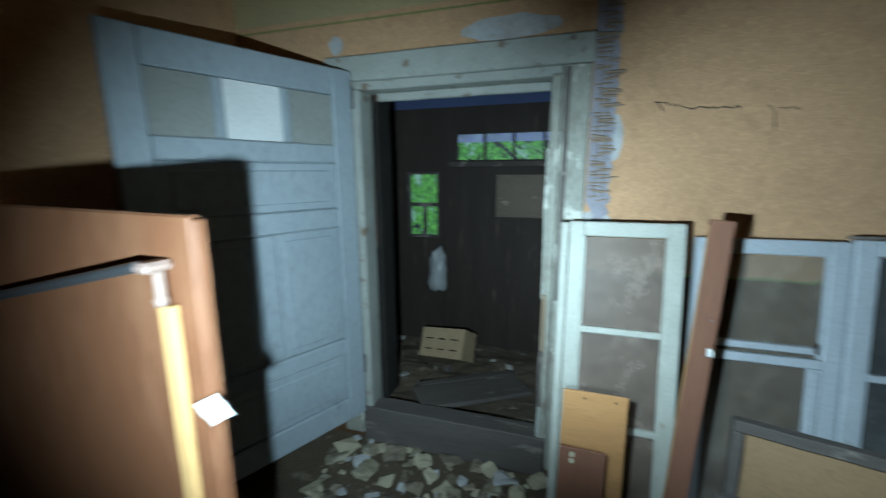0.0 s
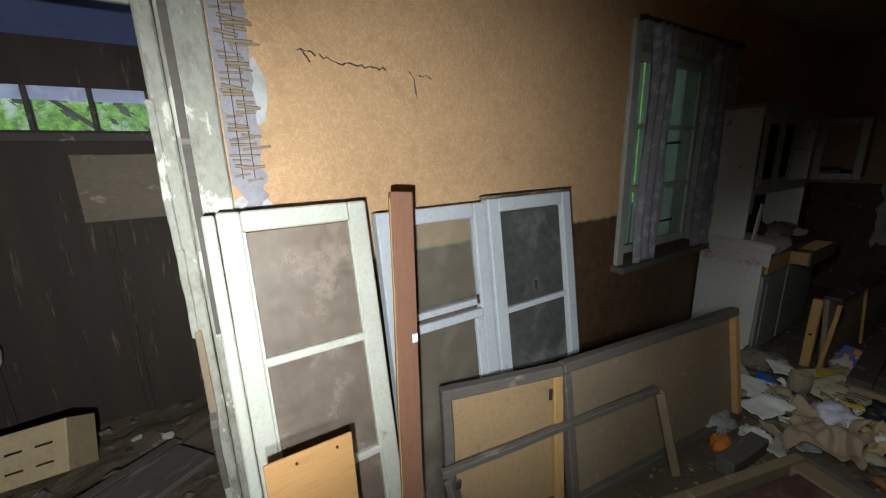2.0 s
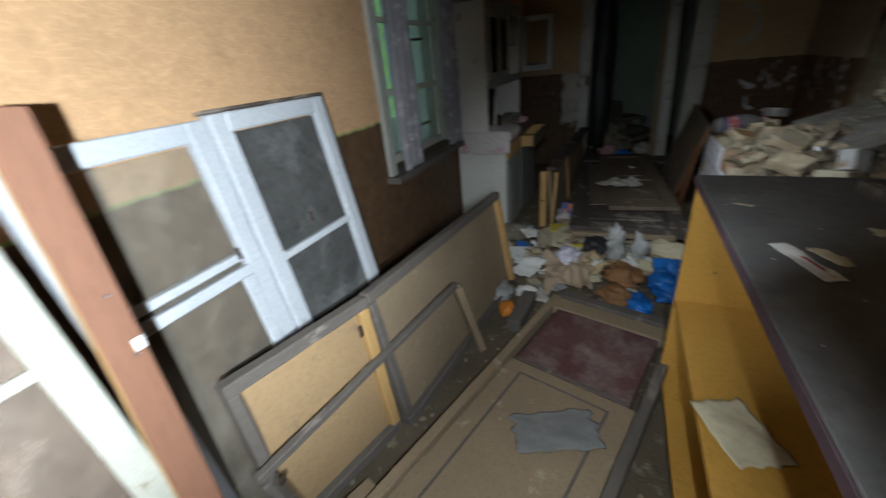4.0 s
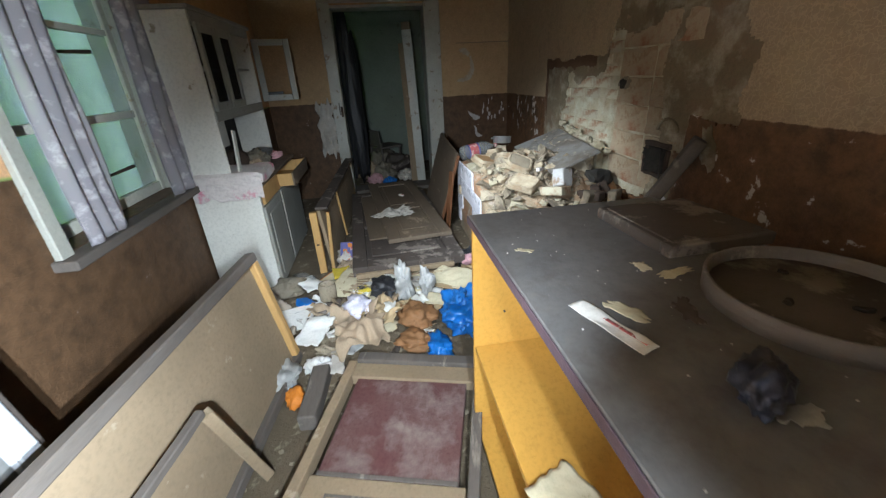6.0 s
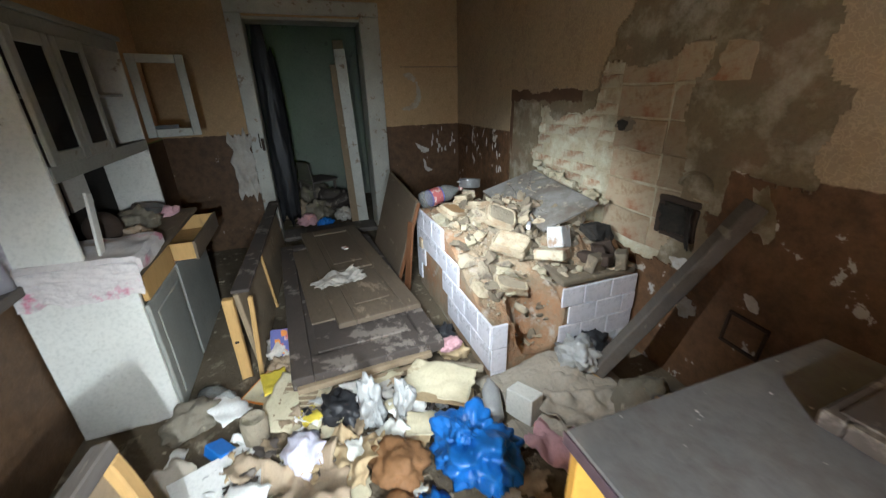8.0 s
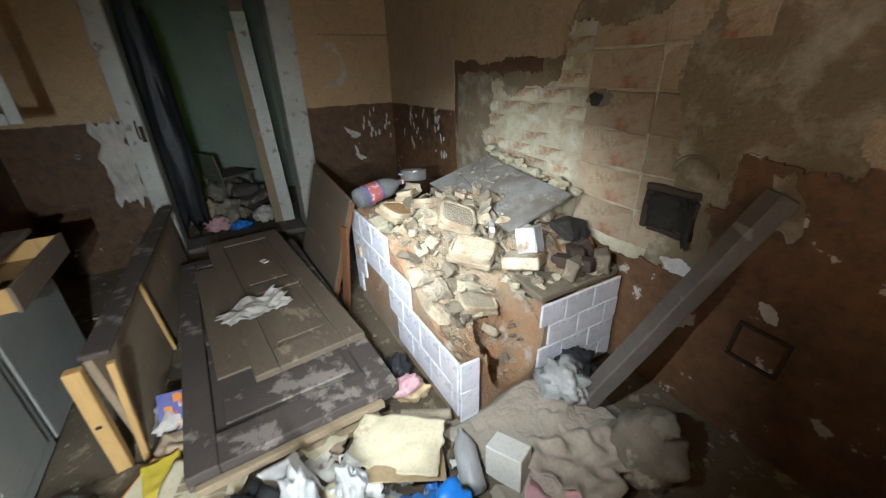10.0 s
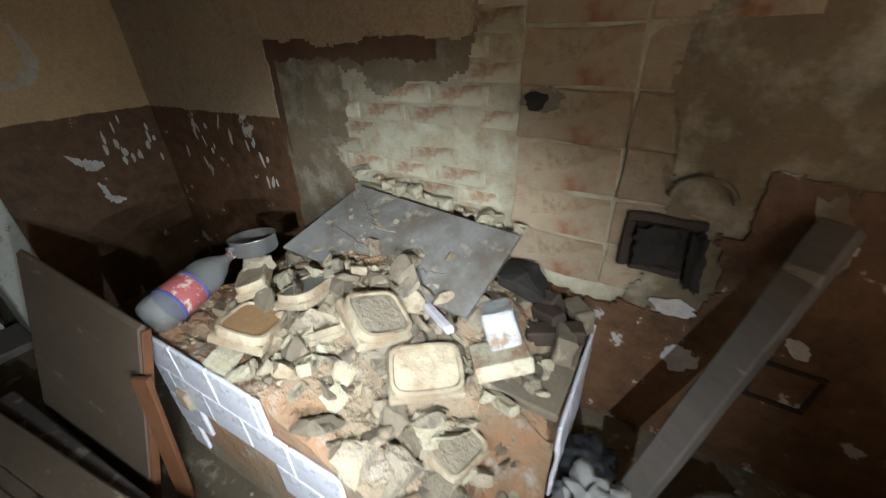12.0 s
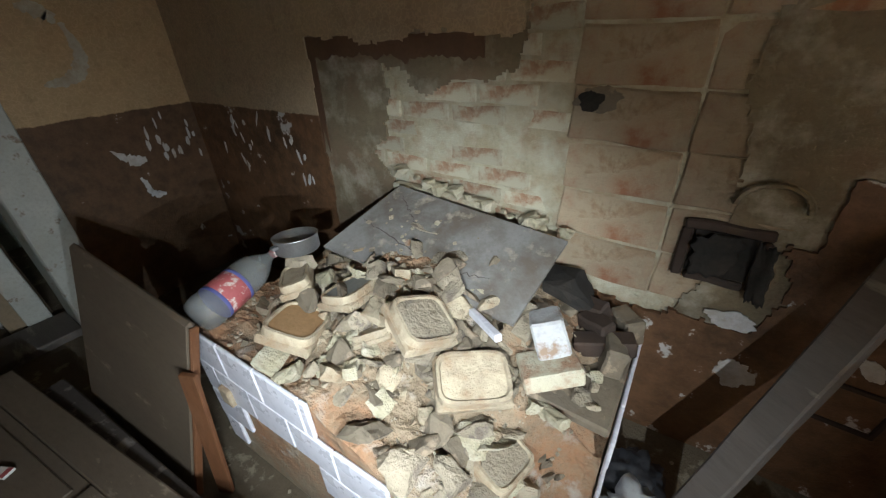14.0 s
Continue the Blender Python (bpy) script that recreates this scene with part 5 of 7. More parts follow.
for k, (x, y, sx, sy, mt, rz) in enumerate(((1.472, 1.178, 0.075, 0.035, m_cream, 30), (1.445, 1.070, 0.085, 0.034, m_darkdoor, -20), (1.785, 1.270, 0.045, 0.022, m_cream, 40), (1.631, 1.035, 0.038, 0.032, m_cream, 0), (1.585, 0.985, 0.030, 0.075, m_cream, 10))):
    s = tagged(obj("paper_scrap", sheet(sx, sy, 10, 0.006, 14, k + 1.5, 0.001, ragged=0.5), mt), "dark torn scrap on the cupboard top" if mt is m_darkdoor else "torn cream scrap of paper on the cupboard top", "paper scrap", "scraps on the cupboard")
    s.matrix_world = pose(x, y, DZ + 0.001, 0, 0, rz)
foil = tagged(obj("crumpled_wrapper", bag(0.034, 0.070, 0.030, 4.0, 0.4, 4), m_foil), "crumpled black and silver wrapper on the cupboard", "wrapper")
foil.matrix_world = pose(1.245, 1.118, DZ, 0, 0, 40)
part("foil_patch", sheet(0.05, 0.04, 12, 0.012, 20, 3.0, 0.001, ragged=0.4), m_tin, foil, "torn silver foil").matrix_local = pose(-0.04, 0.03, 0.004, 10, 0, 20)
shelf_paper = tagged(obj("creased_card", sheet(0.21, 0.145, 16, 0.010, 9, 7.5, 0.0015, ragged=0.10), m_cream), "yellowed creased card lying on the cupboard's open shelf", "card")
shelf_paper.matrix_world = pose(1.43, 1.245, 0.473, 0, 0, 24)
crumbs = bmesh.new()
cr = random.Random(5)
for k in range(60):
    merge(crumbs, moved(rock(cr.uniform(0.001, 0.003), 100 + k, 0.6), pose(cr.uniform(1.1, 2.1), cr.uniform(0.75, 1.33), DZ + 0.001)))
tagged(obj("crumbs", crumbs, m_plasterwhite), "white plaster crumbs scattered on the cupboard top", "crumbs", kind="stuff")

# ---------------------------------------------------------------- kitchen dresser by the window
DRX0, DRX1 = 3.62, 4.76
dresser = thing("kitchen_dresser", Matrix(), "old off-white kitchen dresser with grey front and glazed upper doors", "dresser")
part("base_side", box((DRX0, 2.480, 0.0), (DRX0 + 0.022, NORTH - 0.012, 0.80), 0.003), m_cabwhite, dresser)
part("base_side", box((DRX1 - 0.022, 2.480, 0.0), (DRX1, NORTH - 0.012, 0.80), 0.003), m_cabwhite, dresser)
part("base_back", box((DRX0 + 0.023, NORTH - 0.03, 0.0), (DRX1 - 0.023, NORTH - 0.014, 0.80)), m_cabgrey, dresser)
part("base_bottom", box((DRX0 + 0.023, 2.490, 0.06), (DRX1 - 0.023, NORTH - 0.032, 0.08)), m_cabgrey, dresser)
bd = part("base_door", box((DRX0 + 0.004, 2.458, 0.05), (DRX0 + 0.455, 2.478, 0.66), 0.004), m_cabgrey, dresser)
part("door_field", box((DRX0 + 0.06, 2.450, 0.11), (DRX0 + 0.40, 2.457, 0.60), 0.004), m_cabgrey, bd)
part("base_door", box((DRX0 + 0.485, 2.458, 0.05), (DRX1 - 0.004, 2.478, 0.66), 0.004), m_cabgrey, dresser)
part("worktop", box((DRX0 - 0.012, 2.450, 0.80), (DRX1 + 0.012, NORTH - 0.01, 0.825), 0.004), m_brownboard, dresser)
dr = part("drawer", box((DRX0 + 0.47, 2.335, 0.68), (DRX1 - 0.03, 2.350, 0.79), 0.003), m_brownboard, dresser, "drawer pulled out, bare inside")
for lo, hi in (((DRX0 + 0.48, 2.351, 0.685), (DRX0 + 0.492, 2.75, 0.785)), ((DRX1 - 0.052, 2.351, 0.685), (DRX1 - 0.04, 2.75, 0.785)), ((DRX0 + 0.493, 2.351, 0.685), (DRX1 - 0.053, 2.75, 0.692))):
    part("drawer_side", box(lo, hi, 0.002), m_rawwood, dr)
part("drawer_front", box((DRX0 + 0.02, 2.452, 0.675), (DRX0 + 0.45, 2.477, 0.795), 0.004), m_rawwood, dresser, "bare drawer front with a white patch")
part("upper_side", box((DRX0 + 0.0, 2.62, 0.826), (DRX0 + 0.02, NORTH - 0.012, 1.85), 0.003), m_cabwhite, dresser)
part("upper_side", box((DRX1 - 0.02, 2.62, 0.826), (DRX1, NORTH - 0.012, 1.85), 0.003), m_cabwhite, dresser)
part("upper_top", box((DRX0 - 0.012, 2.60, 1.851), (DRX1 + 0.012, NORTH - 0.012, 1.875), 0.003), m_cabgrey, dresser)
part("upper_shelf", box((DRX0 + 0.021, 2.63, 1.255), (DRX1 - 0.021, NORTH - 0.032, 1.275), 0.002), m_cabgrey, dresser)
part("upper_shelf", box((DRX0 + 0.021, 2.66, 1.55), (DRX1 - 0.021, NORTH - 0.032, 1.565), 0.002), m_cabgrey, dresser)
# back coloured near-black, so the cabinet's inside shade is painted on
part("upper_back", box((DRX0 + 0.021, NORTH - 0.03, 0.826), (DRX1 - 0.021, NORTH - 0.014, 1.85)), m_nearblack, dresser)
part("face_rail", box((DRX0 + 0.021, 2.615, 1.235), (DRX1 - 0.021, 2.632, 1.30), 0.003), m_cabgrey, dresser)
part("face_rail", box((DRX0 + 0.021, 2.615, 1.79), (DRX1 - 0.021, 2.632, 1.85), 0.003), m_cabgrey, dresser)


def glazed_door(parent, m, w, h, pane):
    d = part("glazed_door", box((0, 0, 0), (0.05, 0.02, h), 0.003), m_cabgrey, parent)
    d.matrix_local = m
    for lo, hi in (((w - 0.05, 0, 0), (w, 0.02, h)), ((0.051, 0.0005, 0), (w - 0.051, 0.0195, 0.05)), ((0.051, 0.0005, h - 0.05), (w - 0.051, 0.0195, h))):
        part("rail", box(lo, hi, 0.003), m_cabgrey, d)
    if pane:
        part("pane", box((0.051, 0.008, 0.051), (w - 0.051, 0.012, h - 0.051)), m_paneblack, d)
    else:
        part("glass_shard", box((0.051, 0.008, 0.051), (w - 0.12, 0.011, 0.075)), m_panedark, d, "remains of broken glass")


glazed_door(dresser, pose(DRX0 + 0.022, 2.594, 1.30), 0.29, 0.49, True)
glazed_door(dresser, pose(DRX0 + 0.325, 2.594, 1.30), 0.28, 0.49, True)
glazed_door(dresser, pose(DRX1 - 0.01, 2.60, 1.30, 0, 0, -72), 0.30, 0.49, False)
for x0, x1 in ((DRX0 + 0.30, DRX0 + 0.55), (DRX0 + 0.59, DRX0 + 0.82)):
    part("white_back_panel", box((x0, NORTH - 0.045, 0.99), (x1, NORTH - 0.032, 1.22), 0.002), m_cabwhite, dresser, "white card panel")
part("loose_slat", moved(box((0, 0, 0), (0.05, 0.012, 0.36), 0.003), pose(DRX0 + 0.03, 2.58, 0.826, 0, 14, 0)), m_cabwhite, dresser, "loose white slat")
oilb = box((-0.03, 2.425, 0.826), (0.34, 2.885, 0.915), 0.02)
bmesh.ops.subdivide_edges(oilb, edges=[e for e in oilb.edges if e.calc_length() > 0.05], cuts=10, use_grid_fill=True)
oil = tagged(obj("oilcloth", roughen(oilb, 0.016, 9.0, 8.0), m_pinkish), "white folded oilcloth with pink stain on the dresser's worktop", "oilcloth")
oil.matrix_world = pose(DRX0, 0, 0)
b = bmesh.new()
bmesh.ops.create_grid(b, x_segments=30, y_segments=16, size=0.5)
for v in b.verts:
    x, y = v.co.x, v.co.y
    v.co = Vector((-0.036 - 0.008 * noise.noise(v.co * 9) - 0.014 * (0.5 - y), 2.65 + x * 0.44, 0.82 + y * 0.15 + 0.03 * noise.noise(Vector((x * 6, 0, 4))) * (0.5 - y)))
r = bmesh.ops.extrude_face_region(b, geom=b.faces[:])
for g in r["geom"]:
    if isinstance(g, bmesh.types.BMVert):
        g.co.x -= 0.003
bmesh.ops.recalc_face_normals(b, faces=b.faces[:])
part("hanging_edge", b, m_pinkish, oil)
kettle = thing("kettle", pose(DRX0 + 0.42, 2.70, 0.826, 0, 0, 20), "blackened dusty kettle lying among rags on the dresser", "kettle")
part("body", moved(lathe([(0.03, 0), (0.075, 0.01), (0.085, 0.06), (0.07, 0.12), (0.035, 0.14), (0.03, 0.145)], 22), pose(0, 0, 0.085, 0, 80, 0)), m_rustmetal, kettle)
part("spout", rod((0.10, 0.02, 0.10), (0.17, 0.03, 0.15), 0.016, 0.009, 10), m_rustmetal, kettle)
for k, (x, y, z, s, mt, lb) in enumerate(((4.35, 2.66, 0.826, 0.10, m_sack, "dark dusty rag heap"), (4.52, 2.70, 0.826, 0.08, m_darkdoor, "dark bundle"), (4.12, 2.60, 0.826, 0.06, m_beige, "brown rag"), (4.60, 2.58, 0.826, 0.05, m_pink, "pink rag"))):
    o = tagged(obj("rag", bag(s * 1.3, s, s * 0.8, 10 + k, 0.45), mt), lb + " on the dresser's worktop", "rag", "rags on the dresser")
    o.matrix_world = pose(x, y, z, 0, 0, 40 * k)
bowl = tagged(obj("tin_bowl", lathe([(0.03, 0.0), (0.045, 0.006), (0.06, 0.045), (0.063, 0.047), (0.058, 0.045), (0.042, 0.010), (0.001, 0.008)], 24), m_tin), "small dull tin bowl among the rags", "bowl")
bowl.matrix_world = pose(4.42, 2.60, 0.90, 12, 0, 0)
for k, (x, z, h, mt) in enumerate(((3.92, 1.275, 0.13, m_cabwhite), (4.02, 1.275, 0.09, m_tin), (4.25, 1.275, 0.16, m_rustmetal), (4.48, 1.275, 0.20, m_bagwhite))):
    o = tagged(obj("storage_jar", lathe([(0.035, 0), (0.04, 0.01), (0.04, h - 0.03), (0.028, h - 0.01), (0.028, h), (0.001, h)], 18), mt), "dusty jar on the dresser's upper shelf", "jar", "jars in the dresser")
    o.matrix_world = pose(x, 2.77, z)

# ---------------------------------------------------------------- boards and doors heaped in the middle
tip = thing("tipped_table", pose(0, 0, 0), "upturned table on its long edge, dark top, bare pine ends", "table")
bmt = worn((0, 0, 0), (1.98, 0.030, 0.52), 12, 0.003, 0.005, 3.0)
part("tabletop", moved(bmt, pose(3.86, 2.10, 0.01, -5, 0, -2.8)), m_tan, tip)
part("edge_board", moved(worn((0, 0, 0), (1.98, 0.095, 0.022), 12, 0.003, 0.004, 4.0), pose(3.86, 2.085, 0.53, 0, 0, -2.8)), m_darkdoor, tip, "dark grey upper edge")
part("leg", moved(worn((0, 0, 0), (0.045, 0.055, 0.53), 4, 0.002, 0.004, 5.0), pose(3.80, 2.165, 0.0, 0, 0, 0)), m_rawwood, tip, "bare pine leg")
part("leg", moved(worn((0, 0, 0), (0.030, 0.025, 0.52), 4, 0.002, 0.004, 6.0), pose(3.81, 2.105, 0.0, 4, 0, 0)), m_rawwood, tip, "bare pine leg")
part("batten", moved(worn((0, 0, 0), (0.03, 0.02, 0.50), 4, 0.002, 0.004, 7.0), pose(4.6, 2.045, 0.01, -5, 0, 0)), m_rawwood, tip)
# no cut here: a black chip carries the slot's inner shade
part("slot", box((3.795, 2.185, 0.26), (3.799, 2.205, 0.272)), m_nearblack, tip)


def panel_door(name, m, w, l, t, mat_frame, mat_panel, label):
    d = thing(name, m, label, "door", "old doors heaped on the floor")
    s = 0.11
    for lo, hi in (((0, -w / 2, 0), (l, -w / 2 + s, t)), ((0, w / 2 - s, 0), (l, w / 2, t))):
        part("stile", worn(lo, hi, 8, 0.002, 0.005, rng.uniform(0, 30)), mat_frame, d)
    for x0, x1 in ((0, 0.16), (l * 0.42, l * 0.42 + 0.11), (l - 0.13, l)):
        part("rail", worn((x0, -w / 2 + s + 0.001, 0.001), (x1, w / 2 - s - 0.001, t - 0.001), 3, 0.0015, 0.004, rng.uniform(0, 30)), mat_frame, d)
    for x0, x1 in ((0.161, l * 0.42 - 0.001), (l * 0.42 + 0.111, l - 0.131)):
        p = part("panel", box((x0, -w / 2 + s + 0.001, t * 0.3), (x1, w / 2 - s - 0.001, t * 0.68), 0.003), mat_panel, d)
        part("raised_field", box((x0 + 0.04, -w / 2 + s + 0.04, t * 0.681), (x1 - 0.04, w / 2 - s - 0.04, t * 0.86), 0.004), mat_panel, d)
    return d


low = panel_door("dark_panel_door", pose(3.46, 1.50, 0.125, 0, -0.2, 3), 0.84, 1.98, 0.075, m_darkdoor, m_darkdoor, "dark dusty panelled door lying flat on rubbish")
part("edge_lath", worn((-0.035, -0.33, 0.0), (-0.004, 0.40, 0.035), 8, 0.002, 0.003, 2.0), m_tan, low, "pale wood edge")
part("edge_lath", worn((-0.06, -0.30, -0.05), (-0.025, 0.22, -0.012), 8, 0.002, 0.003, 3.0), m_tan, low, "pale wood edge")
panel_door("brown_panel_door", pose(3.83, 1.375, 0.206, 0, -0.5, 6), 0.54, 1.80, 0.038, m_brownboard, m_brownboard, "brown dusty panelled door on top of a darker one")
o = tagged(obj("board", worn((0, 0, 0), (1.3, 0.20, 0.014), 6, 0.001, 0.003, 6.0), m_brownboard), "thin brown board under the upper door", "board")
o.matrix_world = pose(3.93, 1.60, 0.2055, 0, 0, 5)
o = tagged(obj("white_rag", sheet(0.36, 0.20, 40, 0.035, 9, 5.0, 0.004, ragged=0.3), m_cloth), "crumpled greyish white rag lying on the brown door", "rag")
o.matrix_world = pose(4.37, 1.58, 0.246, 0, 0, -70)
o = tagged(obj("cigarette_packet", box((-0.03, -0.02, 0), (0.03, 0.02, 0.012), 0.003), m_paper), "small white and red crushed packet on the brown door", "packet")
o.matrix_world = pose(5.02, 1.46, 0.252, 0, 0, 25)
part("printed_bar", box((-0.028, -0.019, 0.0121), (-0.008, 0.019, 0.0128)), m_red, o)
# boards leaning on the stove
lb = thing("leaning_board", lean((4.57, 1.125, 0.0), (0.80, 0.03, 0.10), (-0.02, 0.20, -0.77)), "grey-brown board leaning on the stove's tiled side", "board")
part("board", box((0, -0.030, 0), (0.80, 0.0, 0.79), 0.012), m_brownboard, lb)
part("edge_strip", box((-0.014, -0.030, 0.0), (-0.001, 0.0, 0.78), 0.004), m_wardrobe, lb, "red-brown edge")
rp = tagged(obj("brown_plank", worn((0, 0, 0), (0.06, 0.02, 0.60), 4, 0.002, 0.003, 4), m_wardrobe), "red-brown plank end beside the leaning board", "plank")
rp.matrix_world = pose(4.46, 1.02, 0.0, 5, -3, 25)
# ---------------------------------------------------------------- the broken tiled stove
SX0, SX1, SY0, SY1 = 3.27, 4.60, -0.085, 0.885


def stove_top(x, y):
    """Height of the stove's broken top."""
    n = 0.035 * noise.fractal(Vector((x * 7, y * 7, 0)), 1.0, 2.0, 4)
    z = 0.665
    z += 0.10 * math.exp(-((x - 3.95) ** 2 / 0.12 + (y - 0.32) ** 2 / 0.10))
    z += 0.07 * math.exp(-((x - 4.15) ** 2 / 0.05 + (y - 0.25) ** 2 / 0.06))
    cut = max(0.0, min(1.0, (3.98 - x) / 0.62))
    z -= 0.30 * cut * max(0.0, min(1.0, (y - 0.18) / 0.5))
    z -= 0.17 * max(0.0, min(1.0, (3.55 - x) / 0.25)) * max(0.0, min(1.0, (0.6 - y) / 0.2))
    breach = max(0.0, 1 - ((x - 3.30) ** 2 / 0.045 + (y - 0.58) ** 2 / 0.028))
    z -= 0.30 * breach ** 0.5
    return max(0.05, z + n)


stove = thing("tiled_stove", Matrix(), "ruined masonry stove with white glazed tiles, heaped with rubble", "stove")
bm = bmesh.new()
NX, NY = 110, 84
top = [[None] * (NY + 1) for _ in range(NX + 1)]
for i in range(NX + 1):
    for j in range(NY + 1):
        x, y = SX0 + (SX1 - SX0) * i / NX, SY0 + (SY1 - SY0) * j / NY
        jx = 0.012 * noise.noise(Vector((y * 9, i * 0.1, 3)))
        top[i][j] = bm.verts.new((x + jx, y, stove_top(x, y)))
for i in range(NX):
    for j in range(NY):
        bm.faces.new((top[i][j], top[i + 1][j], top[i + 1][j + 1], top[i][j + 1]))
border = [e for e in bm.edges if len(e.link_faces) == 1]
ret = bmesh.ops.extrude_edge_only(bm, edges=border)
for g in ret["geom"]:
    if isinstance(g, bmesh.types.BMVert):
        g.co.z = 0.0
bmesh.ops.recalc_face_normals(bm, faces=bm.faces[:])
part("core", bm, m_clay, stove, "ochre clay and brick core")

# glazed tiles, each with a low bevel
tile_mesh = {}


def tile(parent, x, y, z, w, h, turn):
    key = (round(w, 3), round(h, 3))
    if key not in tile_mesh:
        me = bpy.data.meshes.new("tile")
        b = box((-w / 2 + 0.0015, -0.006, -h / 2 + 0.0015), (w / 2 - 0.0015, 0.008, h / 2 - 0.0015), 0.004)
        b.to_mesh(me)
        b.free()
        me.materials.append(m_tile)
        tile_mesh[key] = me
    ob = new("tile", tile_mesh[key])
    ob.parent = parent
    ob.matrix_world = pose(x, y, z, rng.uniform(-0.7, 0.7), rng.uniform(-0.5, 0.5), turn + rng.uniform(-0.7, 0.7))


ROW_H, TILE_W = 0.152, 0.20
for r in range(4):
    z1 = 0.688 - r * ROW_H
    x_low = (3.975, 3.70, 3.262, 3.262)[r]
    x = 4.612 - (TILE_W / 2 if r % 2 else 0)
    edges = [4.612, *([x] if r % 2 else [])]
    while x > x_low + 0.02:
        x = max(x_low, x - TILE_W)
        edges.append(x)
    for a, b2 in zip(edges, edges[1:]):
        c = (a + b2) / 2
        if (r == 2 and 3.92 < c < 4.32) or (r == 3 and 3.92 < c < 4.50):
            continue
        if a - b2 > 0.02:
            tile(stove, c, 0.894, z1 - ROW_H / 2, a - b2, ROW_H, 180)
for r in range(4):
    z1 = 0.512 - r * 0.122
    for k in range(3):
        y0 = -0.07 + k * 0.19 - (0.095 if r % 2 else 0)
        y1 = y0 + 0.19
        y0, y1 = max(-0.075, y0), min(0.46, y1)
        if y1 - y0 > 0.04:
            tile(stove, 3.257, (y0 + y1) / 2, z1 - 0.061, y1 - y0, 0.122, -90)
for r, (yl, z) in enumerate(((0.80, 0.305), (0.80, 0.153), (0.80, 0.04))):
    tile(stove, 3.252, 0.845, z, 0.10, ROW_H if r < 2 else 0.076, -90)
part("slab", moved(worn((-0.09, -0.26, -0.02), (0.30, 0.26, 0.02), 5, 0.006, 0.008, 3.0), pose(3.36, 0.19, 0.53, 0, -3, 0)), m_sootclay, stove, "sooty brown top slab")
# solid black lump, no real opening: the flue's shade is its colour
part("flue_hole", moved(rock(0.14, 61, 0.5), pose(3.52, 0.03, 0.70)), m_nearblack, stove, "black lump with the open flue's darkness as its colour")
part("tile_stub", moved(box((-0.03, -0.012, -0.04), (0.03, 0.012, 0.04), 0.004), pose(4.47, 0.905, 0.42)), m_firebrick, stove)


def tile_back(name, w, h, d, material, inner, label, m, group="loose stove tiles"):
    """A loose stove tile lying face down: a slab with a rounded raised rim."""
    t = thing(name, m, label, "stove tile", group)
    body = box((-w / 2, -h / 2, 0), (w / 2, h / 2, d * 0.55), 0.006)
    part("slab", roughen(body, 0.003, 20, rng.uniform(0, 30)), material, t)
    rim = bmesh.new()
    n = 40

    def ring(k, z):
        out = []
        for i in range(n):
            a = 2 * math.pi * i / n
            c, s = math.cos(a), math.sin(a)
            q = (abs(c) ** 5 + abs(s) ** 5) ** (-1 / 5)
            out.append(rim.verts.new((c * q * (w / 2 - k), s * q * (h / 2 - k), z + 0.003 * noise.noise(Vector((c * 4, s * 4, k * 9 + w))))))
        return out
    rings = [ring(0.003, d * 0.5), ring(0.005, d), ring(0.014, d * 1.02), ring(0.02, d * 0.80)]
    for a, b2 in zip(rings, rings[1:]):
        for i in range(n):
            rim.faces.new((a[i], a[(i + 1) % n], b2[(i + 1) % n], b2[i]))
    part("rim", rim, material, t)
    fill = bmesh.new()
    vs = []
    for i in range(n):
        a = 2 * math.pi * i / n
        c, s = math.cos(a), math.sin(a)
        q = (abs(c) ** 5 + abs(s) ** 5) ** (-1 / 5)
        vs.append(fill.verts.new((c * q * (w / 2 - 0.019), s * q * (h / 2 - 0.019), d * 0.93)))
    f = fill.faces.new(vs)
    ret = bmesh.ops.extrude_face_region(fill, geom=[f])
    for g in ret["geom"]:
        if isinstance(g, bmesh.types.BMVert):
            g.co.z -= d * 0.3
    bmesh.ops.recalc_face_normals(fill, faces=fill.faces[:])
    part("clay_fill", fill, inner, t)
    return t


CREAM = "loose cream stove tile lying face down on the stove's rubble"
tile_back("stove_tile_back", 0.225, 0.165, 0.06, m_firebrick, m_firebrick, "large loose cream stove tile, rounded rim up, on the rubble", pose(3.655, 0.565, 0.63, -20, -6, 40))
tile_back("stove_tile_back", 0.20, 0.175, 0.06, m_firebrick, m_rust, "loose stove tile with a brown burnt face on the rubble", pose(4.21, 0.735, 0.700, -16, -12, 115))
tile_back("stove_tile_back", 0.20, 0.18, 0.06, m_firebrick, m_rubble, "loose cracked cream stove tile tilted on the heap", pose(3.85, 0.55, 0.745, -22, -22, 70))
tile_back("stove_tile_back", 0.20, 0.13, 0.05, m_firebrick, m_rubble, "loose long cream stove tile with a grey face on the slope", pose(3.52, 0.64, 0.43, -18, -16, 80))
tile_back("stove_tile_back", 0.19, 0.11, 0.055, m_firebrick, m_firebrick, CREAM, pose(4.36, 0.585, 0.745, 10, -8, 140))
tile_back("stove_tile_back", 0.18, 0.15, 0.055, m_firebrick, m_cabgrey, "loose glazed tile, grey face up, among the rubble", pose(4.13, 0.545, 0.745, 14, -6, 95))
tile_back("stove_tile_back", 0.13, 0.09, 0.04, m_firebrick, m_rubble, CREAM, pose(3.97, 0.62, 0.70, 20, 14, 40))
wbb = box((-0.05, -0.055, 0), (0.05, 0.055, 0.125), 0.007)
bmesh.ops.subdivide_edges(wbb, edges=[e for e in wbb.edges if e.calc_length() > 0.03], cuts=4, use_grid_fill=True)
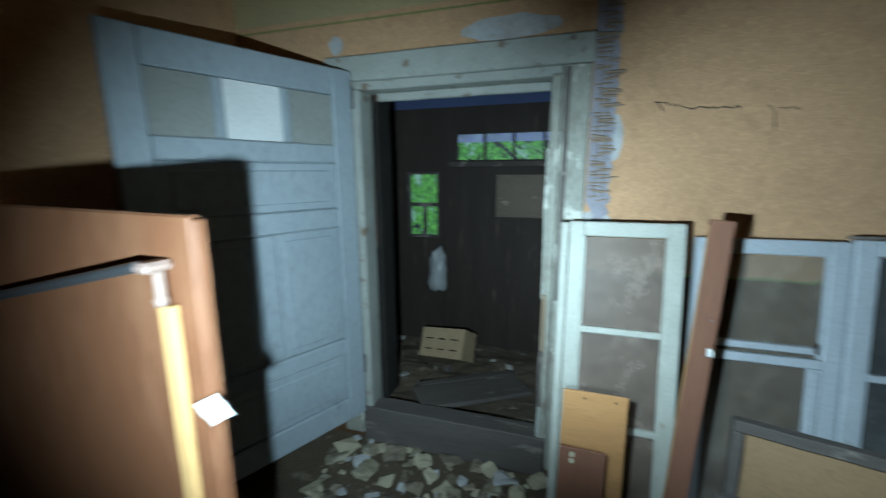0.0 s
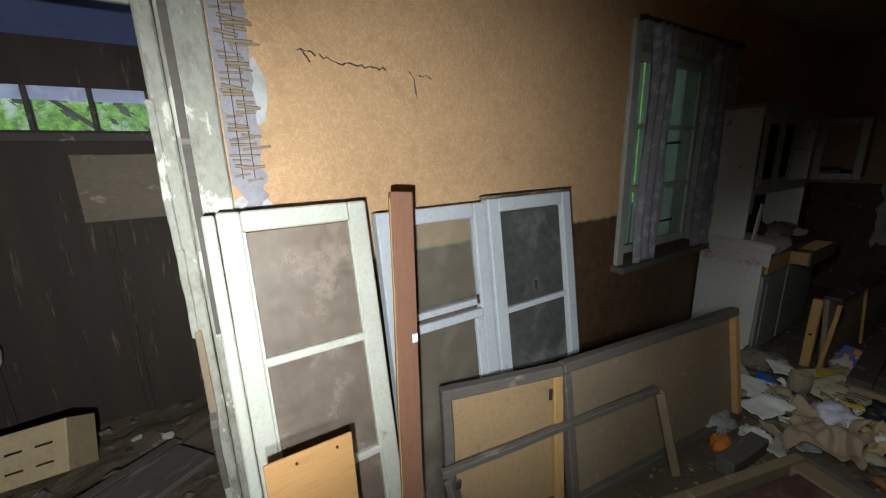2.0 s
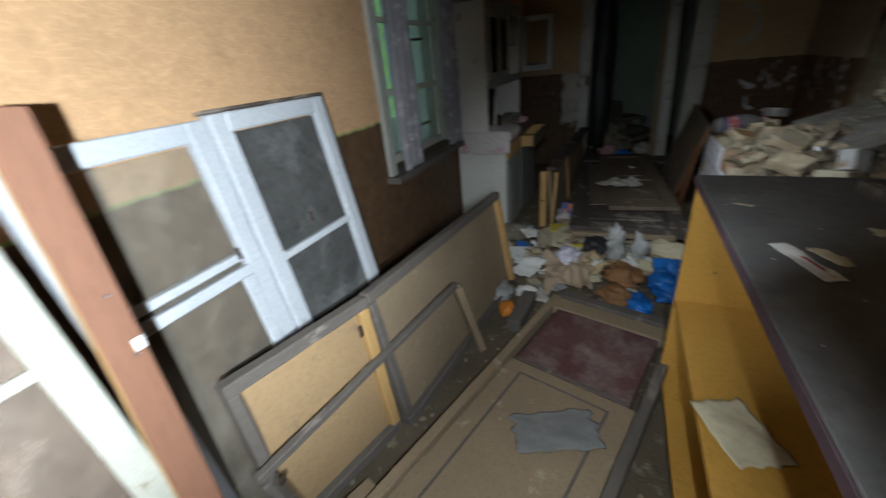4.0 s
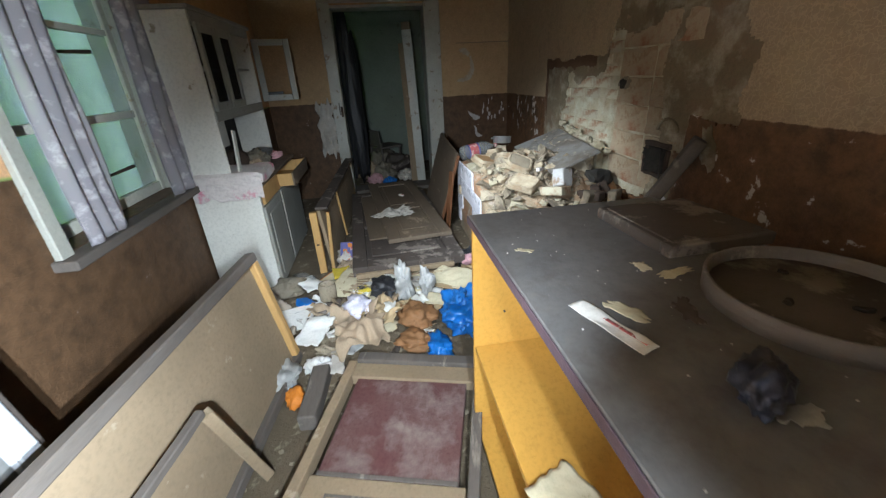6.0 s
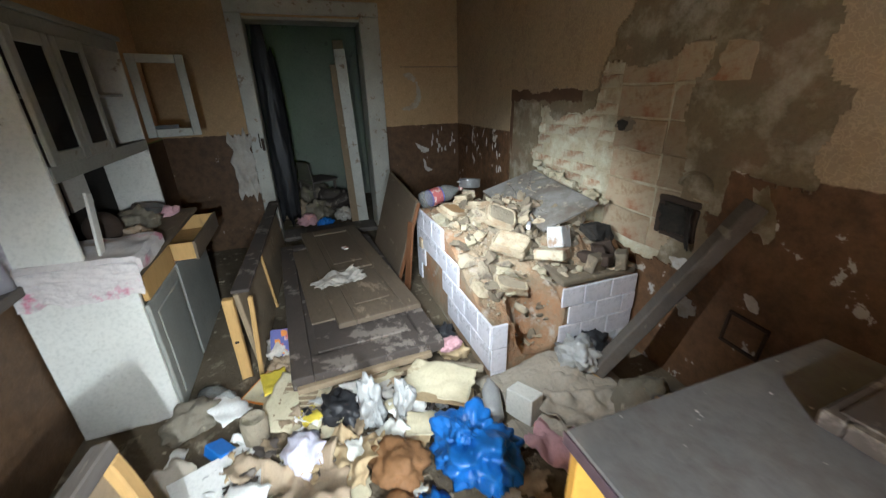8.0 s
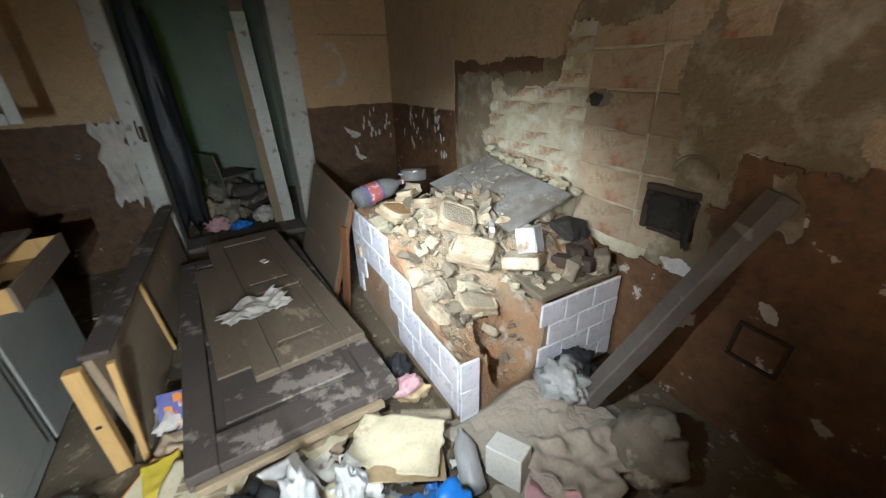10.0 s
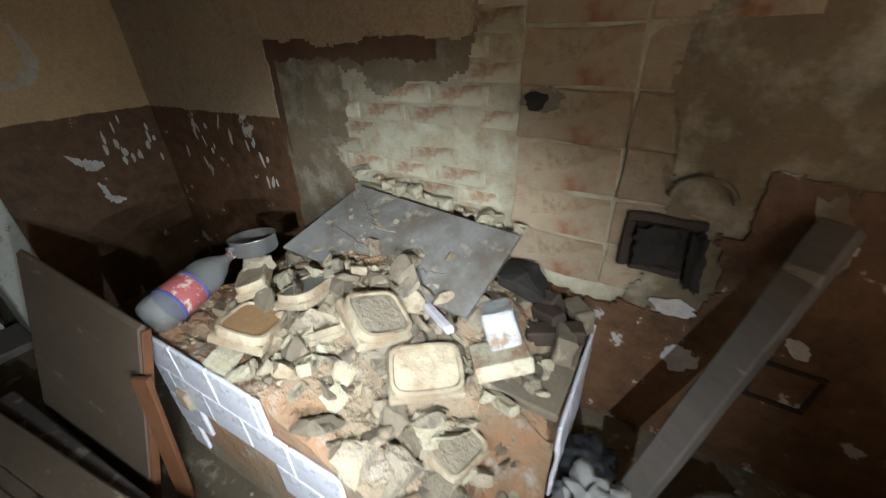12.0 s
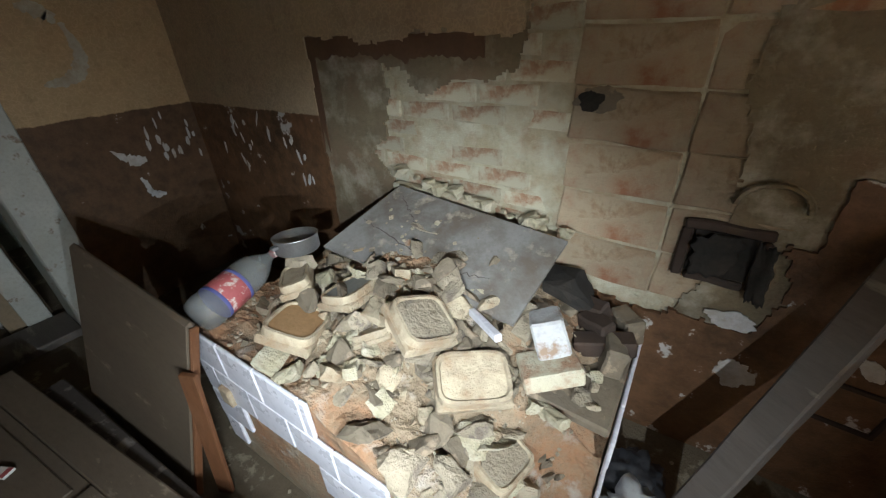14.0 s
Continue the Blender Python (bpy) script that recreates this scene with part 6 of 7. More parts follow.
wb = tagged(obj("white_brick", roughen(wbb, 0.005, 22, 4.0), m_whitewash), "whitewashed brick standing on end among the rubble", "brick")
wb.matrix_world = pose(3.485, 0.335, 0.655, 14, 16, 28)
bb = tagged(obj("brown_brick", roughen(box((-0.09, -0.065, 0), (0.09, 0.065, 0.06), 0.006), 0.004, 18, 7.0), m_brick), "reddish brick lying under a whitewashed one", "brick")
bb.matrix_world = pose(3.47, 0.39, 0.60, 8, 10, 35)
db = tagged(obj("sooty_brick", roughen(box((-0.10, -0.035, 0), (0.10, 0.035, 0.06), 0.006), 0.004, 18, 9.0), m_rustmetal), "soot-blackened brick by the open flue", "brick")
db.matrix_world = pose(3.36, 0.17, 0.575, 0, 8, 20)
lg = tagged(obj("plaster_bar", roughen(box((-0.10, -0.022, 0), (0.10, 0.022, 0.03), 0.006), 0.005, 14, 3.0), m_masonry), "long broken bar of whitish mortar on the slope", "mortar")
lg.matrix_world = pose(3.46, 0.47, 0.525, 6, 18, -28)
bt = tagged(obj("blue_tile_edge", box((-0.09, -0.012, 0), (0.09, 0.012, 0.025), 0.003), m_tile), "pale blue glazed tile edge poking from the rubble", "tile")
bt.matrix_world = pose(3.68, 0.43, 0.735, 0, 10, -35)
# rubble of the heap
rub = random.Random(21)
for k in range(270):
    x, y = rub.uniform(3.36, 4.5), rub.uniform(0.12, 0.84)
    if rub.random() < 0.5:
        x, y = rub.gauss(3.82, 0.24), rub.gauss(0.52, 0.18)
    s = rub.choice((rub.uniform(0.015, 0.04), rub.uniform(0.03, 0.06), rub.uniform(0.05, 0.095)))
    x, y = max(3.36, min(4.55, x)), max(0.1, min(0.84, y))
    if (x > 4.2 and y > 0.7) or (x < 3.45 and y > 0.5):
        s *= 0.5
    o = obj("rubble_lump", rock(s, 200 + k, rub.uniform(0.2, 0.6)), rub.choice([m_rubble, m_rubble, m_rubble, m_firebrick, m_masonry, m_sootclay, m_sootclay]))
    tagged(o, "broken lump of clay and mortar on the stove", "rubble", "rubble on the stove")
    o.matrix_world = pose(x, y, stove_top(x, y) + s * rub.uniform(0.1, 0.45), rub.uniform(-48, 48), rub.uniform(-48, 48), rub.uniform(0, 360))
# sooty bricks and rubble round the open flue
for k, (x, y, z, ry, rz) in enumerate(((3.385, 0.10, 0.535, 12, 60), (3.33, 0.20, 0.545, -8, 15), (3.42, 0.02, 0.56, 20, 75), (3.31, 0.02, 0.54, 4, 40))):
    bk = box((-0.035, -0.06, 0), (0.035, 0.06, 0.13 - 0.03 * (k % 2)), 0.008)
    bmesh.ops.subdivide_edges(bk, edges=[e for e in bk.edges if e.calc_length() > 0.03], cuts=3, use_grid_fill=True)
    o = tagged(obj("sooty_brick", roughen(bk, 0.010, 14, 5.0 + k), m_sootclay if k % 2 else m_rustmetal), "soot-blackened brick standing by the open flue", "brick", "sooty bricks")
    o.matrix_world = pose(x, y, z, 6, ry, rz)
for k in range(26):
    x, y = rub.uniform(3.29, 3.52), rub.uniform(-0.06, 0.42)
    s = rub.choice((rub.uniform(0.012, 0.03), rub.uniform(0.03, 0.05)))
    o = tagged(obj("rubble_lump", rock(s, 1300 + k, rub.uniform(0.3, 0.7)), rub.choice([m_sootclay, m_rubble, m_brick, m_masonry])), "broken brick crumb on the stove's sooty slab", "rubble", "rubble on the stove")
    o.matrix_world = pose(x, y, 0.548 + s * 0.25, rub.uniform(-30, 30), rub.uniform(-30, 30), rub.uniform(0, 360))
grit = bmesh.new()
for k in range(700):
    x, y = rub.uniform(3.35, 4.55), rub.uniform(0.0, 0.86)
    s = rub.uniform(0.004, 0.014)
    merge(grit, moved(rock(s, 900 + k % 40, 0.7), pose(x, y, stove_top(x, y) + s * 0.2, rub.uniform(0, 90), 0, rub.uniform(0, 360))))
tagged(obj("grit", grit, m_rubble), "fine crumbled clay strewn over the stove", "grit", kind="stuff")

# stove plate on top
pb, pr, pf = Vector((4.325, 0.005, 0.948)), Vector((3.563, 0.018, 0.874)), Vector((3.590, 0.363, 0.722))
ux = (pr - pb).normalized()
uz = ux.cross(pf - pr).normalized()
if uz.z < 0:
    uz = -uz
uy = uz.cross(ux)
mpl = Matrix.Translation(pb) @ Matrix((ux, uy, uz)).transposed().to_4x4()
sgn = 1 if (pf - pr).dot(uy) > 0 else -1
pw = (pr - pb).length
bm = bmesh.new()
outline = []
corners = [(0.0, 0.0), (0.765, 0.0), (0.735, -0.378), (0.43, -0.384), (-0.10, -0.415)]
for (xa, ya), (xb, yb) in zip(corners, corners[1:] + corners[:1]):
    for i in range(12):
        u = i / 12
        w = 0.006 * noise.noise(Vector((xa * 9 + u * 5, ya * 9, 2.0))) if ya < -0.3 and yb < -0.3 else 0.0
        outline.append((xa + (xb - xa) * u, sgn * -1 * (ya + (yb - ya) * u + w)))
outline.reverse()
f = bm.faces.new([bm.verts.new((a, b2, 0.0)) for a, b2 in outline])
ret = bmesh.ops.extrude_face_region(bm, geom=[f])
for g in ret["geom"]:
    if isinstance(g, bmesh.types.BMVert):
        g.co.z -= 0.014
bmesh.ops.recalc_face_normals(bm, faces=bm.faces[:])
plate = tagged(obj("stove_plate", bm, m_iron), "large grey cracked stove plate lying tilted on the rubble", "plate")
plate.matrix_world = mpl
for k in range(22):
    s = rub.choice((0.005, 0.008, 0.012, 0.018))
    part("flake", moved(rock(s, 1500 + k, 0.16), pose(0, 0, s * 0.07)), m_rubble if k % 3 else m_masonry, plate, "lime flake").matrix_local = pose(rub.gauss(0.22, 0.12), sgn * rub.gauss(0.2, 0.07), 0.0005, 0, 0, rub.uniform(0, 180))
for k, (xa, ya, xb, yb) in enumerate(((-0.06, 0.22, 0.40, 0.30), (0.24, 0.26, 0.33, 0.345), (0.40, 0.30, 0.59, 0.26), (0.05, 0.05, 0.20, 0.16))):
    cb = bmesh.new()
    pts = [(xa + (xb - xa) * i / 24 + 0.010 * noise.noise(Vector((i * 0.7, k, 0))), ya + (yb - ya) * i / 24 + 0.014 * noise.noise(Vector((i * 0.5, k, 7)))) for i in range(25)]
    wd = [0.0006 + 0.0022 * math.sin(math.pi * i / 24) * (0.6 + 0.4 * noise.noise(Vector((i, k, 3)))) for i in range(25)]
    up = [cb.verts.new((p[0], sgn * (p[1] + w2), 0.0006)) for p, w2 in zip(pts, wd)]
    dn = [cb.verts.new((p[0], sgn * (p[1] - w2), 0.0006)) for p, w2 in zip(pts, wd)]
    for i in range(24):
        cb.faces.new((dn[i], dn[i + 1], up[i + 1], up[i]))
    part("crack", cb, m_crack, plate, "dark crack in the plate")
# lumps that carry the plate
for k, (x, y, z, s) in enumerate(((4.10, 0.10, 0.80, 0.12), (3.75, 0.06, 0.74, 0.12), (4.12, 0.42, 0.76, 0.10), (3.70, 0.30, 0.68, 0.09), (3.95, 0.22, 0.76, 0.12), (4.3, 0.2, 0.72, 0.10))):
    o = tagged(obj("rubble_lump", rock(s, 700 + k, 0.9), m_rubble), "broken lump of masonry under the stove plate", "rubble", "rubble on the stove")
    o.matrix_world = pose(x, y, z, 0, 0, 50 * k)
for k in range(16):
    x = 3.62 + 0.05 * k + rub.uniform(-0.03, 0.03)
    s = rub.choice((rub.uniform(0.015, 0.03), rub.uniform(0.03, 0.06)))
    o = tagged(obj("rubble_lump", rock(s, 800 + k, 0.8), m_masonry), "crumbled mortar along the foot of the wall", "rubble", "rubble on the stove")
    o.matrix_world = pose(x, -0.05, 0.86 + 0.10 * (x - 3.55) / 0.65 + rub.uniform(-0.02, 0.01), 0, 0, 40 * k)
ledge = moved(box((3.72, -0.112, 0.6), (4.40, -0.045, 0.83), 0.01), Matrix())
part("mortar_ledge", roughen(ledge, 0.012, 8, 2.0), m_masonry, stove)
part("mortar_ledge", roughen(box((3.90, -0.110, 0.82), (4.42, -0.050, 0.925), 0.012), 0.012, 8, 5.0), m_masonry, stove)

bottle = thing("plastic_bottle", look((4.50, 0.885, 0.752), (4.555, 0.555, 0.800)) @ pose(0, 0, 0, 180, 0, 0), "clear plastic bottle with red and blue label on the stove", "bottle")
part("body", lathe([(0.03, 0.0), (0.058, 0.006), (0.066, 0.03), (0.066, 0.10), (0.064, 0.11), (0.066, 0.12), (0.066, 0.22), (0.062, 0.25), (0.045, 0.29), (0.022, 0.325), (0.016, 0.34), (0.016, 0.36), (0.001, 0.361)], 28), m_bottle, bottle)
part("label", lathe([(0.0664, 0.075), (0.0672, 0.076), (0.0672, 0.175), (0.0664, 0.176)], 28), m_red, bottle, "red label")
for h in (0.073, 0.166):
    part("label_band", lathe([(0.0668, h), (0.0678, h + 0.001), (0.0678, h + 0.012), (0.0668, h + 0.013)], 28), m_print_blue, bottle, "blue label band")
part("label_field", moved(lathe([(0.001, 0), (0.018, 0.001), (0.018, 0.0), (0.001, -0.001)], 18), pose(0.0, 0.068, 0.12, -90, 0, 0)), m_paper, bottle, "white round emblem")
part("cap", lathe([(0.017, 0.352), (0.019, 0.354), (0.019, 0.376), (0.001, 0.377)], 18), m_red, bottle)
pot = thing("tin_pot", pose(4.44, 0.50, 0.835, 4, 6, 0), "small dull aluminium pot without a lid on the rubble", "pot")
part("body", lathe([(0.001, 0.0), (0.076, 0.001), (0.082, 0.008), (0.082, 0.058), (0.086, 0.062), (0.079, 0.062), (0.077, 0.010), (0.001, 0.006)], 32), m_tin, pot)
part("handle", box((-0.012, 0.082, 0.036), (0.012, 0.105, 0.050), 0.003), m_tin, pot)
o = tagged(obj("rubble_lump", rock(0.075, 991, 0.95), m_rubble), "broken lump under the tin pot", "rubble", "rubble on the stove")
o.matrix_world = pose(4.44, 0.50, 0.775)

# soot door, hole and hook in the wall above the stove
soot = thing("soot_door", pose(3.115, SOUTH, 0.885), "broken flue opening with torn black sheet iron hanging out", "flue opening")
for k, (lo, hi) in enumerate((((-0.115, -0.02, 0.078), (0.115, 0.010, 0.112)), ((-0.118, -0.02, -0.10), (-0.088, 0.010, 0.077)), ((0.084, -0.02, -0.10), (0.118, 0.010, 0.077)), ((-0.087, -0.02, -0.105), (0.083, 0.012, -0.078)))):
    part("jamb", worn(lo, (hi[0], hi[1] - 0.006, hi[2]), 6, 0.010, 0.006, 3.0 + k), m_rustmetal, soot, "sooty broken plaster edge")
# flat plate: soot and the hollow's shade are both in its black
part("cavity", box((-0.087, -0.018, -0.077), (0.083, -0.004, 0.077), 0.002), m_nearblack, soot, "sooty black plate painted as a dark hollow")
part("sheet_iron", moved(sheet(0.13, 0.15, 14, 0.018, 9, 4.0, 0.003, ragged=0.25), pose(0.01, 0.022, 0.0, 82, 6, 12)), m_nearblack, soot, "torn blackened sheet iron")
part("hanging_flap", moved(sheet(0.055, 0.20, 14, 0.014, 10, 7.0, 0.003, ragged=0.3), pose(-0.105, 0.048, -0.02, 86, 4, -32)), m_nearblack, soot, "bent sooty flap")
hole = thing("flue_hole", pose(3.582, SOUTH - 0.006, 1.326, 90, 0, 0), "small black sooty hole in the brickwork", "hole")
# thin flake whose black holds the soot and the depth's shade
part("mouth", blob(0.075, 0.062, 12.0, 0.003, 36), m_nearblack, hole)
part("soot_stain", moved(blob(0.13, 0.080, 15.0, 0.002, 40), pose(-0.02, 0.008, 0.0022)), m_sootclay, hole, "sooty stain round the hole")
b = bmesh.new()
for i in range(14):
    a = math.pi * i / 13
    c0 = Vector((3.04 + 0.085 * math.cos(a), SOUTH + 0.01, 1.07 + 0.07 * math.sin(a)))
    a2 = math.pi * (i + 1) / 13
    c1 = Vector((3.04 + 0.085 * math.cos(a2), SOUTH + 0.01, 1.07 + 0.07 * math.sin(a2)))
    if i < 13:
        rod(c0, c1, 0.009, n=6, bm=b)
part("plaster_lip", b, m_plaster, wall_s)
# flap of loose paint, small iron frame on the wall
for k, (x, z, w, h, rz, mt) in enumerate(((2.72, 1.02, 0.10, 0.22, 20, m_plaster), (2.66, 0.62, 0.05, 0.09, 50, m_plasterwhite), (3.02, 0.66, 0.16, 0.07, 0, m_plasterwhite), (2.95, 0.45, 0.10, 0.12, 10, m_plasterwhite))):
    b = blob(w, h, 30 + k, 0.004, 40)
    part("paint_flake", moved(b, pose(x, SOUTH + 0.004, z, 90, rz, 0)), mt, wall_s, "loose flake of paint")
fr = thing("soot_hatch", pose(2.65, SOUTH, 0.46, 0, -4, 0), "small dark iron hatch frame in the wall", "hatch")
for lo, hi in (((-0.09, 0, 0.07), (0.09, 0.014, 0.086)), ((-0.09, 0, -0.086), (0.09, 0.014, -0.07)), ((-0.09, 0, -0.069), (-0.075, 0.014, 0.069)), ((0.075, 0, -0.069), (0.09, 0.014, 0.069))):
    part("frame_side", box(lo, hi, 0.003), m_rustmetal, fr)
part("flap", box((-0.074, 0.0, -0.069), (0.074, 0.006, 0.069), 0.002), m_wall_s, fr)
# leaning beam
bd0, bd1 = Vector((3.03, 0.36, 0.10)), Vector((2.725, -0.045, 1.07))
L = (bd1 - bd0).length
beam = tagged(obj("beam", worn((-0.045, -0.035, 0), (0.045, 0.035, L), 10, 0.004, 0.006, 5.0), m_greywood), "grey weathered timber leaning against the wall beside the stove", "beam")
beam.matrix_world = Matrix.Translation(bd0) @ (bd1 - bd0).to_track_quat("Z", "Y").to_matrix().to_4x4()
part("cut_end", worn((-0.044, -0.034, -0.006), (0.044, 0.034, -0.001), 1, 0.001, 0.002, 3), m_rawwood, beam, "pale sawn end")
# tarpaulin, sack and plaster spill at the stove's foot
b = bmesh.new()
bmesh.ops.create_grid(b, x_segments=50, y_segments=40, size=0.5)
for v in b.verts:
    x, y = 3.02 + v.co.x * 0.62, 0.62 + v.co.y * 0.86
    z = 0.0 + 0.11 * math.exp(-((x - 3.25) ** 2 / 0.03 + (y - 0.6) ** 2 / 0.05)) + 0.07 * math.exp(-((x - 3.0) ** 2 / 0.03 + (y - 0.45) ** 2 / 0.04)) + 0.03 * noise.fractal(Vector((x * 6, y * 6, 1)), 1, 2, 4) + 0.03
    edge = max(abs(v.co.x), abs(v.co.y)) * 2
    v.co = Vector((x, y, max(0.0, z * (1 - max(0, edge - 0.7) / 0.3))))
spill = tagged(obj("plaster_spill", b, m_dustcloth), "spill of grey plaster dust at the foot of the stove", "rubble", kind="stuff")
o = tagged(obj("tarpaulin", sheet(0.36, 0.40, 40, 0.06, 5.5, 9.0, 0.004, ragged=0.3), m_dustcloth), "dust-grey crumpled tarpaulin at the foot of the stove", "tarpaulin")
o.matrix_world = pose(2.88, 0.56, 0.04, 0, -4, 25)
o = tagged(obj("sack", bag(0.15, 0.16, 0.15, 3.0, 0.22), m_sack), "full grimy sack slumped under the leaning beam", "sack")
o.matrix_world = pose(2.74, 0.33, 0.0, 0, 0, 30)
part("neck", moved(bag(0.055, 0.05, 0.05, 21.0, 0.5, 3), pose(-0.03, 0.02, 0.205)), m_sack, o)
part("tie_string", lathe([(0.036, 0.222), (0.041, 0.224), (0.041, 0.232), (0.036, 0.234)], 16), m_rawwood, o, "twine round the neck").matrix_local = pose(-0.03, 0.02, 0)
o = tagged(obj("plastic_bag", bag(0.13, 0.11, 0.09, 6.0, 0.55), m_bagwhite), "crumpled whitish plastic bundle beside the stove", "bag")
o.matrix_world = pose(3.12, 0.42, 0.10, 0, 0, 10)
o = tagged(obj("black_bag", bag(0.10, 0.10, 0.07, 8.0, 0.5), m_black), "black plastic bag end beside the stove", "bag")
o.matrix_world = pose(3.17, 0.27, 0.10, 0, 0, 60)

# ---------------------------------------------------------------- litter in the middle of the room
def litter_height(x, y):
    base = 0.085 * math.exp(-((x - 3.05) ** 2 / 0.28 + (y - 1.75) ** 2 / 0.55))
    return base + 0.012 * noise.fractal(Vector((x * 9, y * 9, 4)), 1, 2, 3)


b = bmesh.new()
bmesh.ops.create_grid(b, x_segments=90, y_segments=110, size=0.5)
for v in b.verts:
    x, y = 3.05 + v.co.x * 1.5, 1.75 + v.co.y * 1.9
    v.co = Vector((x, y, litter_height(x, y) + 0.003))
tagged(obj("rubbish_bed", b, m_floor), "trodden bed of rubbish and dust", "rubbish", kind="stuff")


def put(name, bm, material, label, cat, x, y, rz=0, lift=0.0, rx=0, ry=0, group=""):
    o = tagged(obj(name, bm, material), label, cat, group)
    o.matrix_world = pose(x, y, litter_height(x, y) + lift, rx, ry, rz)
    return o


put("white_board_sheet", box((-0.16, -0.12, 0), (0.16, 0.12, 0.006), 0.002), m_paper, "white sheet of card lying on the rubbish", "card", 3.05, 2.20, -62, 0.045, 4, 6)
sack = put("blue_sack", bag(0.20, 0.17, 0.14, 2.0, 0.42, 5), m_blue, "shiny blue plastic sack, crumpled, on the rubbish", "plastic bag", 2.80, 1.20, 30)
part("torn_mouth", sheet(0.22, 0.13, 26, 0.07, 8, 5.0, 0.002, ragged=0.35), m_blue, sack).matrix_local = pose(0.12, -0.10, 0.02, 14, 24, -30)
part("gathered_neck", moved(bag(0.05, 0.035, 0.05, 24.0, 0.7, 4), pose(0.02, 0.05, 0.17)), m_blue, sack)
sack = put("blue_sack", bag(0.12, 0.07, 0.05, 5.0, 0.4, 4), m_blue, "small blue plastic sack, flattened, on the rubbish", "plastic bag", 2.62, 1.42, 10)
part("torn_mouth", sheet(0.12, 0.09, 16, 0.03, 9, 8.0, 0.002, ragged=0.35), m_blue, sack).matrix_local = pose(-0.09, 0.02, 0.005, 0, -8, 20)
put("leather_bag", bag(0.13, 0.11, 0.07, 9.0, 0.4, 4), m_brownbag, "brown crumpled leather bag on the rubbish", "bag", 2.86, 1.52, 20)
put("leather_bag", bag(0.11, 0.08, 0.05, 12.0, 0.4, 4), m_brownbag, "small brown leather pouch on the rubbish", "bag", 2.68, 1.55, 80)
put("clear_bag", bag(0.085, 0.06, 0.15, 3.0, 0.5, 4), m_bagwhite, "upright grey translucent plastic bag", "plastic bag", 3.14, 1.57, 0)
put("lilac_bag", bag(0.11, 0.09, 0.06, 7.0, 0.4, 4), m_lilac, "knotted lilac-white plastic bag", "plastic bag", 3.05, 1.88, 15)
put("black_bag", bag(0.12, 0.09, 0.07, 14.0, 0.5, 4), m_black, "black plastic bag torn open on the rubbish", "plastic bag", 3.24, 1.70, 40)
put("beige_cloth", sheet(0.42, 0.28, 40, 0.10, 5, 3.0, 0.005, ragged=0.3), m_beige, "beige cloth crumpled on the rubbish", "cloth", 2.82, 1.86, 10)
put("pinkish_cloth", sheet(0.24, 0.24, 26, 0.09, 6, 7.0, 0.004, ragged=0.3), m_card, "pale orange crumpled paper bag", "paper bag", 2.95, 1.70, 60)
jar = put("clay_jar", lathe([(0.04, 0), (0.055, 0.004), (0.058, 0.10), (0.052, 0.115), (0.054, 0.122), (0.047, 0.122), (0.044, 0.03), (0.001, 0.02)], 26), m_rubble, "dusty cream clay jar standing in the rubbish", "jar", 3.23, 2.08, 0, 0.02, 0, 5)
cupo = put("white_cup", lathe([(0.02, 0), (0.03, 0.004), (0.04, 0.06), (0.042, 0.07), (0.037, 0.068), (0.026, 0.012), (0.001, 0.010)], 22), m_cabwhite, "white enamel cup tipped over in the rubbish", "cup", 3.24, 1.42, 20, 0.05, 60, 0)
part("handle", rod((0.042, 0, 0.02), (0.062, 0, 0.035), 0.005, n=8, bm=rod((0.062, 0, 0.035), (0.042, 0, 0.055), 0.005, n=8)), m_cabwhite, cupo)
bluecan = put("blue_carton", box((-0.06, -0.04, 0), (0.06, 0.04, 0.05), 0.004), m_blue, "small blue carton among the rubbish", "carton", 3.22, 2.24, 40, 0.01, 20)
put("cardboard_piece", box((-0.15, -0.09, 0), (0.15, 0.09, 0.004), 0.001), m_card, "flat torn piece of cardboard leaning on the rubbish", "cardboard", 3.16, 1.20, 65, 0.07, 14, -6)
pbt = thing("grey_bottle", pose(3.06, 0.98, litter_height(3.06, 0.98) + 0.05, 90, 0, 70), "dark grey plastic bottle lying in the rubbish", "bottle")
part("body", lathe([(0.02, -0.12), (0.045, -0.11), (0.047, 0.06), (0.03, 0.11), (0.014, 0.13), (0.014, 0.15), (0.001, 0.151)], 24), m_bagwhite, pbt)
gb = thing("brown_glass_bottle", pose(3.66, 2.33, 0.05, 72, 0, -40), "dusty glass bottle against the dresser", "bottle")
part("body", lathe([(0.02, -0.09), (0.05, -0.08), (0.055, 0.02), (0.03, 0.09), (0.016, 0.12), (0.018, 0.15), (0.001, 0.151)], 24), m_bottle, gb)
wbx = put("white_carton", box((-0.075, -0.05, 0), (0.075, 0.05, 0.14), 0.004), m_cabwhite, "white carton standing crooked beside the tarpaulin", "carton", 2.97, 0.85, 25, 0.0, 8, 6)
put("pink_cloth", sheet(0.26, 0.22, 26, 0.09, 5, 17.0, 0.004, ragged=0.3), m_pink, "pink dusty cloth on the floor", "cloth", 2.74, 0.80, 35)
put("pale_cloth", sheet(0.34, 0.30, 30, 0.10, 5, 27.0, 0.005, ragged=0.3), m_dustcloth, "dust-coloured cloth thrown on the rubbish", "cloth", 2.95, 2.42, 20)
news = put("newspaper", sheet(0.40, 0.30, 24, 0.02, 4, 13.0, 0.004, ragged=0.12), m_cream, "yellowed newspaper spread on the rubbish", "newspaper", 3.40, 1.90, -18, 0.05)
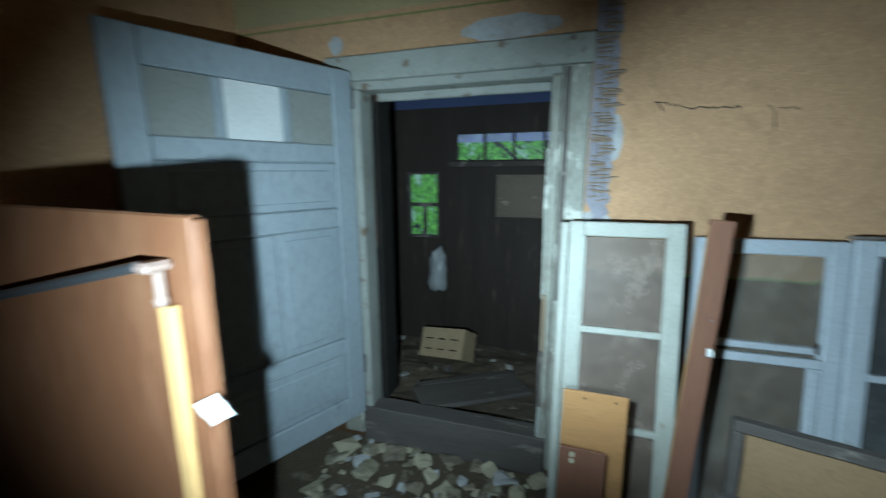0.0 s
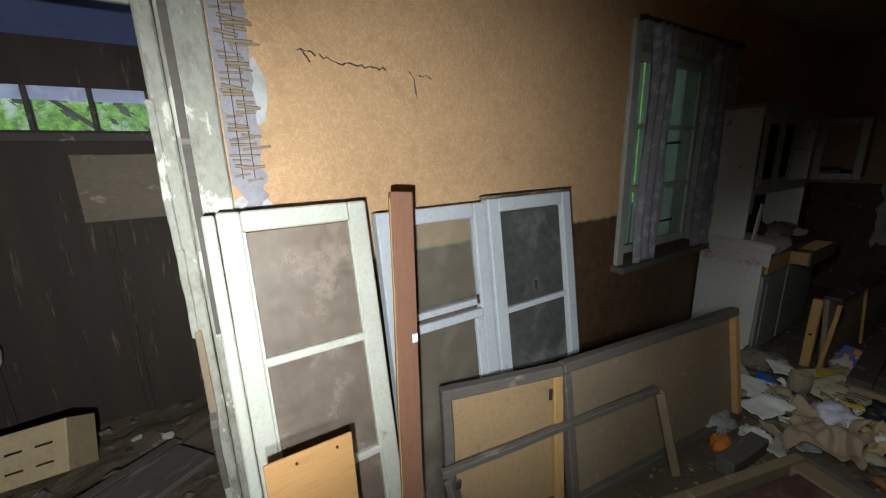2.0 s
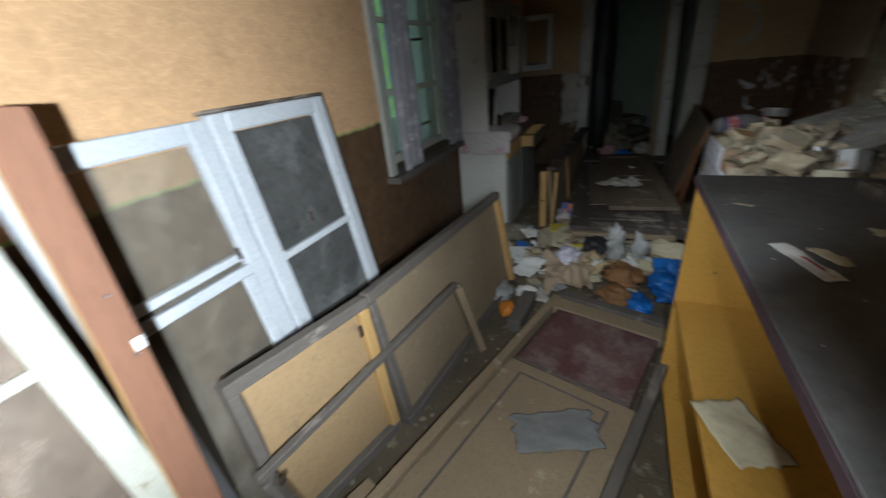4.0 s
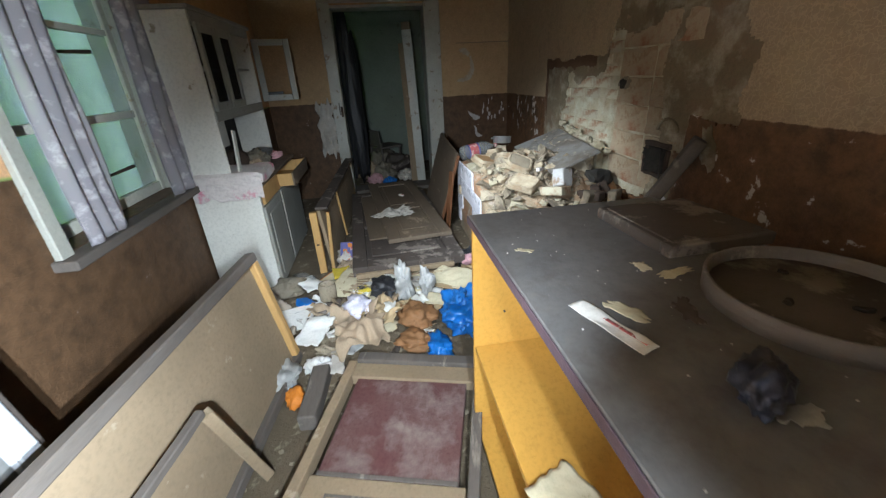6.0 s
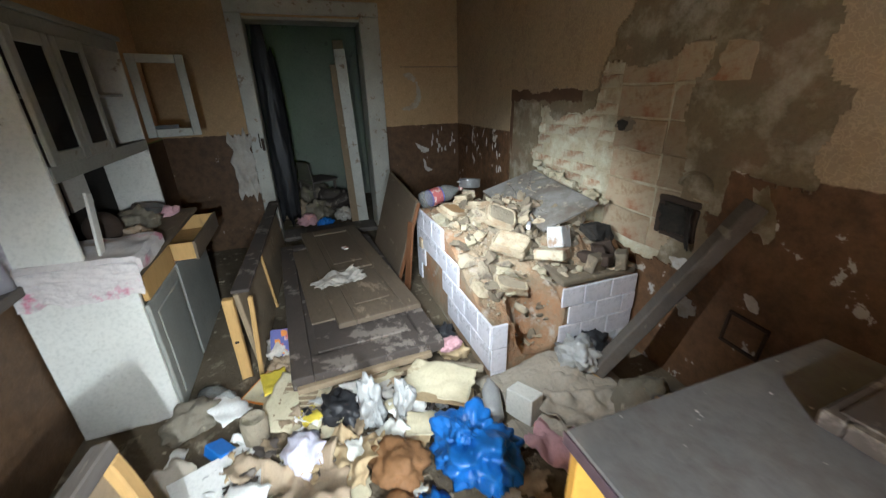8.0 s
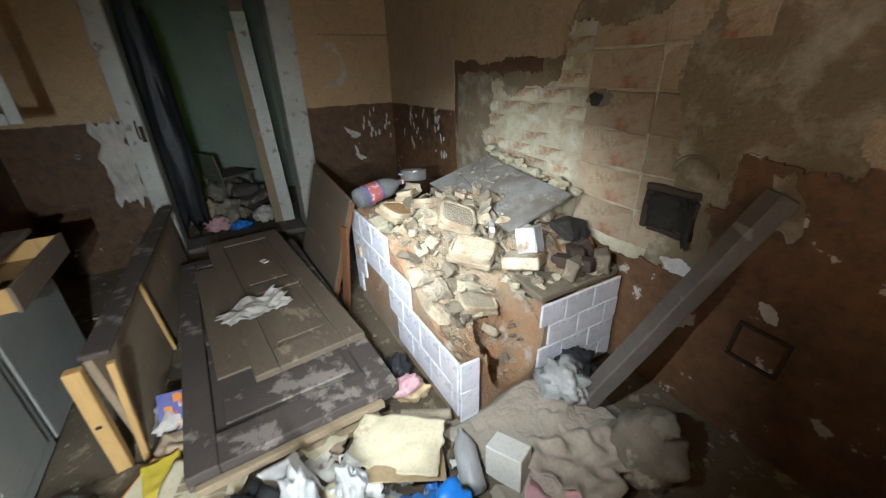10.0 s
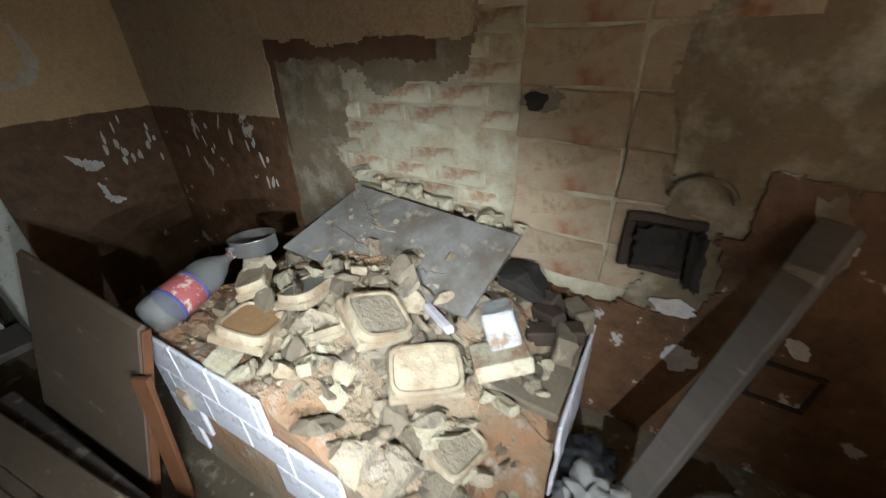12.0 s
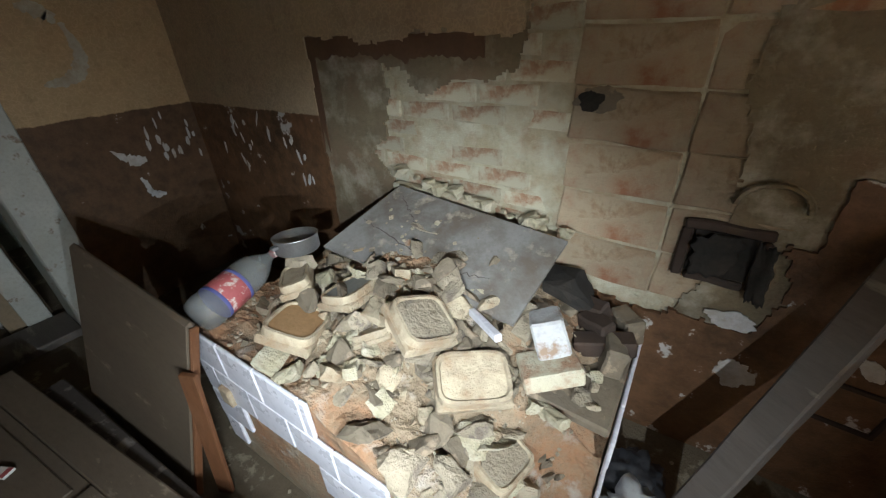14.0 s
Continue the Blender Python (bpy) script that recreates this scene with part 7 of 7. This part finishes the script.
for k in range(7):
    part("text_column", box((-0.12 + 0.035 * k, -0.09, 0.020), (-0.095 + 0.035 * k, 0.09, 0.0205)), m_tan, news)
mag = put("magazine", box((-0.12, -0.085, 0), (0.12, 0.085, 0.008), 0.002), m_orange, "magazine with orange edges and a yellow headline", "magazine", 3.60, 2.06, -30, 0.035, 4, 2)
part("page", box((-0.112, -0.077, 0.0081), (0.112, 0.077, 0.0088)), m_cream, mag)
part("headline", box((0.03, -0.07, 0.0089), (0.105, 0.07, 0.0094)), m_printyellow, mag, "yellow headline block")
part("picture", box((-0.07, -0.05, 0.0089), (-0.02, 0.0, 0.0094)), m_tin, mag)
mag2 = put("yellow_wrapper", sheet(0.16, 0.09, 12, 0.02, 8, 3, 0.002, ragged=0.2), m_printyellow, "yellow and black printed wrapper", "wrapper", 3.28, 1.86, 20, 0.03)
part("printed_bar", sheet(0.06, 0.03, 6, 0.008, 8, 5, 0.002), m_black, mag2).matrix_local = pose(0, 0, 0.02)
col = thing("colour_magazine", pose(3.86, 2.0, 0.05, 0, -55, -8), "magazine with a violet and orange cover beside the door heap", "magazine")
part("cover", box((-0.02, -0.07, 0), (0.18, 0.06, 0.008), 0.002), m_print_blue, col)
for k in range(6):
    part("cover_patch", moved(rock(0.028, 50 + k, 0.2), pose(0.02 + 0.027 * k, -0.04 + 0.02 * (k % 4), 0.008) @ Matrix.Diagonal((1, 1, 0.12, 1))), m_orange if k % 2 else m_red, col)
for k, (x, y, z, s, mt, lb, cat) in enumerate(((3.95, 2.0, 0.0, 0.09, m_cloth, "whitish rag stuffed beside the door heap", "rag"), (3.78, 1.99, 0.0, 0.07, m_beige, "beige bag stuffed beside the door heap", "bag"), (3.55, 1.0, 0.0, 0.07, m_card, "brown paper bundle at the stove's corner", "bundle"), (3.50, 1.03, 0.10, 0.05, m_pink, "pale pink rag at the stove's corner", "rag"), (3.70, 1.02, 0.0, 0.08, m_black, "black bag between door heap and stove", "bag"), (2.55, 2.25, 0.0, 0.08, m_bagwhite, "clear plastic packaging beside the panel", "packaging"), (2.42, 2.16, 0.0, 0.05, m_orange, "orange foil wrapper beside the panel", "wrapper"), (2.62, 2.08, 0.0, 0.06, m_paper, "white cup and paper beside the panel", "paper"), (3.5, 2.4, 0.0, 0.10, m_sack, "grey grimy rag by the dresser", "rag"))):
    o = tagged(obj("rag", bag(s * 1.3, s, s * 0.9, 60 + k, 0.45, 4), mt), lb, cat, "rags on the floor")
    o.matrix_world = pose(x, y, max(z, 0.0), 0, 0, 37 * k)
page = put("printed_page", sheet(0.36, 0.24, 24, 0.03, 4, 23.0, 0.003, ragged=0.10), m_cream, "yellowed magazine page with faded print, crumpled on the rubbish", "page", 3.24, 1.20, 52, 0.07)
put("yellow_cover", sheet(0.20, 0.13, 14, 0.02, 6, 33.0, 0.003, ragged=0.15), m_printyellow, "bright yellow torn magazine cover in the rubbish", "magazine cover", 3.60, 2.02, 10, 0.06)
put("plastic_film", bag(0.05, 0.045, 0.12, 31.0, 0.6, 4), m_bagwhite, "grey plastic film standing crumpled in the rubbish", "plastic film", 3.12, 1.42, 25, 0.02)
for k, (x, y, w, d, rz) in enumerate(((3.30, 1.60, 0.20, 0.15, 20), (3.0, 1.35, 0.18, 0.13, 70), (2.85, 2.12, 0.24, 0.16, -20), (3.42, 1.45, 0.17, 0.12, 110), (3.5, 2.25, 0.22, 0.15, 35))):
    put("loose_page", sheet(w, d, 16, 0.025, 5, 40.0 + k, 0.002, ragged=0.12), m_cream if k % 2 else m_paper, "loose creased page lying on the rubbish", "page", x, y, rz, 0.05, 6, -6, "loose pages")
root = put("bone_stick", rod((-0.12, 0, 0.03), (0.10, 0.03, 0.05), 0.022, 0.03, 12), m_rubble, "short pale root-like stick by the stove corner", "stick", 3.36, 1.02, 60, 0.02)
mats = [m_cream, m_paper, m_cream, m_card, m_cloth, m_beige, m_cabwhite, m_tan, m_bagwhite, m_rubble, m_darkdoor]
lit = random.Random(77)
for k in range(130):
    x, y = lit.gauss(3.05, 0.33), lit.gauss(1.72, 0.42)
    if not (2.48 < x < 3.75 and 0.95 < y < 2.5):
        continue
    if 3.42 < x and y < 1.95:
        continue
    w, d = lit.uniform(0.05, 0.17), lit.uniform(0.04, 0.13)
    mt = lit.choice(mats)
    o = put("litter_scrap", sheet(w, d, 9, lit.uniform(0.01, 0.045), 9, k * 1.3, 0.002, ragged=0.4), mt, "crumpled scrap of paper, rag or film in the rubbish", "litter", x, y, lit.uniform(0, 360), lit.uniform(0.0, 0.03), lit.uniform(-14, 14), lit.uniform(-14, 14), "floor litter")
rubs = bmesh.new()
for k in range(900):
    x, y = lit.uniform(-1.4, 5.9), lit.uniform(0.0, 2.85)
    s = lit.uniform(0.005, 0.020)
    merge(rubs, moved(rock(s, 300 + k % 60, 0.6), pose(x, y, max(0, litter_height(x, y)) + s * 0.2, 0, 0, lit.uniform(0, 360))))
tagged(obj("floor_crumbs", rubs, m_rubble), "crumbs of plaster and brick over the floor", "rubble", kind="stuff")
# fallen plaster in front of the porch door
for k in range(190):
    x, y = lit.uniform(-0.95, 0.22), 2.86 - 0.95 * lit.random() ** 1.2
    s = lit.choice((lit.uniform(0.02, 0.045), lit.uniform(0.04, 0.10)))
    o = tagged(obj("plaster_flake", moved(rock(s, 500 + k, 0.25), Matrix()), lit.choice([m_plasterwhite, m_cream, m_rubble, m_masonry])), "flat flake of fallen plaster on the floor by the door", "plaster flake", "fallen plaster by the door")
    o.matrix_world = pose(x, y, s * 0.14 + 0.03 * lit.random(), lit.uniform(-10, 10), lit.uniform(-10, 10), lit.uniform(0, 360))

# ---------------------------------------------------------------- porch things
cbx = thing("cardboard_box", pose(-0.60, 3.80, 0.13, -30, -8, -14) @ Matrix.Diagonal((1.35, 1.2, 1.2, 1)), "cardboard box with cut slots tipped on the porch floor", "box")
part("carton", box((-0.15, -0.09, 0), (0.15, 0.09, 0.20), 0.004), m_card, cbx)
for r in range(2):
    for k in range(3):
        # slots are black strips on the carton, their inner darkness painted
        part("slot", box((-0.11 + 0.085 * k, -0.0915, 0.05 + 0.07 * r), (-0.06 + 0.085 * k, -0.0902, 0.058 + 0.07 * r)), m_nearblack, cbx)
pl = thing("porch_board", pose(-0.27, 3.35, 0.145, 0, 5, 38), "wide grey board lying on the porch floor", "board")
part("board", worn((-0.40, -0.13, 0), (0.40, 0.13, 0.03), 6, 0.003, 0.004, 3), m_greywood, pl)
part("board", worn((-0.34, 0.15, -0.01), (0.44, 0.21, 0.02), 6, 0.003, 0.004, 4), m_greywood, pl)
rg = tagged(obj("hanging_bag", moved(bag(0.09, 0.05, 0.24, 3.0, 0.3, 4), Matrix()), m_bagwhite), "whitish plastic bag hanging on the porch wall", "plastic bag")
rg.matrix_world = pose(-0.78, PY - 0.045, 0.60)
for k in range(40):
    x, y = lit.uniform(-1.3, 0.6), lit.uniform(3.3, 4.15)
    s = lit.uniform(0.02, 0.06)
    o = tagged(obj("porch_debris", rock(s, 620 + k, 0.35), lit.choice([m_greywood, m_rubble, m_darkdoor, m_cloth])), "dusty debris on the porch floor", "debris", "porch debris")
    o.matrix_world = pose(x, y, 0.115 + s * 0.1, lit.uniform(-15, 15), lit.uniform(-15, 15), lit.uniform(0, 360))

# ---------------------------------------------------------------- end wall and back room
shelf_rail = tagged(obj("towel_rail", rod((6.10, 0.58, 1.785), (6.10, -0.08, 1.785), 0.006, n=8), m_tan), "thin wooden towel rail on the end wall", "rail")
for y in (0.55, -0.05):
    part("peg", rod((6.10, y, 1.785), (EAST, y, 1.785), 0.006, n=8), m_tan, shelf_rail)


def torn_band(points, seed):
    """A patch of torn paint that follows a bent line, with ragged edges, flat on the end wall."""
    bm = bmesh.new()
    rows = []
    for (ya, za, wa), (yb, zb, wb2) in zip(points, points[1:]):
        for i in range(8):
            u = i / 8
            rows.append((ya + (yb - ya) * u, za + (zb - za) * u, wa + (wb2 - wa) * u, Vector((yb - ya, zb - za)).normalized()))
    left, right = [], []
    for i, (y, z, w, d) in enumerate(rows):
        a = w * (1 + 0.7 * noise.noise(Vector((i * 0.45, seed, 0)))) + 0.006 * noise.noise(Vector((i * 1.7, seed, 5)))
        c = w * (1 + 0.7 * noise.noise(Vector((i * 0.45, seed, 9)))) + 0.006 * noise.noise(Vector((i * 1.7, seed, 3)))
        left.append(bm.verts.new((EAST - 0.0025, y - d.y * a, z + d.x * a)))
        right.append(bm.verts.new((EAST - 0.0025, y + d.y * c, z - d.x * c)))
    for i in range(len(rows) - 1):
        bm.faces.new((left[i], left[i + 1], right[i + 1], right[i]))
    ret = bmesh.ops.extrude_face_region(bm, geom=bm.faces[:])
    for g in ret["geom"]:
        if isinstance(g, bmesh.types.BMVert):
            g.co.x += 0.002
    bmesh.ops.recalc_face_normals(bm, faces=bm.faces[:])
    return bm


m_barepatch = mat("pale plaster under torn paint", (0.46, 0.42, 0.34), (0.36, 0.32, 0.25), 9, 0.92, 60, 0.5, stain=(0.30, 0.22, 0.14), stain_scale=12)
for seed, pts in enumerate((((0.54, 1.71, 0.012), (0.48, 1.70, 0.035), (0.43, 1.67, 0.028), (0.42, 1.63, 0.008)), ((0.40, 1.64, 0.010), (0.375, 1.56, 0.020), (0.375, 1.47, 0.030), (0.41, 1.41, 0.034), (0.47, 1.375, 0.026), (0.55, 1.365, 0.016), (0.58, 1.36, 0.004)))):
    part("bare_patch", torn_band(pts, seed + 2.0), m_barepatch, wall_e, "pale patch of bare plaster")
for seed, pts in enumerate((((0.44, 0.99, 0.002), (0.38, 0.93, 0.022), (0.33, 0.90, 0.034), (0.27, 0.90, 0.012)), ((0.35, 0.80, 0.006), (0.33, 0.75, 0.014), (0.33, 0.70, 0.016), (0.29, 0.67, 0.024), (0.24, 0.66, 0.003)))):
    part("torn_paint", torn_band(pts, seed + 6.0), m_plasterwhite, wall_e, "torn paint with white plaster")
for k in range(16):
    y, z = lit.uniform(-0.05, 0.25), lit.uniform(0.85, 1.15)
    part("paint_flake", moved(blob(lit.uniform(0.03, 0.08), lit.uniform(0.008, 0.025), k, 0.002, 14), pose(EAST - 0.0005, y, z, 0, -90, 0)), m_plasterwhite, wall_e)
for k in range(22):
    x, z = lit.uniform(4.95, 5.9), lit.uniform(0.8, 1.15)
    part("paint_flake", moved(blob(lit.uniform(0.008, 0.025), lit.uniform(0.03, 0.09), k + 50, 0.002, 14), pose(x, SOUTH + 0.003, z, 90, lit.uniform(-30, 30), 0)), m_plasterwhite, wall_s)
hang = tagged(obj("hanging_paper", moved(sheet(0.62, 0.20, 26, 0.05, 5, 3.0, 0.003, ragged=0.35), pose(0, 0, 0, 0, -88, 0)), m_cloth), "torn pale wallpaper hanging beside the end door", "wallpaper")
hang.matrix_world = pose(EAST - 0.003, 2.26, 0.88, 0, 0, 0)
for k, (y, x, rz, h) in enumerate(((1.02, 6.46, 4, 2.0), (1.10, 6.50, -6, 1.85), (1.0, 6.60, 12, 2.1))):
    o = tagged(obj("upright_board", worn((0, 0, 0), (0.12, 0.025, h), 8, 0.003, 0.004, k), m_tan if k else m_trim), "long board propped upright inside the back room", "board", "boards in the back room")
    o.matrix_world = pose(x, y, 0.0, 3, 2, 80 + rz)
dk = tagged(obj("dark_coat", moved(bag(0.10, 0.14, 1.35, 4.0, 0.25, 4), Matrix()), m_black), "long dark cloth hanging inside the end doorway", "cloth")
dk.matrix_world = pose(6.58, 1.93, 0.0)
for k, (x, y, s, mt) in enumerate(((6.9, 1.6, 0.16, m_sack), (7.2, 1.35, 0.22, m_darkdoor), (7.0, 1.85, 0.16, m_beige), (6.7, 1.3, 0.10, m_cloth), (7.5, 1.7, 0.26, m_sack), (6.65, 1.75, 0.10, m_pink), (6.5, 1.55, 0.08, m_blue))):
    o = tagged(obj("old_blanket", bag(s * 1.2, s, s * 0.9, 90 + k, 0.5, 4), mt), "dusty crumpled blanket on the back room floor", "blanket", "rag heaps in the back room")
    o.matrix_world = pose(x, y, 0.0, 0, 0, 50 * k)
chair = thing("broken_chair", pose(7.35, 1.55, 0.0, 0, 0, 30), "broken dark chair among rags in the back room", "chair")
part("seat", box((-0.2, -0.2, 0.42), (0.2, 0.2, 0.45), 0.005), m_greywood, chair)
for x, y in ((-0.18, -0.18), (0.16, -0.18), (-0.18, 0.16), (0.16, 0.16)):
    part("leg", box((x, y, 0), (x + 0.03, y + 0.03, 0.419), 0.003), m_greywood, chair)
part("backrest", moved(box((-0.2, -0.01, 0), (0.2, 0.01, 0.25), 0.004), pose(0, 0.19, 0.455, -8, 0, 0)), m_greywood, chair)
